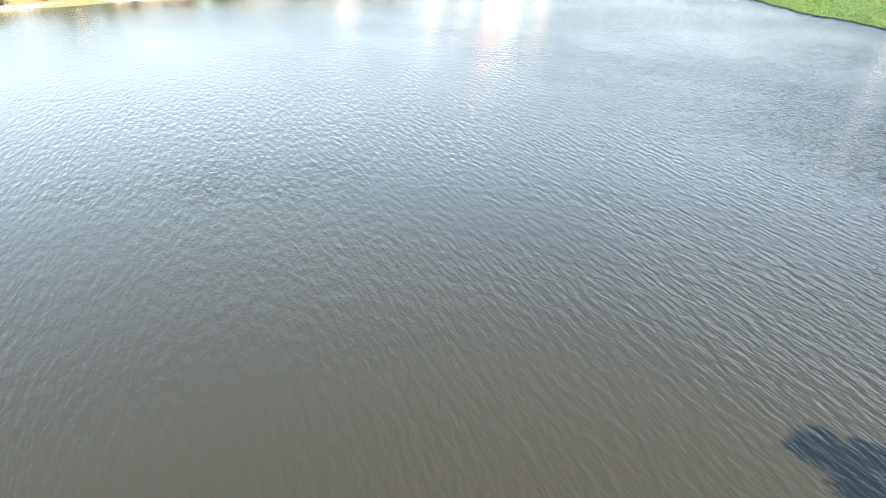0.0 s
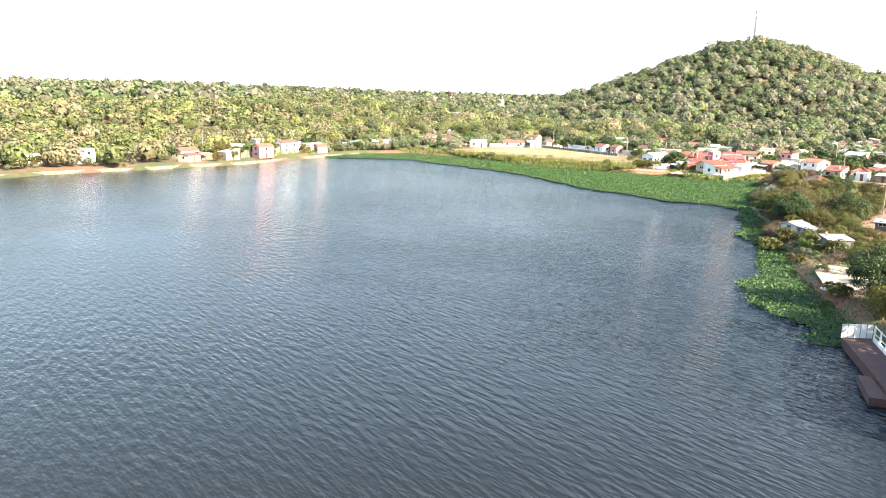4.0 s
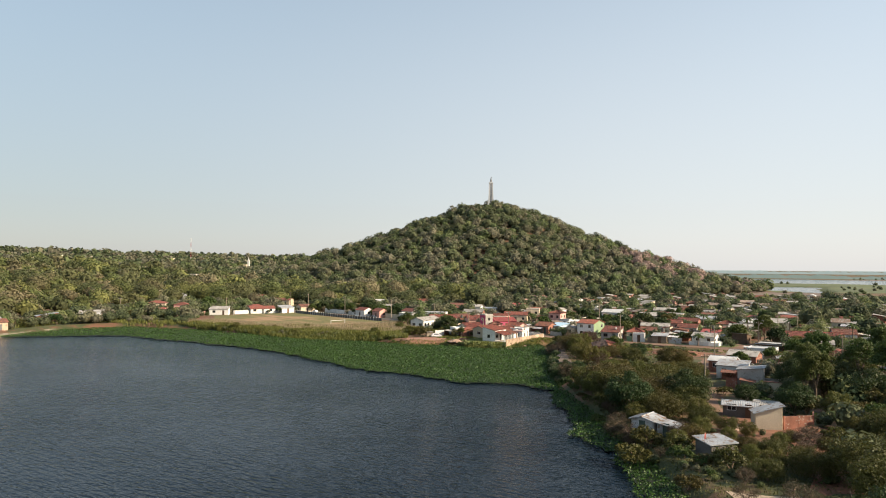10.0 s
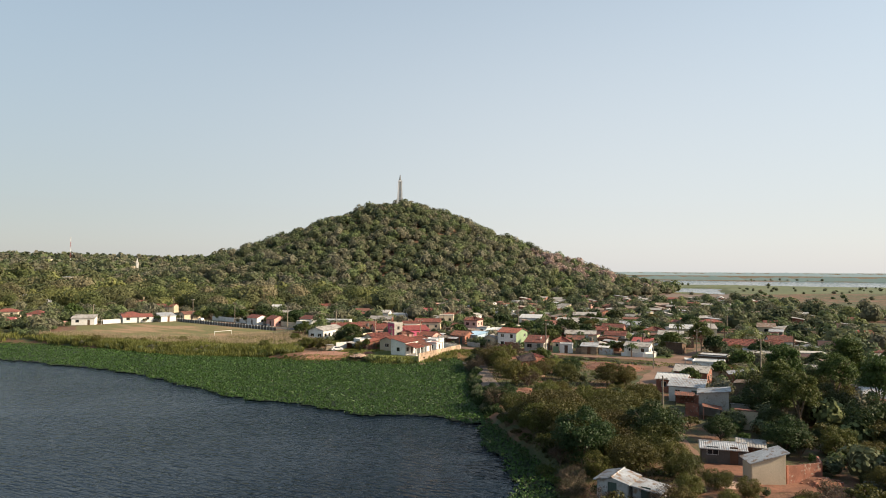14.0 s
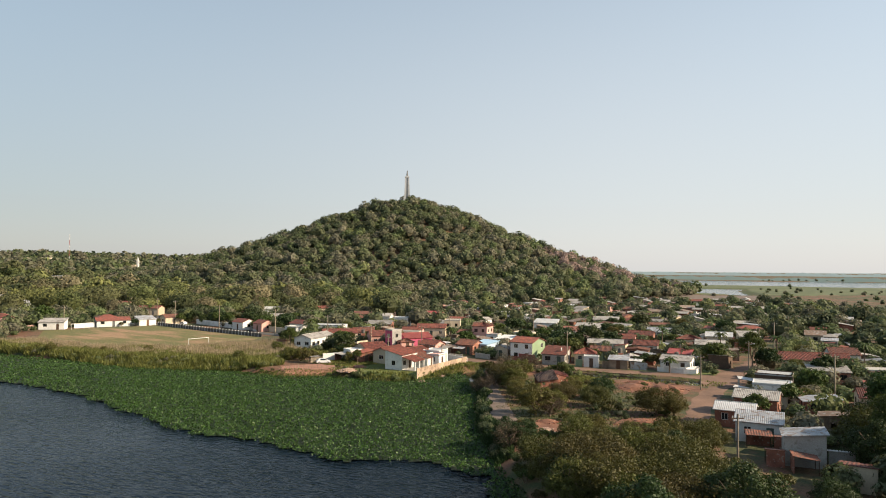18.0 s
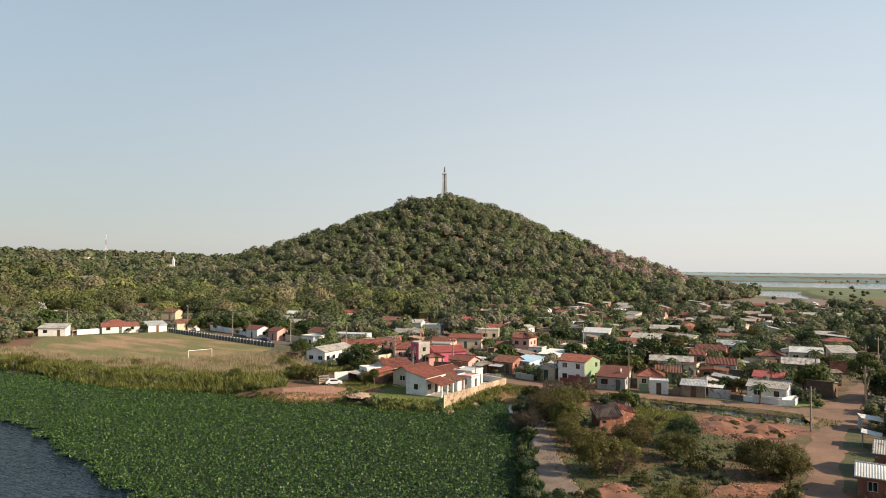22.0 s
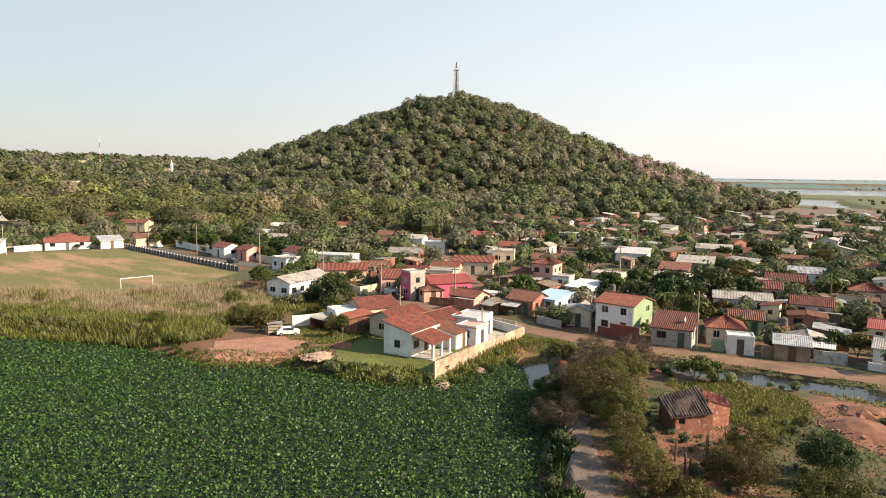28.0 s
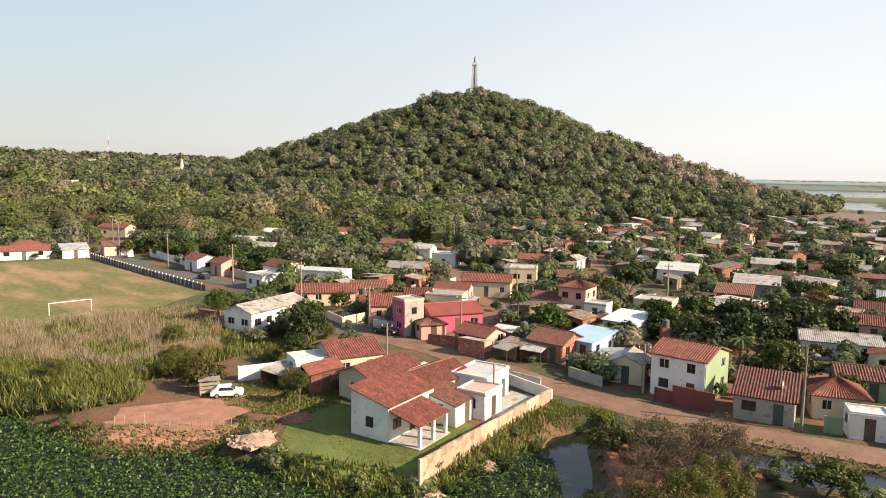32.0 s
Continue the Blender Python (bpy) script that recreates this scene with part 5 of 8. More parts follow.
thicket([(11.5, -18), (12.5, -50), (24, -52), (32, -24), (29, -18), (14, -18)], 26, ("umbrella", "umbrella", "yellow", "round", "yellow", "bare"), 0.6, 1.1, 3.9)
thicket([(19, -9), (36, -12), (36, 0), (25, 1)], 5, ("bush", "bare", "shrub", "yellow", "bush"), 0.5, 0.9, 3.0)
thicket([(19, 2), (38, 2), (36, 20), (20, 24)], 6, ("bush", "shrub", "bush"), 0.4, 0.8, 3.0)
thicket([(41, -64), (62, -66), (66, -38), (46, -33)], 22, ("bush", "round", "yellow", "umbrella"), 0.6, 1.05, 3.2)
thicket([(10, -20), (12, -20), (14.5, -62), (11.5, -60)], 15, ("shrub", "bush", "bare"), 0.6, 1.0, 2.0)
thicket([(14, -64), (18, -66), (18, -100), (15.5, -104)], 7, ("bush", "shrub", "shrub"), 0.5, 0.9, 2.4)
thicket([(33, -62), (48, -64), (48, -100), (33, -108), (31, -88)], 13, ("umbrella", "bush", "yellow", "bare"), 0.5, 0.85, 3.4)
thicket([(40, -20), (60, -60), (80, -60), (96, -20), (80, 0), (64, -2), (52, -8)], 48, ("round", "umbrella", "tall", "round", "bush"), 0.7, 1.3, 3.2)
thicket([(40, -16), (33, -34), (42, -42), (52, -40), (50, -22)], 12, ("round", "bush", "shrub", "tall"), 0.6, 1.0, 2.8)
thicket([(31, -10), (35, -10), (37, 2), (43, 14), (40, 16), (34, 4)], 7, ("bush", "shrub", "bush"), 0.4, 0.75, 2.2)
thicket([(3, 46.5), (8.5, 54), (11, 58), (9, 59), (4, 52), (-6, 46.8)], 9, ("shrub", "shrub"), 0.3, 0.55, 1.2)
thicket([(-18, 53), (-9, 48), (-3, 47), (-10, 52), (-19, 56)], 7, ("shrub", "shrub"), 0.3, 0.5, 1.4)
thicket([(-37, 58), (-30, 55), (-30, 58), (-33, 60)], 4, ("shrub", "shrub"), 0.3, 0.55, 1.2)
thicket([(-60, 68), (-34, 61), (-28, 72), (-24, 84), (-34, 92), (-36, 70)], 22, ("shrub", "shrub", "yellow"), 0.4, 0.8, 2.2)
thicket([(-110, 96), (-64, 70), (-60, 80), (-98, 97)], 26, ("yellow", "shrub", "yellow"), 0.25, 0.5, 1.6)
thicket([(26, 41), (42, 36), (50, 30), (46, 24), (36, 32)], 7, ("shrub", "bush"), 0.4, 0.7, 2.4)
thicket([(-92, 186), (-62, 161), (-42, 143), (-36, 149), (-56, 169), (-84, 194)], 34, ("broad", "grove", "dusty", "broad"), 0.6, 1.05, 3.2)
thicket([(-176, 10), (-169, 45), (-166, 70), (-160, 97), (-166, 102), (-176, 72), (-182, 46), (-187, 12)], 24, ("shrub", "yellow", "broad", "grove", "yellow"), 0.5, 0.95, 2.6)
thicket([(-34, 100), (-40, 118), (-30, 122), (-22, 108)], 10, ("broad", "grove", "dusty", "shrub"), 0.5, 0.8, 2.6)
# fill the village blocks
_r = random.Random(5)
TAKEN = []
WASTE = [(9, -15), (36, -14), (41, 2), (51, 18), (60, 34), (56, 40), (40, 51), (28, 58), (14, 61)]

# ---- houses ----
def pierced_wall(s, a, b, h0, h1, holes, t=0.16):
    """A wall from a to b (local x, y), h0 to h1 high at its ends, with openings (from, to, sill, head) in metres."""
    ax, ay = a
    bx, by = b
    L = math.hypot(bx - ax, by - ay)
    dx, dy = (bx - ax) / L, (by - ay) / L
    nx, ny = dy * t / 2, -dx * t / 2
    top = lambda u: h0 + (h1 - h0) * u / L

    def piece(u0, u1, z0, z1a, z1b):
        if u1 - u0 < 0.01 or min(z1a, z1b) - z0 < 0.01:
            return
        k = len(s.v)
        for u, zt in ((u0, z1a), (u1, z1b)):
            for sg in (1, -1):
                s.v.append((ax + dx * u + nx * sg, ay + dy * u + ny * sg, z0))
                s.v.append((ax + dx * u + nx * sg, ay + dy * u + ny * sg, zt))
        s.f.extend(tuple(k + i for i in q) for q in ((0, 4, 5, 1), (2, 3, 7, 6), (1, 5, 7, 3), (0, 2, 6, 4), (0, 1, 3, 2), (4, 6, 7, 5)))

    u = 0.0
    for f, to, sill, head in sorted(holes):
        piece(u, f, -0.1, top(u), top(f))
        piece(f, to, -0.1, sill, sill)
        piece(f, to, head, top(f), top(to))
        u = to
    piece(u, L, -0.1, top(u), top(L))


def house(label, x, y, rz, w, d, h, roof="gx", rmat=None, wmat=None, rise=1.0, over=0.35, doors=1, near=True, category="house", front=None, fine=0.28, z=1.5, side_mat=None, name="house", sides="SEW", windows=True):
    """A house w wide and d deep with walls h high. Roofs: gx, gy (ridge along x or y), hip, shed+x, shed-x, shed+y, shed-y (which side is high), flat."""
    rmat, wmat = rmat or M_TILE, wmat or M_WHITE
    ob = thing(name, label, category, x, y, z, rz, group="village houses")
    rnd = random.Random(int(abs(x * 31 + y * 17)))
    hw, hd = w / 2, d / 2
    corners = {"S": ((-hw, -hd), (hw, -hd)), "E": ((hw, -hd), (hw, hd)), "N": ((hw, hd), (-hw, hd)), "W": ((-hw, hd), (-hw, -hd))}
    lift = {"shed+x": lambda px, py: rise * (px / w + 0.5), "shed-x": lambda px, py: rise * (0.5 - px / w), "shed+y": lambda px, py: rise * (py / d + 0.5), "shed-y": lambda px, py: rise * (0.5 - py / d)}.get(roof, lambda px, py: 0.0)
    for side, (a, b) in corners.items():
        L = math.hypot(b[0] - a[0], b[1] - a[1])
        holes, kinds = [], []
        storeys = 2 if h > 4.2 else 1
        if side in sides and windows:
            n = max(1, int(L / (2.3 if near else 3.6)))
            for i in range(n):
                c = L * (i + 0.5) / n
                is_door = side == "S" and i == n // 2 and doors
                if is_door and L > 1.6:
                    holes.append((c - 0.45, c + 0.45, 0.0, 2.05))
                    kinds.append("door")
                elif L > 1.8 and (side != "E" or rnd.random() < 0.75):
                    hw2 = rnd.choice((0.45, 0.55, 0.65))
                    holes.append((c - hw2, c + hw2, 1.0, 2.0))
                    kinds.append("window")
        s = Shape()
        upper = []
        if storeys == 2 and side in sides:
            upper = [(f, t, 3.1, 4.1) for f, t, *_ in holes]
        h0, h1 = h + lift(*a), h + lift(*b)
        if upper:
            low = Shape()
            pierced_wall(s, a, b, 2.6, 2.6, holes)
            hi = Shape()
            pierced_wall(hi, a, b, h0 - 2.6, h1 - 2.6, [(f, t, 0.5, 1.5) for f, t, *_ in upper])
            k = len(s.v)
            s.v += [(p[0], p[1], p[2] + 2.6 + (0.1 if p[2] < 0 else 0)) for p in hi.v]
            s.f += [tuple(k + i for i in q) for q in hi.f]
        else:
            pierced_wall(s, a, b, h0, h1, holes)
        if (roof == "gx" and side in "EW") or (roof == "gy" and side in "NS"):
            mx, my = (a[0] + b[0]) / 2, (a[1] + b[1]) / 2
            ux, uy = (b[0] - a[0]) / L, (b[1] - a[1]) / L
            nx, ny = uy * 0.08, -ux * 0.08
            for sg in (1, -1):
                tri = [(a[0] + nx * sg, a[1] + ny * sg, h), (b[0] + nx * sg, b[1] + ny * sg, h), (mx + nx * sg, my + ny * sg, h + rise)]
                s.poly(*(tri if sg > 0 else tri[::-1]))
        wall = part("wall", s, side_mat.get(side, wmat) if side_mat else wmat, ob)
        ux, uy = (b[0] - a[0]) / L, (b[1] - a[1]) / L
        ang = math.atan2(uy, ux)
        for (f, t, sill, head), kind in list(zip(holes, kinds)) + [(u, "window") for u in upper]:
            c = (f + t) / 2
            cx, cy = a[0] + ux * c, a[1] + uy * c
            if kind == "door":
                part("door", Shape().box(cx, cy, 1.02, t - f - 0.02, 0.06, 2.03, ang), rnd.choice(M_DOORS), ob)
            else:
                win = part("window", Shape().box(cx, cy, (sill + head) / 2, t - f - 0.02, 0.03, head - sill - 0.02, ang), M_GLASS, ob)
                if near:
                    fr = Shape()
                    for u, zc, su, sz in ((f + 0.03, (sill + head) / 2, 0.06, head - sill - 0.01), (t - 0.03, (sill + head) / 2, 0.06, head - sill - 0.01), (c, (sill + head) / 2, 0.05, head - sill - 0.01)):
                        fr.box(a[0] + ux * u, a[1] + uy * u, zc, su, 0.07, sz, ang)
                    for zc in (sill + 0.03, head - 0.03):
                        fr.box(cx, cy, zc, t - f - 0.14, 0.066, 0.05, ang)
                    part("frame", fr, M_WHITE if rnd.random() < 0.5 else M_DARKWOOD, win)
    # roof
    ow, od = hw + over, hd + over
    rib, amp = (fine, 0.045) if rmat in (M_TILE, M_TILEOLD) else (0.24, 0.02)
    rows = 8 if near else 1
    jit = 0.018 if near and rmat in (M_TILE, M_TILEOLD) else 0.0

    def plane(nm, a, b, c, dd):
        s = Shape()
        if near:
            s.ribs(a, b, c, dd, rib, amp, rows, 0.08, jit)
        else:
            s.slab_between([Vector(p) for p in (a, b, c, dd)], Vector((0, 0, -0.09)))
        part(nm, s, rmat, ob)

    drop = over * rise / (hd if roof == "gx" else hw)
    if roof == "gx":
        zr, ze = h + rise + 0.06, h - drop + 0.06
        plane("roof", (-ow, -od, ze), (ow, -od, ze), (ow, 0, zr), (-ow, 0, zr))
        plane("roof", (ow, od, ze), (-ow, od, ze), (-ow, 0, zr), (ow, 0, zr))
        if near:
            part("ridge", Shape().tube((-ow, 0, zr), (ow, 0, zr), 0.09, 0.09, 6), rmat, ob)
    elif roof == "gy":
        zr, ze = h + rise + 0.06, h - drop + 0.06
        plane("roof", (ow, -od, ze), (ow, od, ze), (0, od, zr), (0, -od, zr))
        plane("roof", (-ow, od, ze), (-ow, -od, ze), (0, -od, zr), (0, od, zr))
        if near:
            part("ridge", Shape().tube((0, -od, zr), (0, od, zr), 0.09, 0.09, 6), rmat, ob)
    elif roof == "hip":
        k = min(ow, od)
        zr, ze = h + rise + 0.05, h - 0.08
        e = max(0.05, ow - k) if ow >= od else 0.05
        g = max(0.05, od - k) if od > ow else 0.05
        r0, r1 = ((-e, 0, zr), (e, 0, zr)) if ow >= od else ((0, -g, zr), (0, g, zr))
        if ow >= od:
            plane("roof", (-ow, -od, ze), (ow, -od, ze), r1, r0)
            plane("roof", (ow, od, ze), (-ow, od, ze), r0, r1)
            plane("roof", (ow, -od, ze), (ow, od, ze), r1, r1)
            plane("roof", (-ow, od, ze), (-ow, -od, ze), r0, r0)
        else:
            plane("roof", (ow, -od, ze), (ow, od, ze), r1, r0)
            plane("roof", (-ow, od, ze), (-ow, -od, ze), r0, r1)
            plane("roof", (-ow, -od, ze), (ow, -od, ze), r0, r0)
            plane("roof", (ow, od, ze), (-ow, od, ze), r1, r1)
    elif roof.startswith("shed"):
        zz = lambda px, py: h + 0.07 + lift(px, py)
        pts = [(-ow, -od), (ow, -od), (ow, od), (-ow, od)]
        k = {"shed+y": 0, "shed-x": 1, "shed-y": 2, "shed+x": 3}[roof]
        q = [(*p, zz(*p)) for p in pts[k:] + pts[:k]]
        plane("roof", *q)
    else:
        part("roof", Shape().box(0, 0, h + 0.09, 2 * hw + 0.24, 2 * hd + 0.24, 0.2), rmat, ob)
        if near:
            par = Shape()
            for px, py, sx, sy in ((0, -hd, w + 0.2, 0.12), (0, hd, w + 0.2, 0.12), (-hw, 0, 0.12, d - 0.08), (hw, 0, 0.12, d - 0.08)):
                par.box(px, py, h + 0.27, sx, sy, 0.16)
            part("parapet", par, wmat, ob)
    TAKEN.append((x, y, max(w, d) * 0.62))
    return ob


# the white garden house and the buildings behind it
house("white plastered garden house with a weathered red tile roof", -2.4, 58.9, 60, 7.0, 4.1, 3.3, "shed+y", M_TILE, M_WHITE, 0.95, 0.3, sides="SW")
house("low wing with a red tile roof behind the garden house", 0.5, 66.8, 54, 7.0, 5.0, 2.7, "gx", M_TILE, M_CREAM, 1.0)
house("long red-tiled house beside the street", -5.0, 68.6, 56, 7.4, 4.4, 2.8, "gx", M_TILE, M_CREAM, 0.9)
house("cream house with a dark red tile roof", -9.7, 76.3, 30, 6.0, 6.6, 2.7, "gx", M_TILE, M_CREAM, 1.1)
house("small brick store with a red tile roof", -11.3, 69.6, 25, 3.2, 3.4, 2.2, "shed+x", M_TILE, M_BRICK, 0.5)
house("white cube-shaped house with a flat roof", 5.7, 68.0, 62, 5.2, 4.0, 2.75, "flat", M_WHITETIN, M_WHITE)
house("low kitchen with a sagging old tile roof", 2.7, 61.6, 60, 4.0, 3.8, 2.1, "shed+y", M_TILEOLD, M_WHITE, 0.8, 0.2)
house("white store under a flat pinkish slab", 5.6, 63.2, 60, 3.4, 3.0, 2.4, "flat", M_PINK, M_WHITE)
house("open white car shelter with a flat roof", -13.4, 73.6, 30, 4.6, 3.6, 2.3, "flat", M_WHITETIN, M_WHITE, doors=0)
# street front north of the garden house
house("long white hall with a grey sheet roof", -26.3, 99.8, 64, 12.0, 5.2, 3.0, "gx", M_FIBRE, M_WHITE, 0.9)
house("pink house with a red tile roof on the street", -9.0, 106, 12, 5.0, 7.0, 2.8, "gx", M_TILE, M_PINK, 1.2)
house("grey and magenta two-storey tower house with a flat roof", -4.4, 96.0, 38, 3.2, 3.0, 5.0, "flat", M_CONC, M_CONC, side_mat={"E": M_WHITE, "W": M_MAGENTA})
house("magenta house with a long dark red roof", 1.6, 100.2, 24, 8.0, 5.6, 2.8, "gx", M_REDTIN, M_MAGENTA, 1.1)
house("pink brick annex with an old tile roof", -1.0, 94.0, 20, 3.6, 2.8, 2.2, "hip", M_TILEOLD, M_PINK, 0.7)
house("low pink house with a terracotta roof", 6.0, 89.4, -38, 5.0, 4.6, 2.1, "gx", M_TILE, M_PINK, 0.9)
house("brown-roofed brick house beside the dirt road", 15.6, 85.0, -38, 5.0, 5.2, 2.5, "gx", M_TILEOLD, M_BRICK, 1.1)
house("pale house with a light blue sheet roof", 20.0, 86.7, -39, 4.6, 6.4, 2.5, "shed+y", M_BLUETIN, M_BLUEWALL, 0.5)
house("white-roofed house behind the blue roof", 27.8, 98.2, -38, 5.0, 6.0, 2.5, "shed+y", M_WHITETIN, M_WHITE, 0.6)
house("two-storey pink house with a small red roof", 22.5, 112.5, -30, 4.6, 5.0, 5.0, "hip", M_TILE, M_PINK, 0.9)
house("low brown-roofed wing of the pink house", 18.0, 113.6, -30, 4.8, 4.4, 2.8, "gx", M_TILEOLD, M_PINK, 0.8)
house("white porch block with a flat roof", 25.4, 109.4, -30, 3.6, 3.0, 2.5, "flat", M_CONC, M_WHITE)
# the row along the dirt road
house("two-storey house, white front, lime green gable, red tile roof", 28.5, 71.7, -39, 5.8, 6.6, 4.6, "gx", M_TILE, M_WHITE, 1.0, side_mat={"E": M_GREEN, "W": M_MAROON})
house("small cream gabled house with a grey roof", 23.0, 76.0, -25, 3.6, 4.0, 2.5, "gy", M_FIBRE, M_CREAM, 0.8)
house("grey house with a ribbed red tile roof on the road", 33.9, 64.9, -27, 5.2, 5.0, 2.5, "shed+y", M_TILE, M_CONC, 1.3)
house("cream house with a red hipped tile roof", 41.3, 66.2, -16, 4.8, 5.0, 2.5, "hip", M_TILE, M_CREAM, 1.2)
house("small white flat-roofed shop on the road", 41.0, 60.0, -18, 3.2, 2.6, 2.2, "flat", M_WHITETIN, M_WHITE)
house("house with brown ribbed tiles and a green wall", 46.8, 72.4, -18, 4.6, 4.6, 2.4, "gx", M_TILEOLD, M_GREEN, 0.9)
house("long white shed with a grey sheet roof", 53.0, 88.6, -20, 9.0, 5.0, 2.5, "gx", M_FIBRE, M_WHITE, 0.8)
house("patched shack of zinc sheets and boards", 46.6, 57.4, -24, 4.0, 3.4, 2.1, "shed+y", M_TIN, M_WOOD, 0.5)
house("patched shack with a grey sheet roof", 50.2, 60.6, -24, 4.0, 3.4, 2.2, "gy", M_FIBRE, M_BRICK, 0.5)
house("brick shack with a zinc lean-to roof", 55.0, 63.6, -30, 4.0, 3.6, 2.3, "shed-x", M_TIN, M_BRICK, 0.5)
house("pale green house with a grey roof and a white wall", 58.6, 53.6, -35, 6.2, 4.6, 2.6, "gx", M_FIBRE, M_WHITE, 0.8)
house("red-roofed house behind the shacks", 64.6, 66.0, -34, 5.0, 5.0, 2.5, "gx", M_REDTIN, M_CREAM, 0.8)
house("brick shed with a weathered tile roof", 57.0, 74.2, -25, 5.0, 3.6, 2.4, "gy", M_TILEOLD, M_BRICK, 0.3)
# houses by the east road
house("tall grey rendered shed with a flaking zinc roof", 43.8, -18.6, -26, 4.2, 3.8, 3.4, "shed+x", M_TIN, M_CONC, 0.5, windows=False)
house("white house with a blue-grey zinc roof", 44.6, -7.2, -30, 5.4, 4.6, 2.6, "shed+y", M_TIN, M_WHITE, 0.6)
house("brick house with a pale zinc roof", 45.6, 1.2, -32, 5.0, 4.6, 2.5, "gx", M_WHITETIN, M_BRICK, 0.7)
house("brick house with a curved grey roof", 52.8, 8.6, -35, 6.0, 5.4, 2.8, "gx", M_FIBRE, M_BRICK, 0.9)
house("white flat-roofed corner house", 61.0, 19.0, -30, 6.0, 5.0, 2.9, "flat", M_WHITETIN, M_WHITE)
house("dark workshop with a white roof", 67.0, 29.0, -35, 6.0, 5.0, 3.0, "flat", M_WHITETIN, M_DARKWOOD)
house("shack roofed with loose zinc sheets", 62.5, 8.0, -20, 5.0, 4.4, 2.2, "shed+x", M_TIN, M_BRICK, 0.5)
house("red-roofed house behind the dump", 73.0, 9.0, -25, 6.0, 5.0, 2.6, "gx", M_TILE, M_CREAM, 1.0)
house("long row house with a dark red tile roof", 88.0, 53.0, -18, 16.0, 6.0, 2.7, "gx", M_TILE, M_CREAM, 1.3)
house("white gabled house beside the row", 101, 60.5, -18, 6.0, 6.0, 3.0, "gx", M_TILEOLD, M_WHITE, 1.2)
house("house with a weathered sheet roof", 82.5, 37.0, -24, 7.0, 5.0, 2.5, "shed+y", M_FIBRE, M_BRICK, 0.6)
house("small white house with a pale roof", 72.5, -16.0, -20, 4.4, 4.0, 2.6, "gx", M_WHITETIN, M_WHITE, 0.7)
house("brick house with a rusty sheet roof", 75.5, -28.5, -15, 6.0, 4.4, 2.4, "shed+y", M_TILEOLD, M_PINK, 0.6)
house("wide low shed with a grey roof", 66.0, -38.0, -8, 11.0, 5.0, 2.2, "shed+y", M_FIBRE, M_DARKWOOD, 0.4)
house("pale zinc-roofed hut beside the red yard", 32.2, -44.6, -22, 4.6, 2.8, 1.8, "gx", M_TIN, M_PANEL, 0.4)
house("makeshift hut walled with torn boards", 32.9, -52.4, -8, 3.4, 2.4, 2.3, "shed+x", M_TIN, M_CREAM, windows=False)
house("white zinc-walled lakeside cabin", 15.4, -57.0, -38, 2.9, 3.2, 2.2, "gy", M_TIN, M_WHITETIN, 0.35)
house("lean-to of white zinc sheets beside the cabin", 17.9, -58.9, -38, 2.4, 2.6, 1.7, "shed-x", M_TIN, M_TIN, 0.3)
house("open shelter under bare zinc sheets", 20.8, -67.6, 22, 3.4, 2.6, 1.8, "shed+y", M_TIN, M_PANEL, 0.3, windows=False)
house("low red-roofed house behind the thorn trees", 44.0, -95.0, -20, 7.0, 5.0, 2.6, "gx", M_TILE, M_CREAM, 1.0)
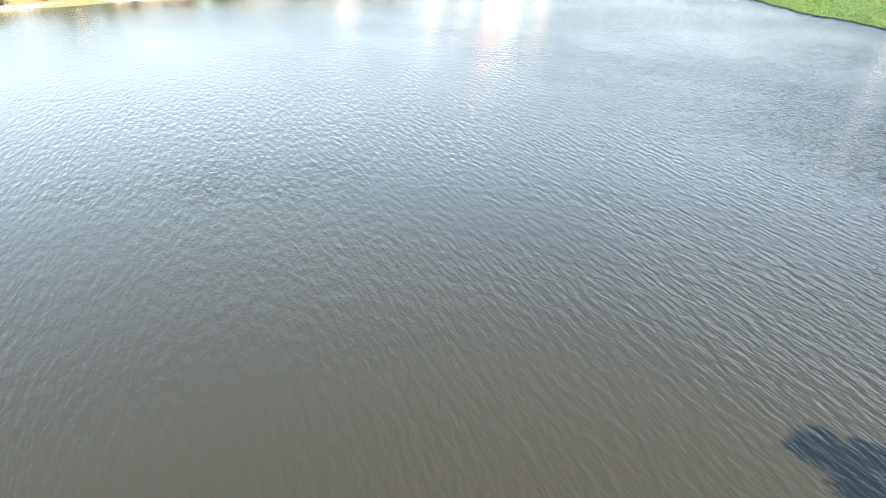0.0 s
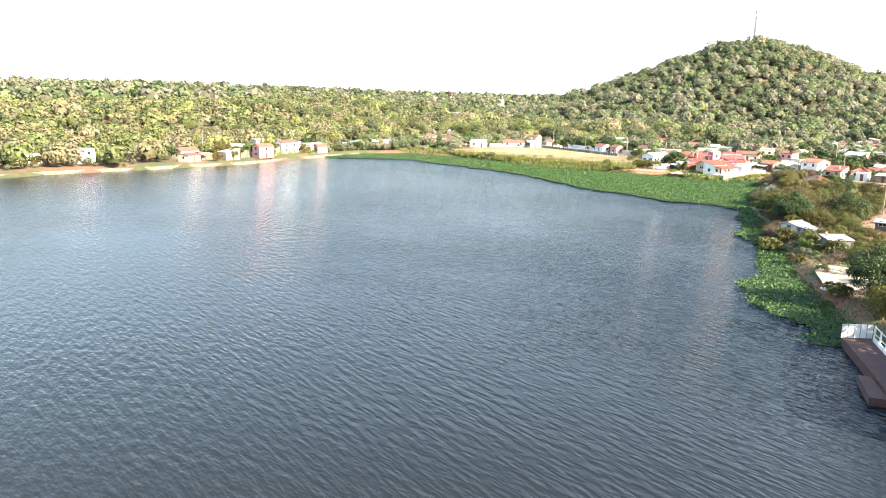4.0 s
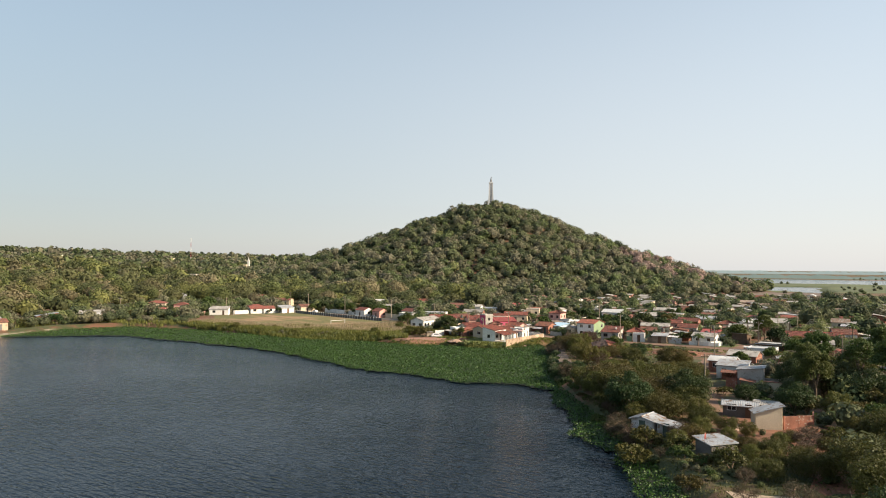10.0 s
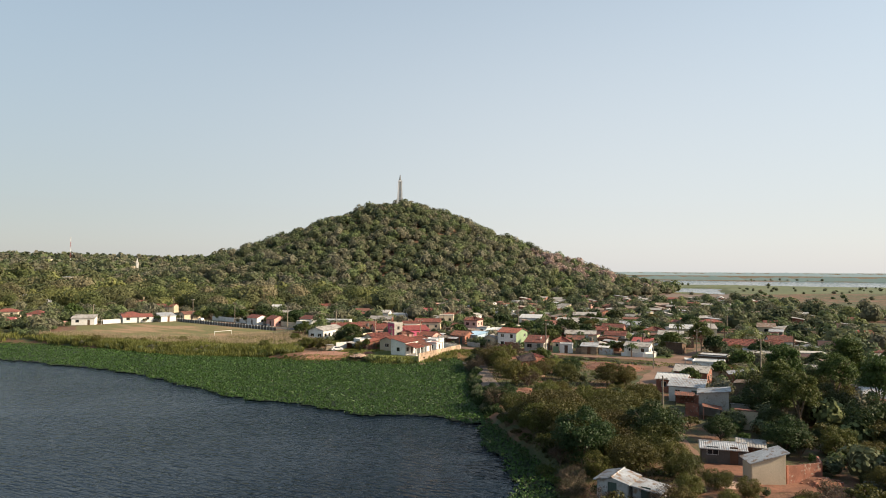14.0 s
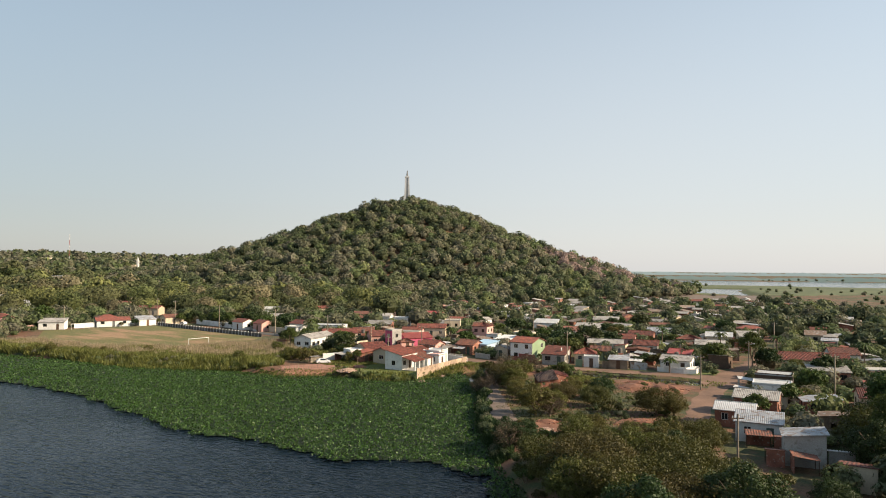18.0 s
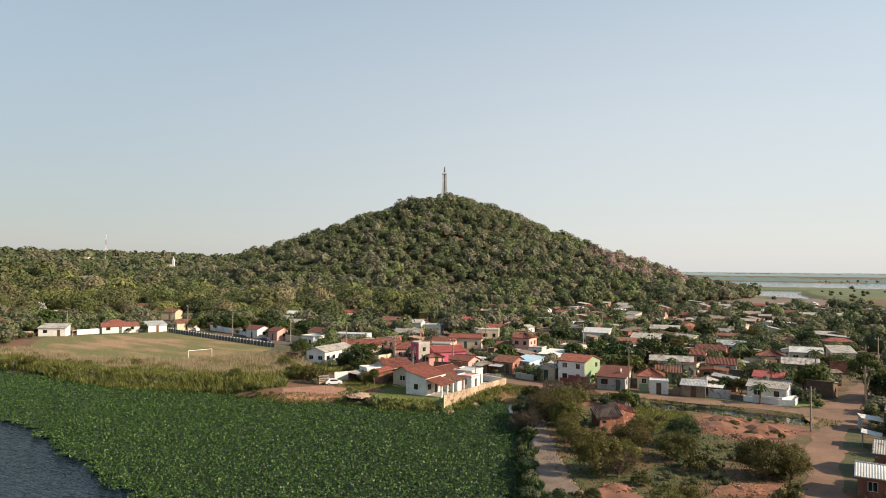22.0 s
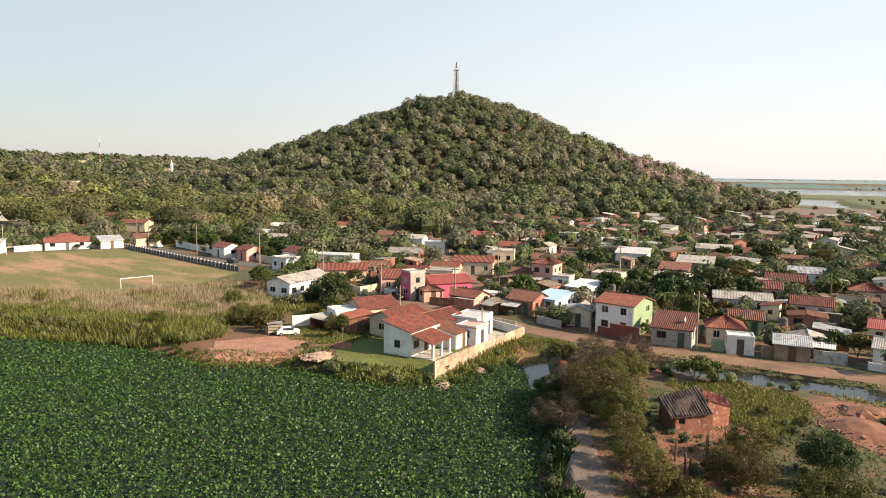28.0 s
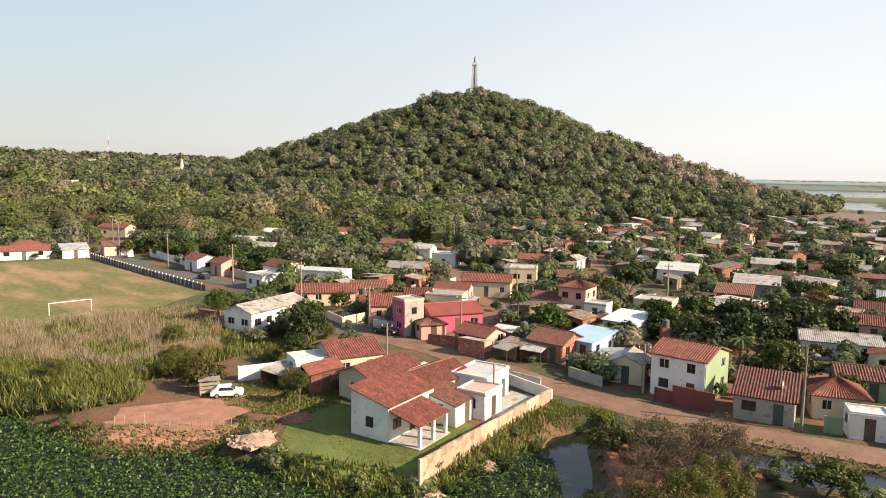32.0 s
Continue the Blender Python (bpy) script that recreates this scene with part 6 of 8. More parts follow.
# round the playing field
for lab, x, y, rz, w, d, h, rf, rm, wm in [
        ("white stand with a grey roof beside the field", -122.8, 154.0, 8, 8, 4, 2.6, "shed+y", M_FIBRE, M_WHITE), ("whitewashed house with broad red roofs behind the field", -108, 167, 30, 11, 6.5, 2.3, "gx", M_TILE, M_WHITE),
        ("white house with a long sheet roof behind the field", -97.5, 171, 38, 6, 5, 2.3, "shed+y", M_TIN, M_WHITE), ("house with a brown roof at the field corner", -90.0, 178.0, 40, 7, 5, 2.7, "gx", M_TILEOLD, M_CREAM),
        ("white house with a red porch roof on the paved road", -57.6, 154.0, -42, 6, 5, 2.8, "gx", M_TILE, M_WHITE), ("orange brick house on the paved road", -49.6, 148.0, -42, 4.6, 5, 2.8, "gx", M_TILE, M_PINK),
        ("white house with a red gable near the hall", -35.5, 143.0, -38, 6, 6, 3.2, "gx", M_TILE, M_WHITE), ("long white walled house with a flat roof", -25.5, 137.5, -12, 10, 5, 3.0, "flat", M_WHITETIN, M_WHITE),
        ("white house with a green awning", -36.0, 131.5, -38, 5, 5, 2.8, "flat", M_CONC, M_WHITE), ("low house with broad red tile roofs", -21.0, 118.0, 10, 10, 6, 2.4, "gx", M_TILE, M_CREAM),
        ("red-tiled house on the back street", -14.0, 122.0, 14, 6, 5, 2.5, "gx", M_TILEOLD, M_BRICK), ("brick house with a tan roof", -9.0, 147.5, -10, 8, 6, 2.8, "gx", M_FIBRE, M_BRICK),
        ("cream house with a terrace roof on the lane", 0.6, 112.6, -14, 6, 5, 3.0, "flat", M_CONC, M_CREAM), ("pinkish house with a red tile roof on the lane", 1.6, 120.6, -12, 6, 5, 2.8, "gx", M_TILE, M_PINK), ("pale house with a low red roof behind the magenta house", -4.4, 113.6, 10, 4.4, 5, 2.7, "gx", M_TILE, M_CREAM),
        ("white cube house on the hill street", -1.5, 169.5, -14, 6, 5, 3.2, "flat", M_WHITETIN, M_WHITE), ("cream house with two red tile roofs", 8.0, 130.0, -8, 9, 6, 3.0, "gx", M_TILE, M_CREAM),
        ("two-storey cream block with a flat roof", 15.0, 132.5, -8, 5, 5, 5.0, "flat", M_CONC, M_CREAM), ("red-roofed house in the middle of the village", 21.0, 168.0, -20, 8, 6, 2.6, "gx", M_TILE, M_PINK),
        ("white house with a flat roof", 47.0, 191.0, -20, 8, 6, 3.0, "flat", M_WHITETIN, M_WHITE), ("house with a pale sheet roof", 50.6, 152.0, -24, 8, 5, 2.8, "shed+y", M_WHITETIN, M_WHITE),
        ("yellowish house with a sheet roof", 76.0, 163.0, -22, 9, 6, 3.2, "gx", M_FIBRE, M_CREAM), ("house with an orange roof among trees", 84.5, 157.0, -22, 5, 5, 2.8, "gx", M_TILE, M_CREAM),
        ("house with a rusty brown roof", 53.0, 125.0, -26, 6, 5, 2.4, "shed+y", M_TILEOLD, M_WOOD), ("house with a wide grey carport", 61.5, 136.0, -24, 8, 6, 2.6, "shed+y", M_FIBRE, M_CONC),
        ("dark red roofed house", 70.6, 110.0, -28, 7, 6, 2.6, "gx", M_TILE, M_BRICK), ("house with a zinc roof", 80.5, 121.0, -28, 7, 5, 2.6, "gx", M_TIN, M_WHITE), ("small red-roofed cottage among trees", 80.2, 98.0, -26, 6, 5, 2.6, "hip", M_TILE, M_CREAM),
        ("house with a grey roof", 80.0, 84.0, -26, 7, 5, 2.6, "gx", M_FIBRE, M_BRICK), ("house with a pale roof", 92.0, 104.0, -26, 7, 6, 2.8, "gx", M_WHITETIN, M_CREAM), ("pink house with a red roof", 62.5, 100.0, -26, 5, 5, 2.6, "gx", M_TILE, M_PINK),
        ("grey house with a red tile roof", 62.6, 84.0, -26, 6, 5, 2.5, "gx", M_TILE, M_CONC), ("low house with loose roof sheets", 43.6, 109.0, -26, 7, 5, 2.4, "shed+y", M_FIBRE, M_WOOD), ("house with a flat concrete roof", 35.5, 112.5, -28, 6, 5, 2.8, "flat", M_CONC, M_CREAM),
        ("long house with a rusty roof", 27.0, 140.0, -14, 8, 6, 2.6, "gx", M_TILEOLD, M_PINK), ("white hut with a pale roof", 43.5, 209.0, -10, 7, 5, 2.8, "flat", M_WHITETIN, M_CREAM), ("house with a grey gable", -9.0, 185.0, -14, 7, 6, 2.8, "gx", M_FIBRE, M_WHITE),
        ("red-roofed house on the rise", -17.0, 197.0, -8, 8, 6, 2.8, "gx", M_TILEOLD, M_CREAM), ("white building under trees", -60.0, 195.0, -10, 9, 6, 3.0, "gx", M_WHITETIN, M_WHITE), ("grey-roofed house under trees", -52.0, 182.0, -10, 8, 5, 2.8, "gx", M_FIBRE, M_CREAM),
        ("large pale-roofed house with a red annex", -65.0, 241.0, -8, 12, 8, 3.6, "gx", M_WHITETIN, M_CREAM), ("red house at the lake corner", -147.0, 144.0, 10, 7, 6, 2.6, "gx", M_REDTIN, M_PINK), ("two-storey pink house with a red roof", -139.0, 152.0, 10, 6, 5, 4.6, "hip", M_TILE, M_PINK),
        ("red-roofed house on the square", 13.0, 200.0, -10, 7, 6, 2.8, "gx", M_REDTIN, M_CREAM), ("white house with a red roof at the field end", -113.5, 176.0, 36, 7, 5, 2.6, "hip", M_TILE, M_WHITE)]:
    house(lab, x, y, rz, w, d, h, rf, rm, wm, near=y < 135 and x > -60)
# along the west shore
for k, (x, y, rz, w, d, h, rf, rm, wm) in enumerate([(-187, 38, 70, 7, 6, 4.6, "flat", M_CONC, M_CONC), (-197, 48, 75, 8, 5, 2.8, "shed+x", M_TIN, M_BRICK), (-182, 54, 66, 8, 5, 3.0, "gx", M_TILEOLD, M_CREAM), (-200, 74, 60, 9, 7, 4.8, "flat", M_CONC, M_CREAM),
        (-186, 82, 60, 9, 6, 3.0, "gx", M_FIBRE, M_WHITE), (-158, 112, 30, 7, 5, 3.0, "flat", M_WHITETIN, M_WHITE), (-163, 122, 24, 9, 6, 2.8, "gx", M_FIBRE, M_BRICK), (-172, 106, 40, 7, 5, 2.6, "shed+x", M_TIN, M_BRICK), (-156, 164, 12, 8, 6, 4.6, "hip", M_TILE, M_CREAM),
        (-194, 18, 80, 8, 6, 3.2, "gx", M_TILE, M_CREAM), (-200, 0, 78, 7, 6, 2.8, "flat", M_CONC, M_BRICK), (-208, -18, 75, 8, 6, 4.8, "flat", M_WHITETIN, M_WHITE), (-214, -34, 72, 8, 6, 3.0, "gx", M_TIN, M_CREAM), (-222, -58, 76, 8, 6, 2.8, "gx", M_TILEOLD, M_BRICK),
        (-228, -84, 76, 9, 6, 3.2, "gx", M_TILE, M_PINK), (-236, -112, 76, 8, 6, 3.0, "flat", M_WHITETIN, M_WHITE), (-240, 110, 50, 10, 8, 3.4, "gx", M_TILE, M_WHITE), (-262, 150, 46, 12, 8, 4.4, "gx", M_TILEOLD, M_CREAM), (-300, 120, 50, 12, 9, 4.4, "flat", M_WHITETIN, M_WHITE)]):
    house(["waterside house of bare concrete", "brick shack with a zinc roof above the shore", "cream house near the water"][k % 3] if k < 9 else "house on the west shore under trees", x, y, rz, w, d, h, rf, rm, wm, near=False)
for lab, x, y, rz, w, d, h, rf, rm, wm in [("pink two-storey house with a red roof beside the water", -171.5, 37, 70, 6.5, 5, 4.6, "gx", M_TILE, M_PINK), ("white two-storey house above the shore", -178, 62, 66, 8, 6, 4.8, "gx", M_TILEOLD, M_WHITE),
                                        ("long cream house with a pale zinc roof on the shore", -176.5, 79, 62, 9, 5, 2.8, "gx", M_TIN, M_CREAM), ("small orange brick house beside the water", -168.5, 74, 60, 4.6, 4, 2.8, "gx", M_TILEOLD, M_PEACH), ("bare brick house on the shore", -176, 22, 74, 6, 5, 3.0, "shed+x", M_FIBRE, M_PEACH)]:
    house(lab, x, y, rz, w, d, h, rf, rm, wm, near=False, z=float(ground_z(x, y)))
_r = random.Random(88)
for k in range(22):
    (ax, ay), (bx, by) = _r.choice(list(zip(_pts[2:], _pts[3:])))
    q, off = _r.random(), _r.uniform(8, 16)
    l = math.hypot(bx - ax, by - ay)
    x, y = ax + (bx - ax) * q - (by - ay) / l * off, ay + (by - ay) * q + (bx - ax) / l * off
    if any(math.hypot(x - a, y - b) < r + 3.2 for a, b, r in TAKEN):
        continue
    lab, rf, rm, wm = _r.choice([("small waterside shack of boards and zinc", "shed+x", M_TIN, M_WOOD), ("small brick waterside house under zinc", "shed-x", M_TIN, M_BRICK), ("cream waterside hut with old tiles", "gx", M_TILEOLD, M_CREAM), ("unpainted concrete waterside house", "flat", M_CONC, M_CONC), ("whitewashed waterside house with a sheet roof", "gx", M_FIBRE, M_WHITE)])
    house(lab, x, y, _r.uniform(60, 90), _r.uniform(4, 6.5), _r.uniform(3.5, 5), _r.choice((2.2, 2.4, 2.7)), rf, rm, wm, 0.7, near=False, z=float(ground_z(x, y)))
# the rest of the village, block by block, between the streets
_r = random.Random(21)
STREETS = [[(-12, 95), (13, 73), (63, 41)], [(26, -50), (38.5, 0), (68, 47), (140, 150)], [(-12, 95), (-44, 136), (-92, 178), (-125, 250)], [(0, 86), (9, 118), (0, 165), (-6, 260)], [(58, 48), (44, 84), (36, 160), (40, 210)]]
n_more = 0
for k in range(4000):
    x, y = _r.uniform(-60, 230), _r.uniform(-70, 320)
    if n_more >= 115 or x < 66 - (y > 70) * 34 - (y > 105) * 70 or (x < -20 and y < 160) or x > 130 + 0.35 * y:
        continue
    w, d = _r.uniform(4.2, 7.8), _r.uniform(4.0, 6.2)
    if any(math.hypot(x - a, y - b) < r + max(w, d) * 0.6 for a, b, r in TAKEN) or any(seg_distance(x, y, s, False) < 5.5 for s in STREETS):
        continue
    rf, rm, wm = _r.choice([("gx", M_TILE, M_WHITE), ("gy", M_TILEOLD, M_CREAM), ("gx", M_TILEOLD, M_BRICK), ("shed+y", M_RUST, M_BRICK), ("flat", M_WHITETIN, M_WHITE), ("gx", M_FIBRE, M_WHITE), ("shed+y", M_FIBRE, M_CREAM), ("hip", M_TILE, M_PINK), ("gy", M_RUST, M_CREAM), ("shed-x", M_FIBRE, M_PINK), ("flat", M_CONC, M_PINK)])
    words = {M_RUST: "rusty sheet roof", M_CONC: "concrete roof", M_TILE: "red tile roof", M_TILEOLD: "weathered tile roof", M_TIN: "zinc sheet roof", M_WHITETIN: "pale sheet roof", M_FIBRE: "grey sheet roof", M_REDTIN: "red sheet roof"}[rm]
    walls = {M_WHITE: "white", M_CREAM: "cream", M_BRICK: "bare brick", M_PINK: "pink"}[wm]
    house(f"single-storey {walls} house with a {words}", x, y, _r.choice((-32, -26, 62, -20, 48, -60)) + _r.uniform(-12, 12), w, d, _r.uniform(2.4, 2.9), rf, rm, wm, _r.uniform(0.6, 1.2), near=False, z=float(ground_z(x, y)))
    n_more += 1
n_more = 0
for k in range(5000):
    x, y = _r.uniform(40, 260), _r.uniform(140, 350)
    if n_more >= 60 or x > 130 + 0.35 * y or x < 60 - (y > 200) * 60 or any(math.hypot(x - a, y - b) < r + 4.2 for a, b, r in TAKEN) or any(seg_distance(x, y, s, False) < 5.0 for s in STREETS) or math.hypot(x - HILL[0], y - HILL[1]) < 258:
        continue
    lab, rf, rm, wm = _r.choice([("far hut with a grey sheet roof", "shed+y", M_FIBRE, M_BRICK), ("far whitewashed house with a pale roof", "gx", M_WHITETIN, M_WHITE), ("far brick hut with an old tile roof", "gx", M_TILEOLD, M_BRICK), ("far shack with a zinc roof", "shed-x", M_TIN, M_WOOD), ("far cream house with a red tile roof", "gx", M_TILE, M_CREAM)])
    house(lab, x, y, _r.choice((-32, -26, 62)) + _r.uniform(-8, 8), _r.uniform(5, 8), _r.uniform(4, 6), _r.uniform(2.3, 2.8), rf, rm, wm, _r.uniform(0.5, 1.0), near=False, z=float(ground_z(x, y)), sides="S")
    n_more += 1


def shack(x, y, rz, w, d, h, rmat, wmat, label):
    """A one-room shack with a doorway, a sloping sheet roof and a porch post."""
    ob = thing("shack", label, "shack", x, y, float(ground_z(x, y)), rz, "village shacks")
    s = Shape()
    a, b, c, e = (-w / 2, -d / 2), (w / 2, -d / 2), (w / 2, d / 2), (-w / 2, d / 2)
    pierced_wall(s, a, b, h, h, [(w * 0.3, w * 0.3 + 0.85, 0.0, min(1.9, h - 0.1))], 0.12)
    pierced_wall(s, b, c, h, h + 0.45, [(d * 0.4, d * 0.4 + 0.7, 0.9, min(1.7, h - 0.1))], 0.12)
    pierced_wall(s, c, e, h + 0.45, h + 0.45, [], 0.12)
    pierced_wall(s, e, a, h + 0.45, h, [(d * 0.4, d * 0.4 + 0.7, 0.9, min(1.7, h - 0.1))], 0.12)
    part("wall", s, wmat, ob)
    o = 0.3
    k = 0.45 * o / d
    part("roof", Shape().ribs((-w / 2 - o, -d / 2 - o, h - k + 0.06), (w / 2 + o, -d / 2 - o, h - k + 0.06), (w / 2 + o, d / 2 + o, h + 0.51 + k), (-w / 2 - o, d / 2 + o, h + 0.51 + k), 0.35, 0.025, 1, 0.04), rmat, ob)
    part("door", Shape().box(-w / 2 + w * 0.3 + 0.425, -d / 2, 0.92, 0.82, 0.05, 1.84), M_DARKWOOD, ob)


n_more = 0
for k in range(12000):
    x, y = _r.uniform(-22, 150), _r.uniform(-45, 235)
    if n_more >= 130:
        break
    w, d = _r.uniform(2.6, 4.6), _r.uniform(2.4, 3.8)
    if bool(inside(x, y, WASTE)) or (y < 81 and x < 44) or (x < 12 and y < 92) or (x < -4 and y < 112) or x > 110 + 0.25 * y or any(math.hypot(x - a, y - b) < r * 0.85 + max(w, d) * 0.52 for a, b, r in TAKEN) or any(seg_distance(x, y, q, False) < 3.8 for q in STREETS):
        continue
    lab, rm, wm = _r.choice([("small shack under rusty zinc sheets", M_RUST, M_WOOD), ("small brick shack under grey sheets", M_FIBRE, M_BRICK), ("patched shack under zinc sheets", M_TIN, M_PANEL), ("whitewashed shack under a grey sheet roof", M_FIBRE, M_WHITE),
                             ("small shack roofed with old tiles", M_TILEOLD, M_CREAM), ("brick shack under a rusty roof", M_RUST, M_BRICK), ("small house with a clay tile roof", M_TILE, M_CREAM), ("dark board shack under grey sheets", M_FIBRE, M_DARKWOOD)])
    shack(x, y, _r.choice((-28, 62, -118, 152)) + _r.uniform(-16, 16), w, d, _r.uniform(1.9, 2.5), rm, wm, lab)
    TAKEN.append((x, y, max(w, d) * 0.6))
    n_more += 1
n_more = 0
for k in range(9000):
    x, y = _r.uniform(-50, 135), _r.uniform(-60, 168)
    if n_more >= 220 or bool(inside(x, y, WASTE)) or (y < 62 and x < 42) or (x < -22 and y < 112) or (x < -26 and y < 160 and y < 1.0 * -x + 96):
        continue
    if any(math.hypot(x - a, y - b) < r * 0.72 + 1.1 for a, b, r in TAKEN) or any(seg_distance(x, y, s, False) < 4.0 for s in STREETS) or seg_distance(x, y, CREEK, False) < 5 or (-14 < x < 9 and y < 76):
        continue
    sz = _r.uniform(0.4, 1.0)
    tree(_r.choice(("broad", "grove", "dusty", "broad", "dusty", "yellow", "shrub")), x, y, sz)
    TAKEN.append((x, y, 2.2 * sz))
    n_more += 1

# lean-to roofs and sheds against the houses
def lean_to(x, y, rz, w, d, h, rmat, wmat, label):
    ob = thing("lean_to", label, "shed", x, y, float(ground_z(x, y)), rz, "lean-to sheds")
    part("roof", Shape().ribs((-w / 2, -d / 2, h - 0.35), (w / 2, -d / 2, h - 0.35), (w / 2, d / 2, h), (-w / 2, d / 2, h), 0.3, 0.02, 1, 0.04), rmat, ob)
    part("wall", Shape().box(0, d / 2 - 0.15, h / 2 - 0.08, w - 0.3, 0.1, h - 0.02), wmat, ob)
    for sx in (-1, 1):
        part("post", Shape().tube((sx * (w / 2 - 0.15), -d / 2 + 0.15, -0.1), (sx * (w / 2 - 0.15), -d / 2 + 0.15, h - 0.36), 0.06, 0.05, 6), M_DARKWOOD, ob)


for row in [(10.4, 84.6, -38, 3.6, 2.8, 2.2, M_RUST, M_WOOD, "cluttered lean-to of rusty sheets on the dirt road"), (12.6, 82.4, -30, 3.0, 2.4, 2.0, M_TIN, M_PANEL, "cluttered lean-to of zinc sheets on the dirt road"),
            (9.0, 82.8, -44, 2.6, 2.2, 2.0, M_FIBRE, M_WOOD, "open shed under a grey sheet roof"), (13.6, 87.6, -38, 3.4, 2.6, 2.3, M_FIBRE, M_BRICK, "open shed under a grey sheet roof")]:
    lean_to(*row)
n_more, tried = 0, [t for t in TAKEN if t[2] > 2.3]
for k in range(2600):
    a, b, r = _r.choice(tried)
    if n_more >= 75 or not (-30 < a < 112 and -60 < b < 135):
        continue
    t = _r.uniform(0, 6.28)
    x, y = a + math.cos(t) * (r + 1.2), b + math.sin(t) * (r + 1.2)
    if any(math.hypot(x - p, y - q) < u * 0.8 + 1.3 for p, q, u in TAKEN if (p, q) != (a, b)) or any(seg_distance(x, y, s, False) < 3.6 for s in STREETS) or seg_distance(x, y, CREEK, False) < 4.5 or bool(inside(x, y, WASTE)) or (y < 57 and x < 40 and y > 0) or (x < 9 and y < 66):
        continue
    lab, rm, wm = _r.choice([("lean-to of rusty zinc sheets on posts", M_TIN, M_WOOD), ("open shed under a grey sheet roof", M_FIBRE, M_BRICK), ("brick lean-to under old tiles", M_TILEOLD, M_BRICK), ("patched lean-to under a pale sheet roof", M_WHITETIN, M_CONC)])
    lean_to(x, y, _r.choice((-28, 62, -118, 152)) + _r.uniform(-6, 6), _r.uniform(2.2, 4.2), _r.uniform(1.8, 3.0), _r.uniform(1.9, 2.3), rm, wm, lab)
    TAKEN.append((x, y, 1.8))
    n_more += 1


def yard_wood(name, label, x0, x1, y0, y1, step, share, r0, r1, weights, roads=3.0, detail="near"):
    """Trees and bushes wherever houses and streets leave room."""
    x, y = grid_scatter(x0, x1, y0, y1, step)
    rad = RNG.uniform(0, 1, len(x)) ** 1.5 * (r1 - r0) + r0
    ok = RNG.random(len(x)) < share
    for a, b, r in TAKEN:
        ok &= np.hypot(x - a, y - b) > r * 0.72 + rad * 0.5
    for s in STREETS:
        ok &= seg_distance(x, y, s, False) > roads + rad * 0.5
    ok &= ~inside(x, y, [(-126, 150), (-93, 174), (-42, 128), (-30, 108), (-24, 70), (-60, 72), (-116, 102)])
    ok &= ~inside(x, y, WASTE) & ~((x < 46) & (y < 74) & (y > -10)) & (seg_distance(x, y, CREEK, False) > 5) & ~inside(x, y, [(22, -60), (39, -58), (40, -42), (28, -38)]) & ~((x < 12) & (y < 84) & (x > -40))
    ok &= ~inside(x, y, LAKE) & (seg_distance(x, y, LAKE, True) > 3 + rad)
    woodland(name, label, x[ok], y[ok], rad[ok], detail, weights)


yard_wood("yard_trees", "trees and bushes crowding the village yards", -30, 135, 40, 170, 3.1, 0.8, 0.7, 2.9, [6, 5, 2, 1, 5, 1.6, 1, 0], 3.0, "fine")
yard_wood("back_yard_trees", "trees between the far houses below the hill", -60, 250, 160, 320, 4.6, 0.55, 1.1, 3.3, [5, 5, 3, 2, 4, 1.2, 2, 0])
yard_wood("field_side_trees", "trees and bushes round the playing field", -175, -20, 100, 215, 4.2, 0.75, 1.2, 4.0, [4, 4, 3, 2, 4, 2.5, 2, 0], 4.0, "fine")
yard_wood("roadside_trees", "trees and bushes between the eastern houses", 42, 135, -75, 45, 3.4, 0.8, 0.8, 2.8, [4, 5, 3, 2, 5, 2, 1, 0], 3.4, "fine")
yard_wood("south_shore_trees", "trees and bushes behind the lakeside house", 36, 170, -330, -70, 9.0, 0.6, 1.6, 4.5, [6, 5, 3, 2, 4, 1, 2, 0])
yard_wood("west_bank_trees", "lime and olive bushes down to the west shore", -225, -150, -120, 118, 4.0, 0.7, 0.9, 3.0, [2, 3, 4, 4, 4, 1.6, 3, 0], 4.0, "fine")


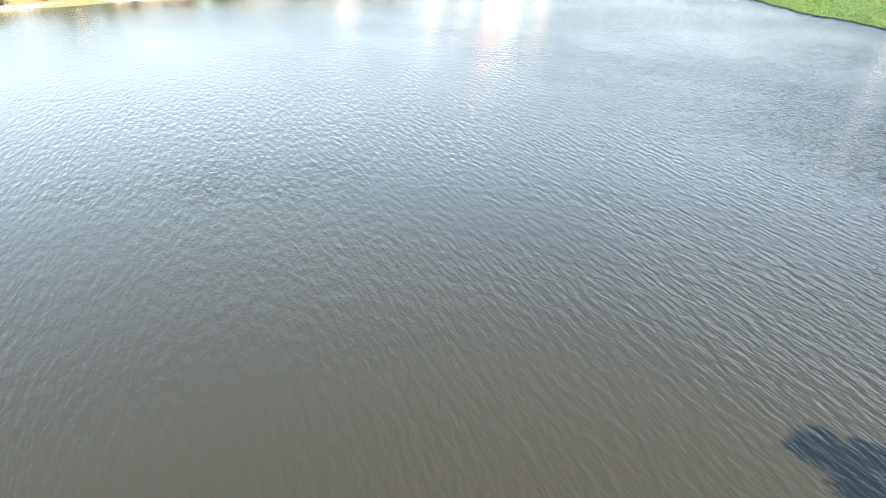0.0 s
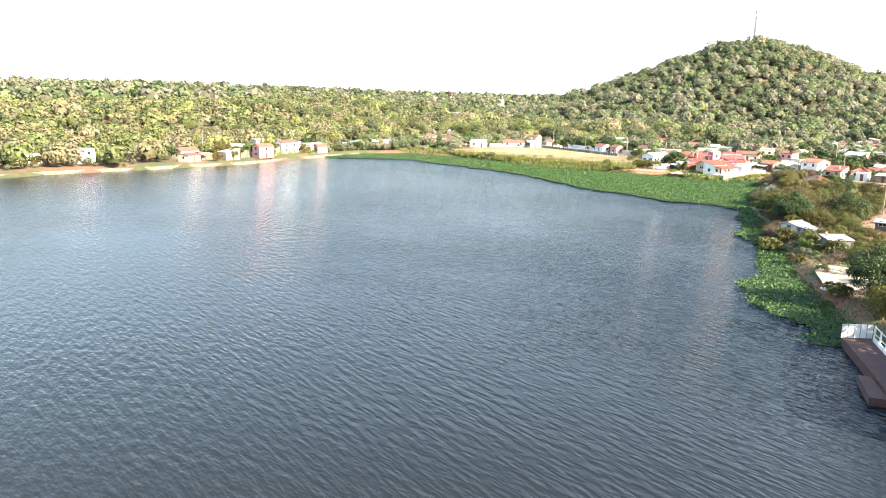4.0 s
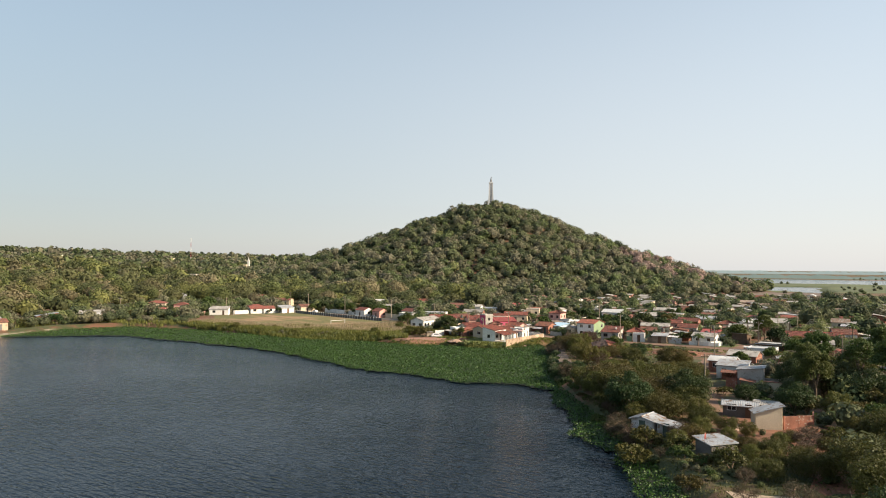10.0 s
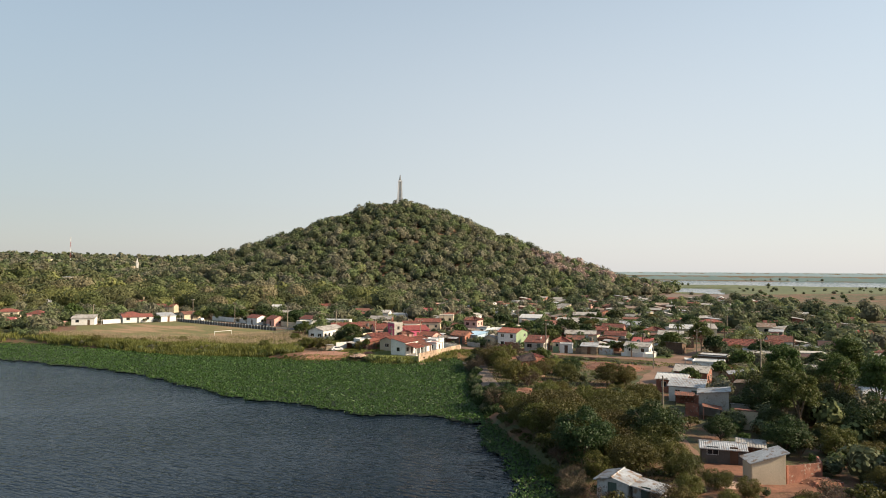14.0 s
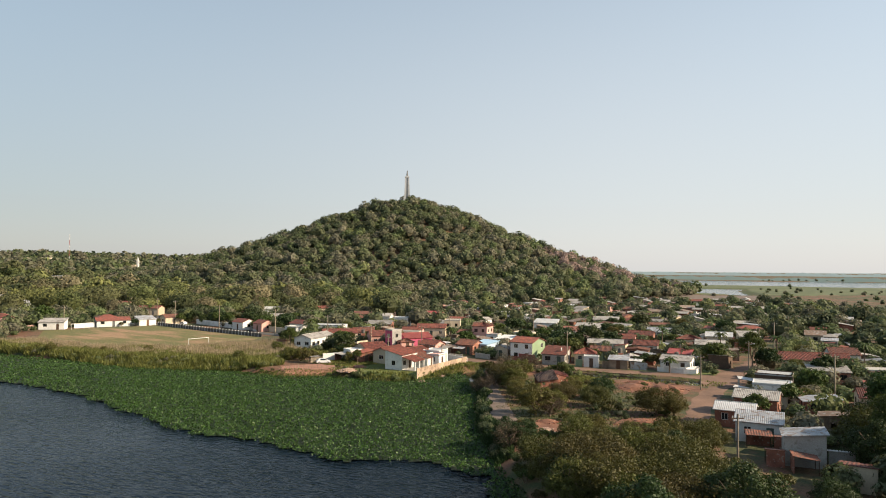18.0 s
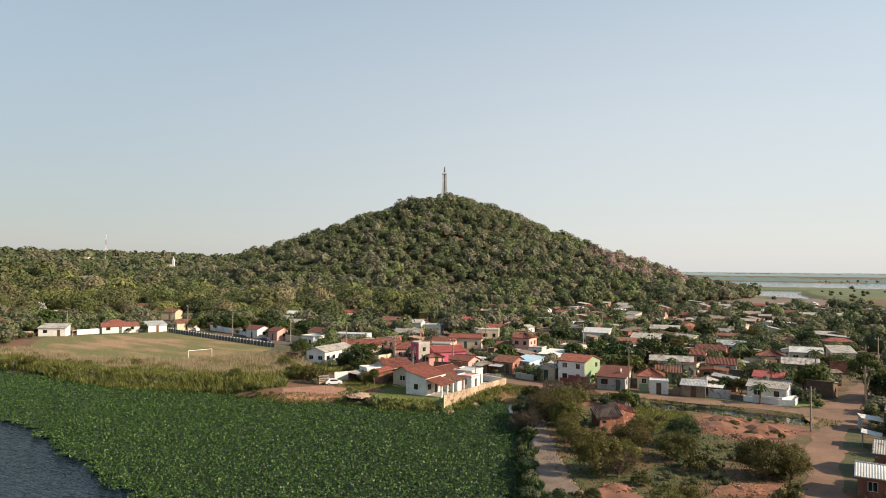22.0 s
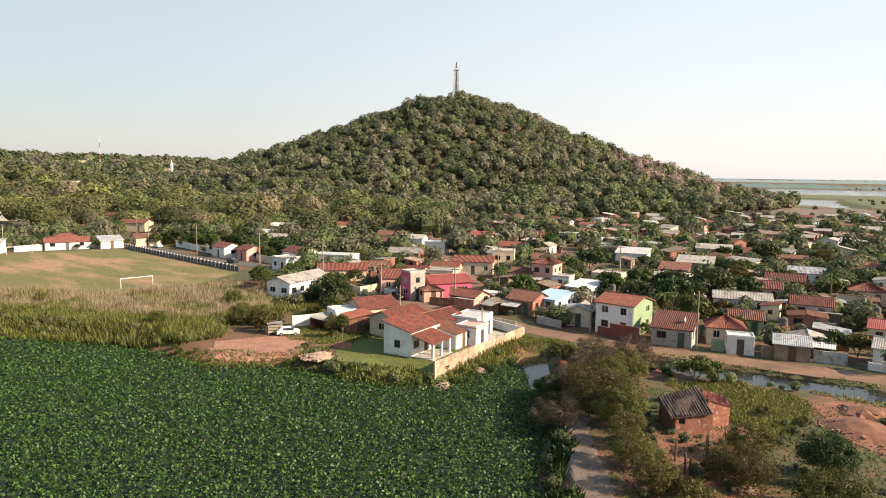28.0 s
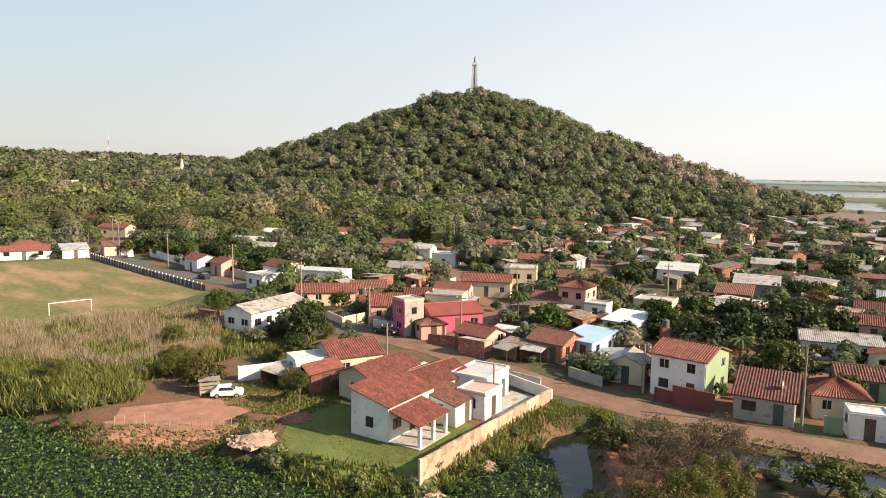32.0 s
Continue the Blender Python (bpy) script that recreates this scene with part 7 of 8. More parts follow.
# ---- monument on the hill ----
def monument(x, y):
    z = float(ground_z(x, y))
    ob = thing("monument", "tall pale stone monument with a dark figure on top", "monument", x, y, z)
    part("plinth", Shape().box(0, 0, 2.0, 8.5, 8.5, 4.4).box(0, 0, 5.4, 6.6, 6.6, 2.4), M_STONE, ob)
    for sx in (-1, 1):
        for sy in (-1, 1):
            k = Shape()
            a, b = (sx * 1.75, sy * 1.75), (sx * 1.15, sy * 1.15)
            n = len(k.v)
            for (cx, cy), hw, zz in ((a, 0.95, 6.4), (b, 0.62, 26.5)):
                k.v += [(cx - hw, cy - hw, zz), (cx + hw, cy - hw, zz), (cx + hw, cy + hw, zz), (cx - hw, cy + hw, zz)]
            k.f += [(0, 1, 5, 4), (1, 2, 6, 5), (2, 3, 7, 6), (3, 0, 4, 7), (4, 5, 6, 7), (3, 2, 1, 0)]
            part("pillar", k, M_STONE, ob)
    part("core", Shape().box(0, 0, 16.2, 2.6, 2.6, 20.0, 0, 0.62), M_STONE, ob, "recessed shaft between the pillars")
    part("capital", Shape().box(0, 0, 27.0, 4.2, 4.2, 1.1).box(0, 0, 27.9, 2.8, 2.8, 0.9), M_STONE, ob)
    fig = Shape().tube((0, 0, 28.3), (0, 0, 30.6), 0.85, 0.55, 8).tube((0, 0, 30.6), (0, 0, 32.0), 0.6, 0.42, 8).tube((0, 0, 32.0), (0, 0, 32.9), 0.32, 0.26, 8).tube((0.3, 0, 31.8), (0.75, 0, 33.6), 0.18, 0.1, 6)
    st = part("statue", fig, M_DARKSTONE)
    st.matrix_world = pose(x, y, z)
    tagged(st, "dark bronze standing figure on the monument top", "statue")


monument(5.2, 546.0)


# ---- playing field ----
def goal(x, y, rz):
    ob = thing("goal", "white painted football goal frame without a net", "goal", x, y, 1.54, rz, "goals on the playing field")
    for sx in (-3.1, 3.1):
        part("post", Shape().tube((sx, 0, -0.05), (sx, 0, 1.9), 0.07, 0.07, 8), M_WHITE, ob)
    part("crossbar", Shape().tube((-3.16, 0, 1.92), (3.16, 0, 1.92), 0.07, 0.07, 8), M_WHITE, ob)


goal(-59.2, 103.8, 46)
goal(-113.5, 153.6, 51)


def field_wall(points):
    ob = thing("field_wall", "dark panel wall with grey concrete posts along the playing field", "wall", points[0][0], points[0][1], 1.5)
    ox, oy = points[0]
    post, panel = None, None
    for (ax, ay), (bx, by) in zip(points, points[1:]):
        L = math.hypot(bx - ax, by - ay)
        n, rz = int(L / 1.7), math.atan2(by - ay, bx - ax)
        pm = Shape().box(0, 0, 0.65, 0.2, 0.2, 1.5).mesh("post", M_WHITETIN)
        qm = Shape().box(L / n / 2, 0, 0.55, L / n - 0.16, 0.1, 1.15).mesh("panel", M_PANEL)
        for i in range(n):
            k = i / n
            for nm, me in (("post", pm), ("panel", qm)):
                o = part(nm, me, None, ob)
                o.matrix_basis = pose(ax + (bx - ax) * k - ox, ay + (by - ay) * k - oy, 0, 0, 0, math.degrees(rz))


field_wall([(-92.5, 170), (-68, 146.5), (-46, 126.5)])


def plain_wall(label, pts, h, mat, t=0.18, step=3.0):
    """A garden wall in bays with piers between."""
    ob = thing("garden_wall", label, "wall", pts[0][0], pts[0][1], 1.5)
    ox, oy = pts[0]
    for (ax, ay), (bx, by) in zip(pts, pts[1:]):
        L, rz = math.hypot(bx - ax, by - ay), math.degrees(math.atan2(by - ay, bx - ax))
        n = max(1, round(L / step))
        rnd = random.Random(int(L * 100))
        for i in range(n):
            k, hh = i / n, h + rnd.uniform(-0.06, 0.06)
            o = part("bay", Shape().box(L / n / 2, 0, hh / 2 - 0.4, L / n - 0.22, t, hh + 0.8), mat, ob)
            o.matrix_basis = pose(ax + (bx - ax) * k - ox, ay + (by - ay) * k - oy, 0, 0, 0, rz)
            o = part("pier", Shape().box(0, 0, h / 2 - 0.4, 0.22, t + 0.03, h + 0.8), mat, ob)
            o.matrix_basis = pose(ax + (bx - ax) * k - ox, ay + (by - ay) * k - oy, 0, 0, 0, rz)
    return ob


plain_wall("white boundary wall behind the playing field", [(-117, 157), (-112, 162)], 1.7, M_WHITE)
plain_wall("white boundary wall behind the playing field", [(-103, 168), (-100.5, 172)], 1.7, M_WHITE)
plain_wall("pink brick wall at the field corner", [(-140, 143), (-128, 152)], 1.6, M_PINK)
plain_wall("long whitewashed yard wall on the paved road", [(-80, 176), (-62, 158), (-60.5, 158)], 1.8, M_WHITE)
plain_wall("whitewashed yard wall on the paved road", [(-47, 145), (-40, 138.5)], 1.8, M_CREAM)
plain_wall("bare red brick wall round the red yard", [(34.9, -53.4), (39.3, -52.4), (40.4, -50)], 1.9, M_BRICK)
for lab, pts, h, mt in [
                       ("green board fence beside the cream house", [(37.6, 60.6), (39.0, 59.9)], 1.6, M_GREEN), ("weathered board fence beside the shacks", [(43.0, 57.8), (44.4, 57.2)], 1.5, M_WOOD),
                       ("rusty zinc fence beside the shacks", [(48.6, 55.6), (52.0, 54.0)], 1.6, M_TIN), ("whitewashed front wall beside the green house", [(54.6, 51.4), (58.5, 48.8), (62.4, 51.6)], 1.3, M_WHITE),
                       ("grey yard wall behind the white cube house", [(9.5, 73.0), (12.4, 70.6)], 1.4, M_CONC), ("brick yard wall behind the street houses", [(-1.0, 90.0), (3.4, 88.6)], 1.4, M_BRICK),
                       ("cream wall on the earth street", [(-14.5, 98.6), (-11.6, 102.6)], 1.6, M_CREAM), ("pink wall on the earth street", [(-4.5, 103.6), (-2.2, 105.6)], 1.7, M_PINK)]:
    plain_wall(lab, pts, h, mt, step=1.6)
plain_wall("maroon front wall with a gate on the dirt road", [(25.6, 67.3), (29.0, 64.8)], 2.1, M_MAROON, step=1.7)
plain_wall("long peach-coloured garden wall along the creek", [(0.8, 48.6), (7.2, 58.2), (13.1, 67.6)], 1.35, M_PEACH)
plain_wall("low white wall round the paved yard", [(13.1, 67.6), (10.8, 70.4), (8.8, 73.0)], 1.2, M_WHITE)
plain_wall("white boundary wall beside the car shelter", [(-21.0, 71.2), (-17.5, 73.2), (-14.6, 76.4)], 1.7, M_WHITE)
plain_wall("white front wall of the corner house", [(53.6, 52.4), (58.0, 48.8), (60.4, 48.2), (62.6, 51.4)], 1.0, M_WHITE)
plain_wall("grey front wall of the two-storey house", [(24.2, 68.9), (28.4, 65.6)], 1.3, M_MAROON)
plain_wall("grey yard wall on the dirt road", [(16.2, 76.2), (19.4, 72.6)], 1.2, M_CONC)
plain_wall("low plastered wall on the back street", [(-19, 106), (-13, 98)], 1.2, M_CREAM)

# porch of the garden house
u, v = Vector((0.5, 0.866, 0)), Vector((0.87, -0.5, 0))
porch = thing("porch", "open porch with a red tile roof on white posts", "porch", -0.2, 56.4, 1.5)
base = Vector((-0.2, 56.4, 0))
c0 = Vector((-2.2, 55.3, 0)) - base
corners = [c0 + v * 3.3 - u * 0.5, c0 + v * 3.3 + u * 4.5, c0 + v * 0.05 + u * 4.5, c0 + v * 0.05 - u * 0.5]
part("roof", Shape().ribs(*[p + Vector((0, 0, zz)) for p, zz in zip(corners, (2.15, 2.15, 3.0, 3.0))], 0.26, 0.045, 8, 0.1, 0.012), M_TILE, porch)
for k in (0.0, 2.1, 4.1):
    p = c0 + v * 3.0 + u * k
    part("post", Shape().box(p.x, p.y, 1.05, 0.28, 0.28, 2.1, math.radians(60)), M_WHITE, porch)
part("floor", Shape().slab([p + Vector((0, 0, 0.14)) for p in corners], 0.2), M_CONC, porch)
patch("yard_paving", [(6.8, 61.5), (12.2, 67.8), (9.2, 70.2), (7.2, 66.0)], M_CONC, 1.56, wobble=0.1)

# ---- ruin by the creek ----
ruin = thing("ruined_house", "roofless red brick house with a collapsing old tile roof", "house", 25.0, 32.4, 1.5, 4)
s = Shape()
pierced_wall(s, (-2.1, -1.9), (1.3, -1.9), 1.7, 2.0, [(-0.0 + 0.3, 0.9, 0.9, 1.4)], 0.22)
part("wall", s, M_BRICK, ruin, "brick front wall with flaking plaster")
s = Shape()
pierced_wall(s, (-2.1, 1.8), (-2.1, -1.9), 2.0, 1.5, [], 0.22)
part("wall", s, M_BRICK, ruin)
s = Shape()
pierced_wall(s, (1.3, -1.9), (1.3, 1.8), 2.0, 2.9, [(1.2, 2.0, 0.0, 1.9)], 0.22)
part("wall", s, M_BRICK, ruin)
part("roof", Shape().ribs((-2.7, -2.2, 1.6), (1.2, -2.3, 2.05), (1.3, 1.5, 3.3), (-2.5, 1.6, 2.3), 0.26, 0.06, 9, 0.1, 0.05), M_DARKTILE, ruin, "dark sagging old tiles")
s = Shape()
for a, b, h0, h1 in (((1.4, -0.6), (3.6, -0.3), 2.6, 2.0), ((3.6, -0.3), (3.6, 2.4), 2.0, 2.3), ((3.6, 2.4), (1.4, 2.4), 2.3, 2.9)):
    pierced_wall(s, a, b, h0, h1, [], 0.22)
part("wall", s, M_BRICK, ruin, "bare brick rear room")
part("roof", Shape().ribs((1.3, -0.8, 2.75), (3.9, -0.5, 2.05), (3.8, 1.2, 2.5), (1.3, 1.1, 3.2), 0.26, 0.06, 5, 0.08, 0.04), M_TILE, ruin)
rnd = random.Random(3)
for k in range(8):
    x, y = 21.2 + (k % 3) * 2.6 + rnd.uniform(-0.3, 0.3), 21.5 + (k // 4) * 3.0 + rnd.uniform(-0.4, 0.4)
    o = part("fence_post", Shape().tube((0, 0, -0.2), (rnd.uniform(-0.1, 0.1), 0.05, rnd.uniform(1.3, 2.1)), 0.11, 0.09, 6), M_DARKWOOD)
    o.matrix_world = pose(x, y, 1.54)
    tagged(o, "weathered dark timber post in the bare yard", "post", "fence posts")


# ---- heaps of rubble ----
def heap(label, x, y, r, h, n, mat, z=1.5):
    ob = thing("rubble_heap", label, "rubble", x, y, z)
    rnd, s = random.Random(int(x * 11 + y)), Shape()
    m = Shape()
    ring = 14
    m.v.append((0, 0, h * 0.8))
    for j, k in ((0.5, 0.55), (1.0, -0.1)):
        for i in range(ring):
            a = 2 * math.pi * i / ring
            q = rnd.uniform(0.8, 1.15)
            m.v.append((math.cos(a) * r * j * q, math.sin(a) * r * j * q, h * k * rnd.uniform(0.7, 1.2) if k > 0 else -0.1))
    for i in range(ring):
        m.f.append((0, 1 + i, 1 + (i + 1) % ring))
        m.f.append((1 + i, 1 + ring + i, 1 + ring + (i + 1) % ring, 1 + (i + 1) % ring))
    part("mound", m, mat, ob)
    for k in range(n):
        a, q = rnd.uniform(0, 6.28), r * math.sqrt(rnd.random())
        sz = rnd.uniform(0.07, 0.24)
        s.box(math.cos(a) * q, math.sin(a) * q, max(0.02, h * 0.75 * (1 - q / r)) + sz * 0.2, sz * rnd.uniform(0.8, 2.0), sz, sz * rnd.uniform(0.4, 0.9), rnd.uniform(0, 3))
    tagged(part("debris", s, M_BRICK if mat is M_REDSAND else M_RUBBLE, ob), kind="stuff")


heap("pale heap of broken bricks at the garden edge", -14.2, 54.6, 2.2, 0.8, 90, M_RUBBLE)
heap("brown compost heap beside the lawn", -12.0, 60.2, 2.0, 0.6, 30, M_REDSAND)
heap("rubble spilled at the end of the garden wall", 1.6, 47.4, 1.4, 0.4, 50, M_RUBBLE, 0.3)
heap("broken bricks along the garden wall", 6.2, 53.4, 1.2, 0.35, 40, M_RUBBLE, 0.4)
heap("red earth dumped on the waste ground", 41.0, 31.5, 4.2, 1.0, 70, M_REDSAND)
heap("red earth dumped beside the creek", 47.0, 30.0, 3.8, 1.2, 60, M_REDSAND)
heap("low ridge of red earth and rubble on the bank", 43.6, 36.4, 2.8, 0.9, 60, M_REDSAND)
heap("red earth and broken bricks on the bank", 42.4, 26.0, 2.6, 0.8, 60, M_REDSAND)
heap("reddish debris in the scrub", 24.2, -2.5, 2.6, 0.6, 60, M_RUBBLE)
heap("sorted scrap beside the shacks", 60.5, 1.5, 2.6, 0.8, 120, M_RUBBLE)
heap("red rubble beside the board hut", 38.5, -53.5, 2.4, 0.7, 70, M_REDSAND)
heap("torn boards and red rubble in the yard", 36.0, -47.5, 2.2, 0.5, 90, M_RUBBLE)
heap("mixed rubbish in the red yard", 28.6, -53.6, 1.8, 0.35, 70, M_RUBBLE)
heap("broken bricks on the red clearing", 17.2, -1.6, 1.5, 0.4, 60, M_RUBBLE)
heap("dumped red earth in the scrub clearing", 18.6, 3.6, 1.8, 0.5, 50, M_REDSAND)
heap("low bank of red earth under the thorn tree", 32.5, 3.4, 2.0, 0.5, 50, M_REDSAND)
heap("pale rubbish on the waste ground", 24.6, 19.6, 1.2, 0.25, 70, M_RUBBLE)
heap("scrap pile under the trees", 55.5, -6.5, 2.2, 0.6, 90, M_RUBBLE)
heap("brick rubble beside the thorn trees", 18.5, -85.5, 1.6, 0.4, 50, M_RUBBLE)


# ---- sticks and a stall on the sandbank ----
rnd = random.Random(14)
for k in range(12):
    x = -27.5 + k * 0.95 + rnd.uniform(-0.2, 0.2)
    o = part("stake", Shape().tube((0, 0, -0.2), (rnd.uniform(-0.12, 0.12), 0, rnd.uniform(0.7, 1.5)), 0.05, 0.035, 5), M_POLE)
    o.matrix_world = pose(x, 56.6 + 0.09 * k + rnd.uniform(-0.2, 0.2), 1.3)
    tagged(o, "crooked pale stake driven into the sandbank", "stake", "stakes on the sandbank")
stall = thing("board_stall", "small stall of pale boards beside the reeds", "stall", -22.6, 66.6, 1.5, 24)
for sx in (-0.9, 0.9):
    for sy in (-0.6, 0.6):
        part("post", Shape().box(sx, sy, 0.75, 0.1, 0.1, 1.6), M_POLE, stall)
for zz in (0.45, 0.85, 1.25):
    part("board", Shape().box(0, -0.66, zz, 2.0, 0.04, 0.28), M_POLE, stall)
part("roof", Shape().box(0, 0, 1.6, 2.2, 1.6, 0.06), M_FIBRE, stall)


# ---- water tanks on stands ----
def tank(x, y, h, rz=0.0):
    ob = thing("water_tank", "round dark water tank on a small brick stand", "tank", x, y, float(ground_z(x, y)), rz, "water tanks")
    part("stand", Shape().box(0, 0, h / 2 - 0.05, 1.2, 1.2, h + 0.1), M_BRICK, ob)
    part("barrel", Shape().tube((0, 0, h), (0, 0, h + 1.0), 0.5, 0.48, 14), M_PANEL, ob)
    part("lid", Shape().tube((0, 0, h + 1.0), (0, 0, h + 1.15), 0.3, 0.2, 12), M_PANEL, ob)


for row in [(25.6, 78.4, 2.6), (37.6, 68.2, 2.4), (12.0, 90.6, 2.2), (49.6, 66.0, 2.4), (31.6, 92.4, 2.6), (60.4, 58.6, 2.4), (-13.5, 112.5, 2.6), (67.6, 74.2, 2.6), (50.2, 3.2, 2.3)]:
    tank(*row)


# ---- street poles ----
def pole(x, y, h, lamp=False, arm=True, rz=0.0):
    ob = thing("street_lamp" if lamp else "utility_pole", "pale timber street pole with a lamp on an arm" if lamp else "pale timber utility pole with a crossarm", "pole", x, y, float(ground_z(x, y)), rz, "street poles")
    part("pole", Shape().tube((0, 0, -0.3), (0, 0, h), 0.15, 0.1, 8), M_POLE, ob)
    if arm:
        part("crossarm", Shape().box(0, 0, h - 0.5, 1.5, 0.1, 0.12), M_DARKWOOD, ob)
        for sx in (-0.6, 0, 0.6):
            part("insulator", Shape().tube((sx, 0, h - 0.44), (sx, 0, h - 0.22), 0.05, 0.04, 6), M_WHITE, ob)
    if lamp:
        part("lamp_arm", Shape().tube((0, 0, h - 0.9), (0.2, -1.3, h - 0.4), 0.04, 0.04, 6), M_STEEL, ob)
        part("lamp_head", Shape().box(0.24, -1.55, h - 0.38, 0.26, 0.6, 0.14), M_STEEL, ob)


for row in [(-43.0, 133.1, 8.4), (23.4, 71.0, 5.4), (35.6, 60.9, 8.0, True), (3.3, 92.4, 6.5), (-10.7, 100.3, 6.0), (-5.6, 80.2, 5.0), (58.5, 178, 8.5, True), (-0.4, 205, 8.5), (-104, 203, 8.5),
            (-88, 175.5, 9.0, True), (-67, 157.5, 8.5), (-122, 160, 7.5), (53.1, 29.6, 6.5), (69.9, 44.1, 7.5, True), (34.2, -22, 6.5), (74.0, 21.7, 7.5), (86, 70, 8.0),
            (12.6, 116, 7.5), (7.0, 64.4, 4.6, False, False), (39.5, 120, 8.0), (-160, 138, 8.0), (-178, 66, 8.0), (-196, 30, 9.0), (100, 88, 8.0), (118, 112, 8.0), (-24, 112, 8.0), (22, 150, 8.0), (73, 6, 7.5)]:
    pole(*row)


# ---- vehicles ----
def car(label, x, y, rz, paint, pickup=False, z=1.53):
    ob = thing("pickup" if pickup else "car", label, "car", x, y, z, rz, "parked cars")
    L = 4.8 if pickup else 3.8
    prof = [(-L / 2, 0.35), (-L / 2, 0.85), (-L / 2 + 0.25, 0.95), (-L / 2 + 0.75, 1.42), (0.35, 1.45), (0.95, 0.98), (L / 2 - 0.15, 0.82), (L / 2, 0.6), (L / 2, 0.35)]
    if pickup:
        prof = [(-L / 2, 0.45), (-L / 2, 1.0), (-0.5, 1.0), (-0.4, 1.6), (0.7, 1.6), (1.25, 1.08), (L / 2 - 0.1, 0.98), (L / 2, 0.7), (L / 2, 0.45)]
    s, hw = Shape(), 0.8
    n = len(prof)
    for sy in (-1, 1):
        for px, pz in prof:
            s.v.append((px, sy * hw * (0.86 if pz > 1.2 else 1.0), pz))
    s.f += [tuple(range(n - 1, -1, -1))[::-1], tuple(range(2 * n - 1, n - 1, -1))]
    s.f += [(i, n + i, n + (i + 1) % n, (i + 1) % n) for i in range(n)]
    part("body", s, paint, ob)
    zt = 1.5 if pickup else 1.36
    for sy in (-1, 1):
        g = Shape().poly((-0.3 if pickup else -0.95, sy * 0.83, 1.02), (0.95, sy * 0.83, 1.02), (0.45, sy * 0.715, zt), (-0.28 if pickup else -0.8, sy * 0.715, zt))
        part("side_window", g, M_GLASS, ob)
    part("windscreen", Shape().poly((0.42 + (0.35 if pickup else 0), -0.66, zt + 0.03), (0.42 + (0.35 if pickup else 0), 0.66, zt + 0.03), (0.95 + (0.3 if pickup else 0), 0.72, 1.06), (0.95 + (0.3 if pickup else 0), -0.72, 1.06)), M_GLASS, ob)
    for px in (-L / 2 + 0.75, L / 2 - 0.75):
        for sy in (-1, 1):
            w = part("wheel", Shape().tube((px, sy * 0.62, 0.31), (px, sy * 0.84, 0.31), 0.31, 0.31, 14), M_TYRE, ob)
            part("rim", Shape().tube((px, sy * 0.84, 0.31), (px, sy * 0.855, 0.31), 0.18, 0.18, 10), M_STEEL, w)
    ob.matrix_basis = ob.matrix_basis @ Matrix.Diagonal((0.84, 0.84, 0.84, 1))
    for sy in (-0.55, 0.55):
        part("headlight", Shape().box(L / 2 - 0.02, sy, 0.68, 0.06, 0.3, 0.14), M_WHITETIN, ob)


car("small white hatchback parked on the sand track", -20.4, 65.8, 12, M_CARWHITE)
car("dark pickup parked on the earth street", -7.6, 95.2, -35, M_CARDARK, True)
car("dark hatchback parked on the back street", -14.6, 103.6, -40, M_CARDARK)
car("silver car parked under the trees", 42.2, 106.0, 10, M_CARSILVER)
car("white car parked under the trees", 46.2, 105.4, 14, M_CARWHITE)
car("white car beside the grey carport", 66.5, 127.5, 10, M_CARWHITE)
car("white car parked on the paved road", -84.0, 172.5, 135, M_CARWHITE)
car("dark car parked on the paved road", -52.0, 141.0, 140, M_CARDARK)

# ---- landing stage and lakeside house ----
stage = thing("landing_stage", "red paved landing stage at the water with white rails", "pier", 20, -128, 0)
part("deck", Shape().slab([(x - 20, y + 128, 0.95) for x, y in ((16.8, -115.4), (17.8, -123.4), (18.2, -126), (18.6, -131.2), (19.5, -143.2), (21.9, -141.2), (21.6, -134), (20.6, -125.4), (19.6, -114.4))], 1.6), M_DECK, stage, "dull red brick paving")
part("step", Shape().slab([(x - 20, y + 128, 0.7) for x, y in ((16.9, -125.6), (17.1, -130.8), (18.5, -130.8), (18.0, -125.6))], 1.3), M_DECK, stage, "worn brick landing step")
part("edging", Shape().slab([(x - 20, y + 128, 1.02) for x, y in ((18.55, -131.3), (19.45, -143.3), (19.75, -143.15), (18.85, -131.2))], 0.5), M_CONC, stage, "grey kerb along the deck")
a, b = Vector((-0.45, 12.6, 0)), Vector((0.85, 1.2, 0))
run = b - a
part("kerb_wall", Shape().box((a.x + b.x) / 2, (a.y + b.y) / 2, 1.12, 0.2, run.length, 0.4, math.atan2(run.y, run.x) - math.pi / 2), M_WHITE, stage, "low white kerb wall")
for k in range(7):
    p = a.lerp(b, k / 6)
    part("rail_post", Shape().box(p.x, p.y, 1.85, 0.16, 0.16, 1.4), M_WHITE, stage)
for zz in (1.75, 2.45):
    part("rail", Shape().tube((a.x, a.y, zz), (b.x, b.y, zz), 0.04, 0.04, 6), M_WHITE, stage)
for k in range(5):
    p = Vector((-3.1, 12.5, 0)).lerp(Vector((-0.75, 13.35, 0)), k / 4)
    part("screen_panel", Shape().box(p.x, p.y, 1.7, 0.54, 0.05, 1.45, 0.35), M_WHITE, stage, "white fence panel")
house("large white lakeside house with a flat white roof", 25.9, -130.4, 90, 16.5, 9.6, 4.1, "flat", M_WHITETIN, M_WHITE, sides="SNEW")
house("low waterside store with a red tile roof", 25.3, -150.4, 88, 8.0, 4.4, 1.6, "shed-y", M_TILE, M_WHITE, 0.7, z=0.9)
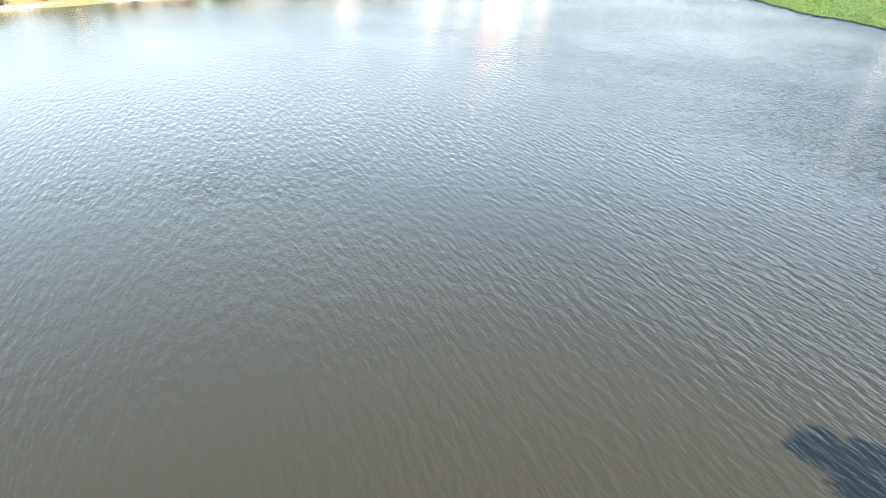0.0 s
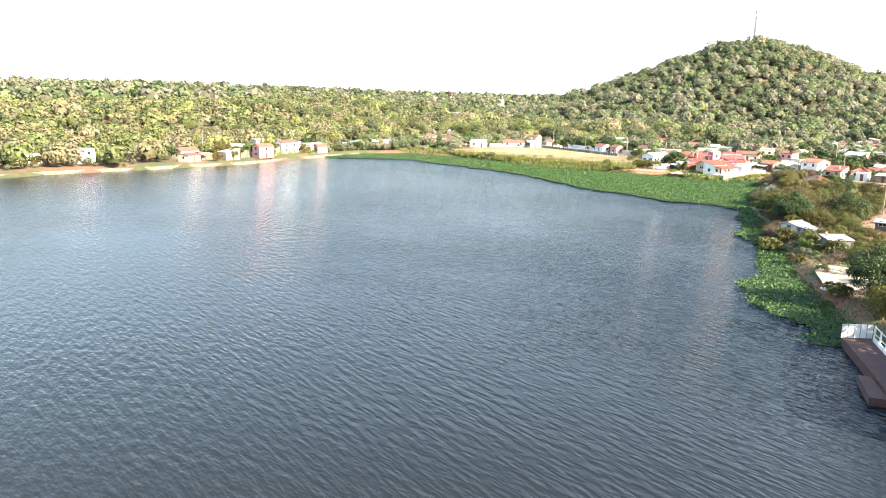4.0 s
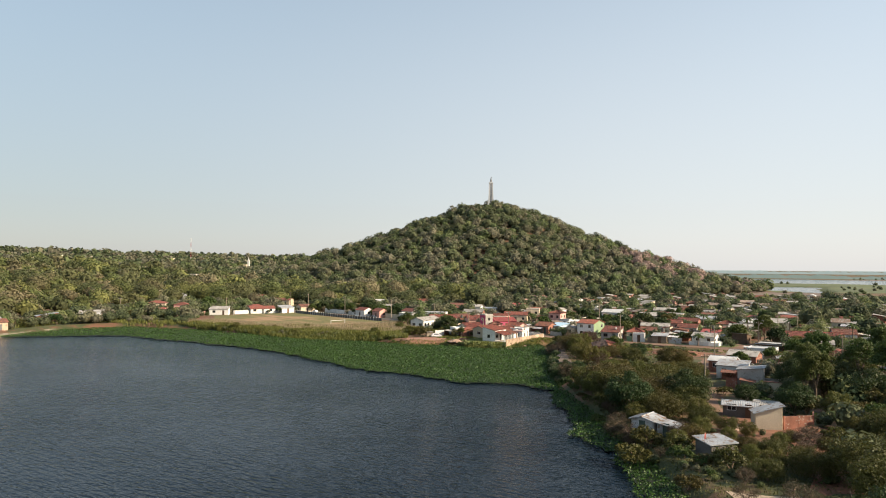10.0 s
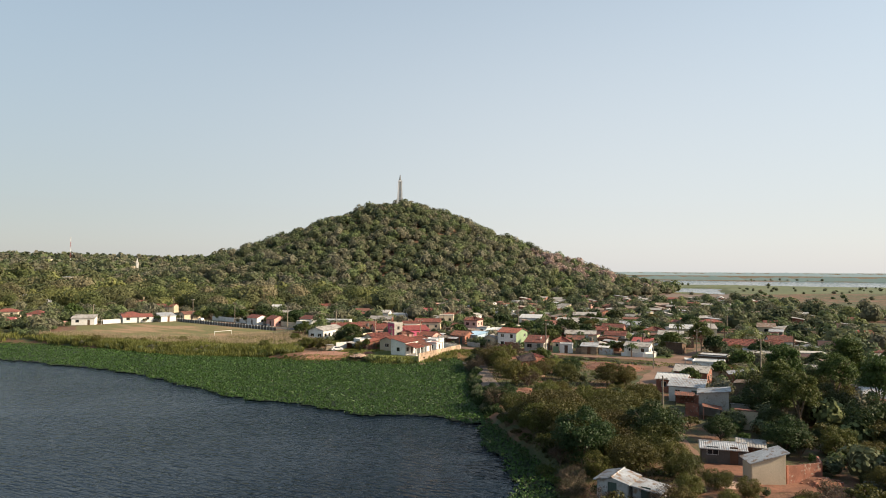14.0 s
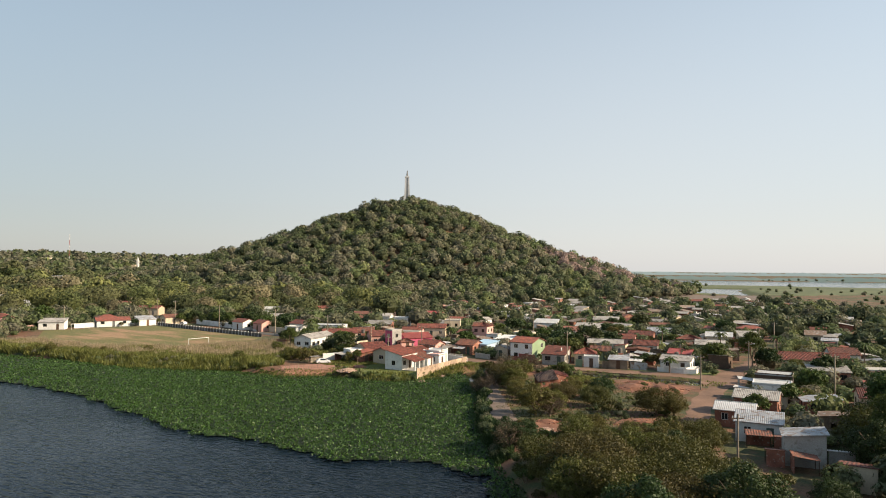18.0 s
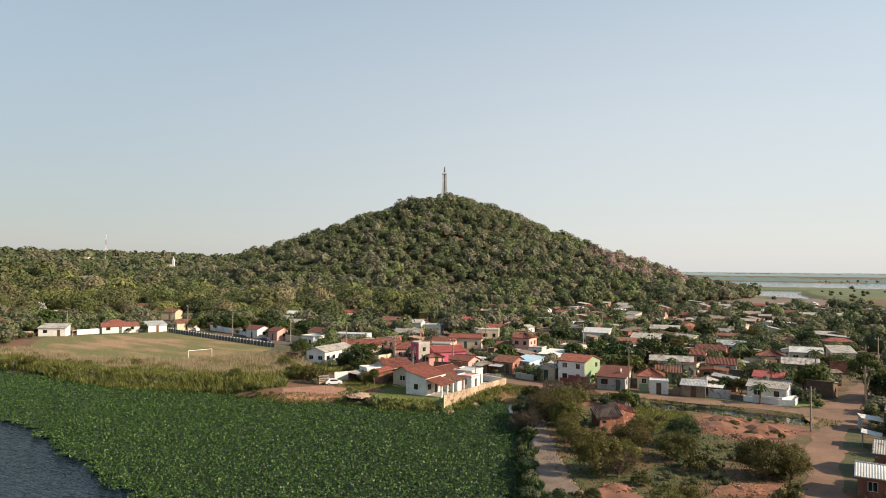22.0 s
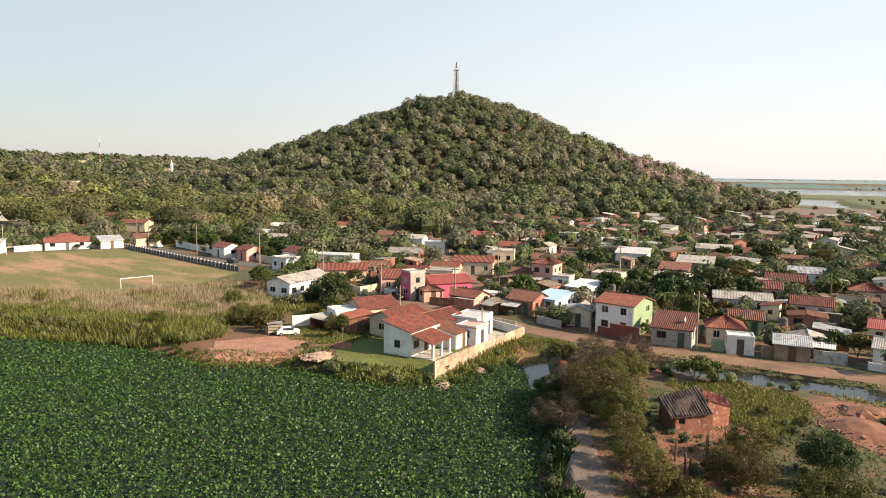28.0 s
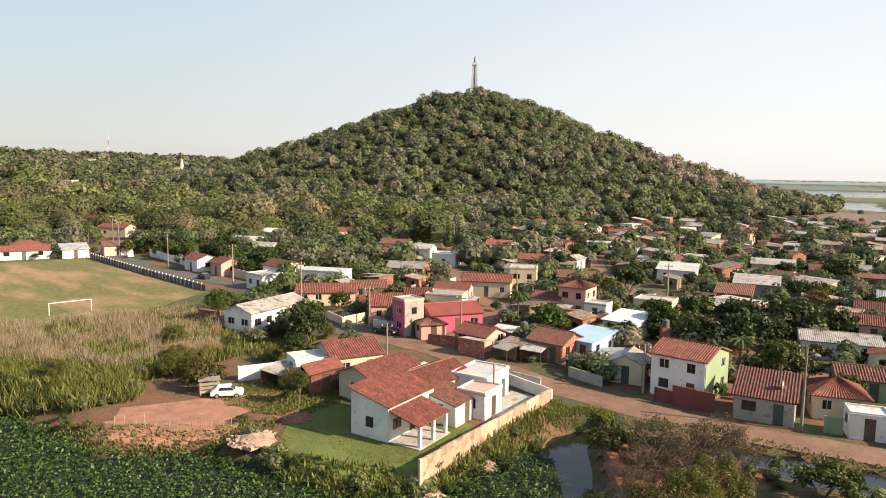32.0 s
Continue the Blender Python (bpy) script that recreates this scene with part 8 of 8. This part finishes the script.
stairs = thing("outdoor_stairs", "white outdoor stairs with railings on the lakeside wall", "stairs", 20.5, -131.2, 0.95)
for k in range(12):
    part("step", Shape().box(0, -3.2 + k * 0.3, 0.09 + k * 0.18, 1.0, 0.3, 0.18 + k * 0.0), M_CONC, stairs)
part("stringer", Shape().slab([(-0.5, -3.4, 0.0), (0.5, -3.4, 0.0), (0.5, 0.3, 2.05), (-0.5, 0.3, 2.05)], 0.2), M_WHITE, stairs)
part("handrail", Shape().tube((-0.48, -3.3, 1.0), (-0.48, 0.3, 3.1), 0.04, 0.04, 6), M_STEEL, stairs)
for k in range(7):
    part("baluster", Shape().tube((-0.48, -3.3 + k * 0.6, 0.1 + k * 0.35), (-0.48, -3.3 + k * 0.6, 1.0 + k * 0.35), 0.025, 0.025, 5), M_STEEL, stairs)


def boat(label, x, y, rz, L, w, mat):
    ob = thing("rowing_boat", label, "boat", x, y, 0.0, rz, "moored boats")
    st = [(-0.5, 0.72), (-0.25, 1.0), (0.1, 1.0), (0.35, 0.7), (0.5, 0.06)]
    s = Shape()
    for px, k in st:
        rise = 0.42 + 0.25 * max(0, px) ** 2 * 2
        for sy, zz, q in ((-1, rise, 1.0), (-0.7, 0.0, 1.0), (0, -0.12, 1.0), (0.7, 0.0, 1.0), (1, rise, 1.0)):
            s.v.append((px * L, sy * w / 2 * k, zz))
    for i in range(len(st) - 1):
        for j in range(4):
            a = i * 5 + j
            s.f.append((a, a + 1, a + 6, a + 5))
    s.f.append((0, 1, 2, 3, 4))
    part("hull", s, mat, ob)
    for px in (-0.28, 0.08):
        part("thwart", Shape().box(px * L, 0, 0.3, 0.22, w * 0.9, 0.04), mat, ob)
    for sy in (-1, 1):
        g = Shape()
        for (p0, k0), (p1, k1) in zip(st, st[1:]):
            g.tube((p0 * L, sy * w / 2 * k0, 0.43 + 0.5 * max(0, p0) ** 2), (p1 * L, sy * w / 2 * k1, 0.43 + 0.5 * max(0, p1) ** 2), 0.035, 0.035, 5)
        part("gunwale", g, M_WOOD, ob)


boat("small worn rowing boat moored at the landing stage", 20.0, -143.6, 220, 3.0, 1.0, M_WOOD)
boat("dark wooden rowing boat drifting by the shore", 21.9, -159.3, 140, 4.4, 1.3, M_DARKWOOD)

# ---- far landmarks ----
mx, my = -364.0, 695.0
mz = float(ground_z(mx, my))
mast = thing("radio_mast", "thin red and white lattice radio mast far away", "mast", mx, my, mz)
for k in range(6):
    z0, z1, w0, w1 = k * 6.0, k * 6.0 + 6, 0.6 - k * 0.08, 0.52 - k * 0.08
    mat = M_REDTIN if k % 2 == 0 else M_WHITE
    for a, b in ((1, 1), (-1, 1), (-1, -1), (1, -1)):
        part("leg", Shape().tube((a * w0, b * w0, z0), (a * w1, b * w1, z1), 0.06, 0.06, 4), mat, mast)
    for a, b, c, d in ((1, 1, -1, 1), (-1, 1, -1, -1), (-1, -1, 1, -1), (1, -1, 1, 1)):
        part("brace", Shape().tube((a * w0, b * w0, z0), (c * w1, d * w1, z1), 0.03, 0.03, 4), mat, mast)
sx_, sy_ = -300.0, 722.0
spire = thing("church_spire", "slim white church spire among distant trees", "church", sx_, sy_, float(ground_z(sx_, sy_)))
part("tower", Shape().box(0, 0, 6, 2.2, 2.2, 12), M_WHITE, spire)
part("spire", Shape().box(0, 0, 14.75, 2.1, 2.1, 5.5, 0, 0.06), M_WHITE, spire)
part("nave", Shape().box(-8, 0, 4, 12, 7, 8), M_CREAM, spire)


for x, y, rz, w, h, mt in [(-620, 640, 20, 12, 9, M_CREAM), (-540, 700, -10, 14, 9.5, M_CREAM), (-455, 640, 30, 10, 8.5, M_CREAM), (-700, 700, 0, 15, 10, M_CREAM), (-420, 760, 12, 11, 8.5, M_CREAM), (-480, 560, -20, 9, 8, M_CREAM), (-250, 430, -5, 9, 7.5, M_CREAM)]:
    house("distant pale building rising above the trees", x, y, rz, w, 9.0, h, "flat", M_WHITETIN, mt, near=False, z=float(ground_z(x, y)), sides="S", name="distant_building", category="building")


for k, (x, y) in enumerate(SUBURB):
    lab, rf, rm, mt = [("low white house with a pale roof among the suburb trees", "gx", M_WHITETIN, M_WHITE), ("small house with a red tile roof among the suburb trees", "gx", M_TILE, M_CREAM), ("flat-roofed cream house among the suburb trees", "flat", M_CONC, M_CREAM)][k % 3]
    house(lab, x, y, -20 + 13 * k % 50, 9.0 + k % 3, 6.0, 3.2, rf, rm, mt, near=False, z=float(ground_z(x, y)), sides="S")


# ---- palms, yard walls and dishes ----
def palm(x, y, h):
    ob = thing("palm_tree", "slender palm with a ragged crown of fronds", "palm", x, y, float(ground_z(x, y)), group="palms")
    part("trunk", Shape().tube((0, 0, -0.2), (0.15, 0.1, h), 0.16, 0.11, 7), M_BARK, ob)
    rnd, q = random.Random(int(x * 5 + y)), []
    for k in range(22):
        a, up = 2 * math.pi * k / 22 + rnd.uniform(-0.15, 0.15), rnd.uniform(-0.2, 1.0)
        pts = [Vector((0.15 + math.cos(a) * r, 0.1 + math.sin(a) * r, h + up * r * 0.8 - 0.36 * r * r)) for r in (0.0, 0.6, 1.2, 1.8)]
        side = Vector((-math.sin(a), math.cos(a), 0))
        for i, w in enumerate((0.16, 0.24, 0.16)):
            for sg in (-1, 1):
                q.append([pts[i], pts[i + 1], pts[i + 1] + side * sg * w - Vector((0, 0, 0.12)), pts[i] + side * sg * w * 0.9 - Vector((0, 0, 0.1))])
    part("fronds", quads_mesh("fronds", M_LEAF[2], np.array([[tuple(p) for p in f] for f in q])), None, ob)


for row in [(62, 60, 5.5), (86, 62, 6.5), (79, 76, 6.0), (-31, 128, 5.5), (12, 104, 5.0), (95, 44, 7.0), (36.2, 78, 4.5), (70, 92, 6.0), (55.2, 49.8, 3.2), (-100, 182, 7.0)]:
    palm(*row)
_r = random.Random(77)
n_more = 0
for k in range(3000):
    x, y = _r.uniform(-20, 120), _r.uniform(-40, 150)
    if n_more >= 46:
        break
    if bool(inside(x, y, WASTE)) or (y < 74 and x < 44) or (x < 0 and y < 98) or any(math.hypot(x - a, y - b) < r * 0.9 + 1.5 for a, b, r in TAKEN if r > 2.3) or any(seg_distance(x, y, s, False) < 4.2 for s in STREETS):
        continue
    a, L = math.radians(_r.choice((-28, 62))), _r.uniform(4, 9)
    mt, lab = _r.choice([(M_BRICK, "bare brick yard wall between plots"), (M_CONC, "grey rendered yard wall between plots"), (M_WHITE, "whitewashed yard wall between plots"), (M_WOOD, "weathered board fence between plots")])
    plain_wall(lab, [(x, y), (x + math.cos(a) * L, y + math.sin(a) * L)], _r.uniform(0.9, 1.5), mt)
    n_more += 1
for x, y, z, mt, lab in [(19.5, -69.0, 3.7, M_REDTIN, "round red satellite dish on a shelter roof"), (35.2, 63.6, 4.6, M_TIN, "grey satellite dish on a tile roof"), (24.6, 74.4, 4.2, M_TIN, "grey satellite dish above the road")]:
    ob = thing("satellite_dish", lab, "dish", x, y, z, -120, "satellite dishes")
    s = Shape()
    for j, (r, dz) in enumerate(((0.0, 0.0), (0.22, 0.03), (0.42, 0.12))):
        for i in range(12):
            s.v.append((r * math.cos(i * math.pi / 6), -dz - 0.2, r * math.sin(i * math.pi / 6) + 0.4))
    for j in range(2):
        for i in range(12):
            s.f.append((j * 12 + i, j * 12 + (i + 1) % 12, j * 12 + 12 + (i + 1) % 12, j * 12 + 12 + i))
    part("bowl", s, mt, ob)
    part("stand", Shape().tube((0, 0, -0.6), (0, -0.18, 0.4), 0.03, 0.03, 6), M_STEEL, ob)
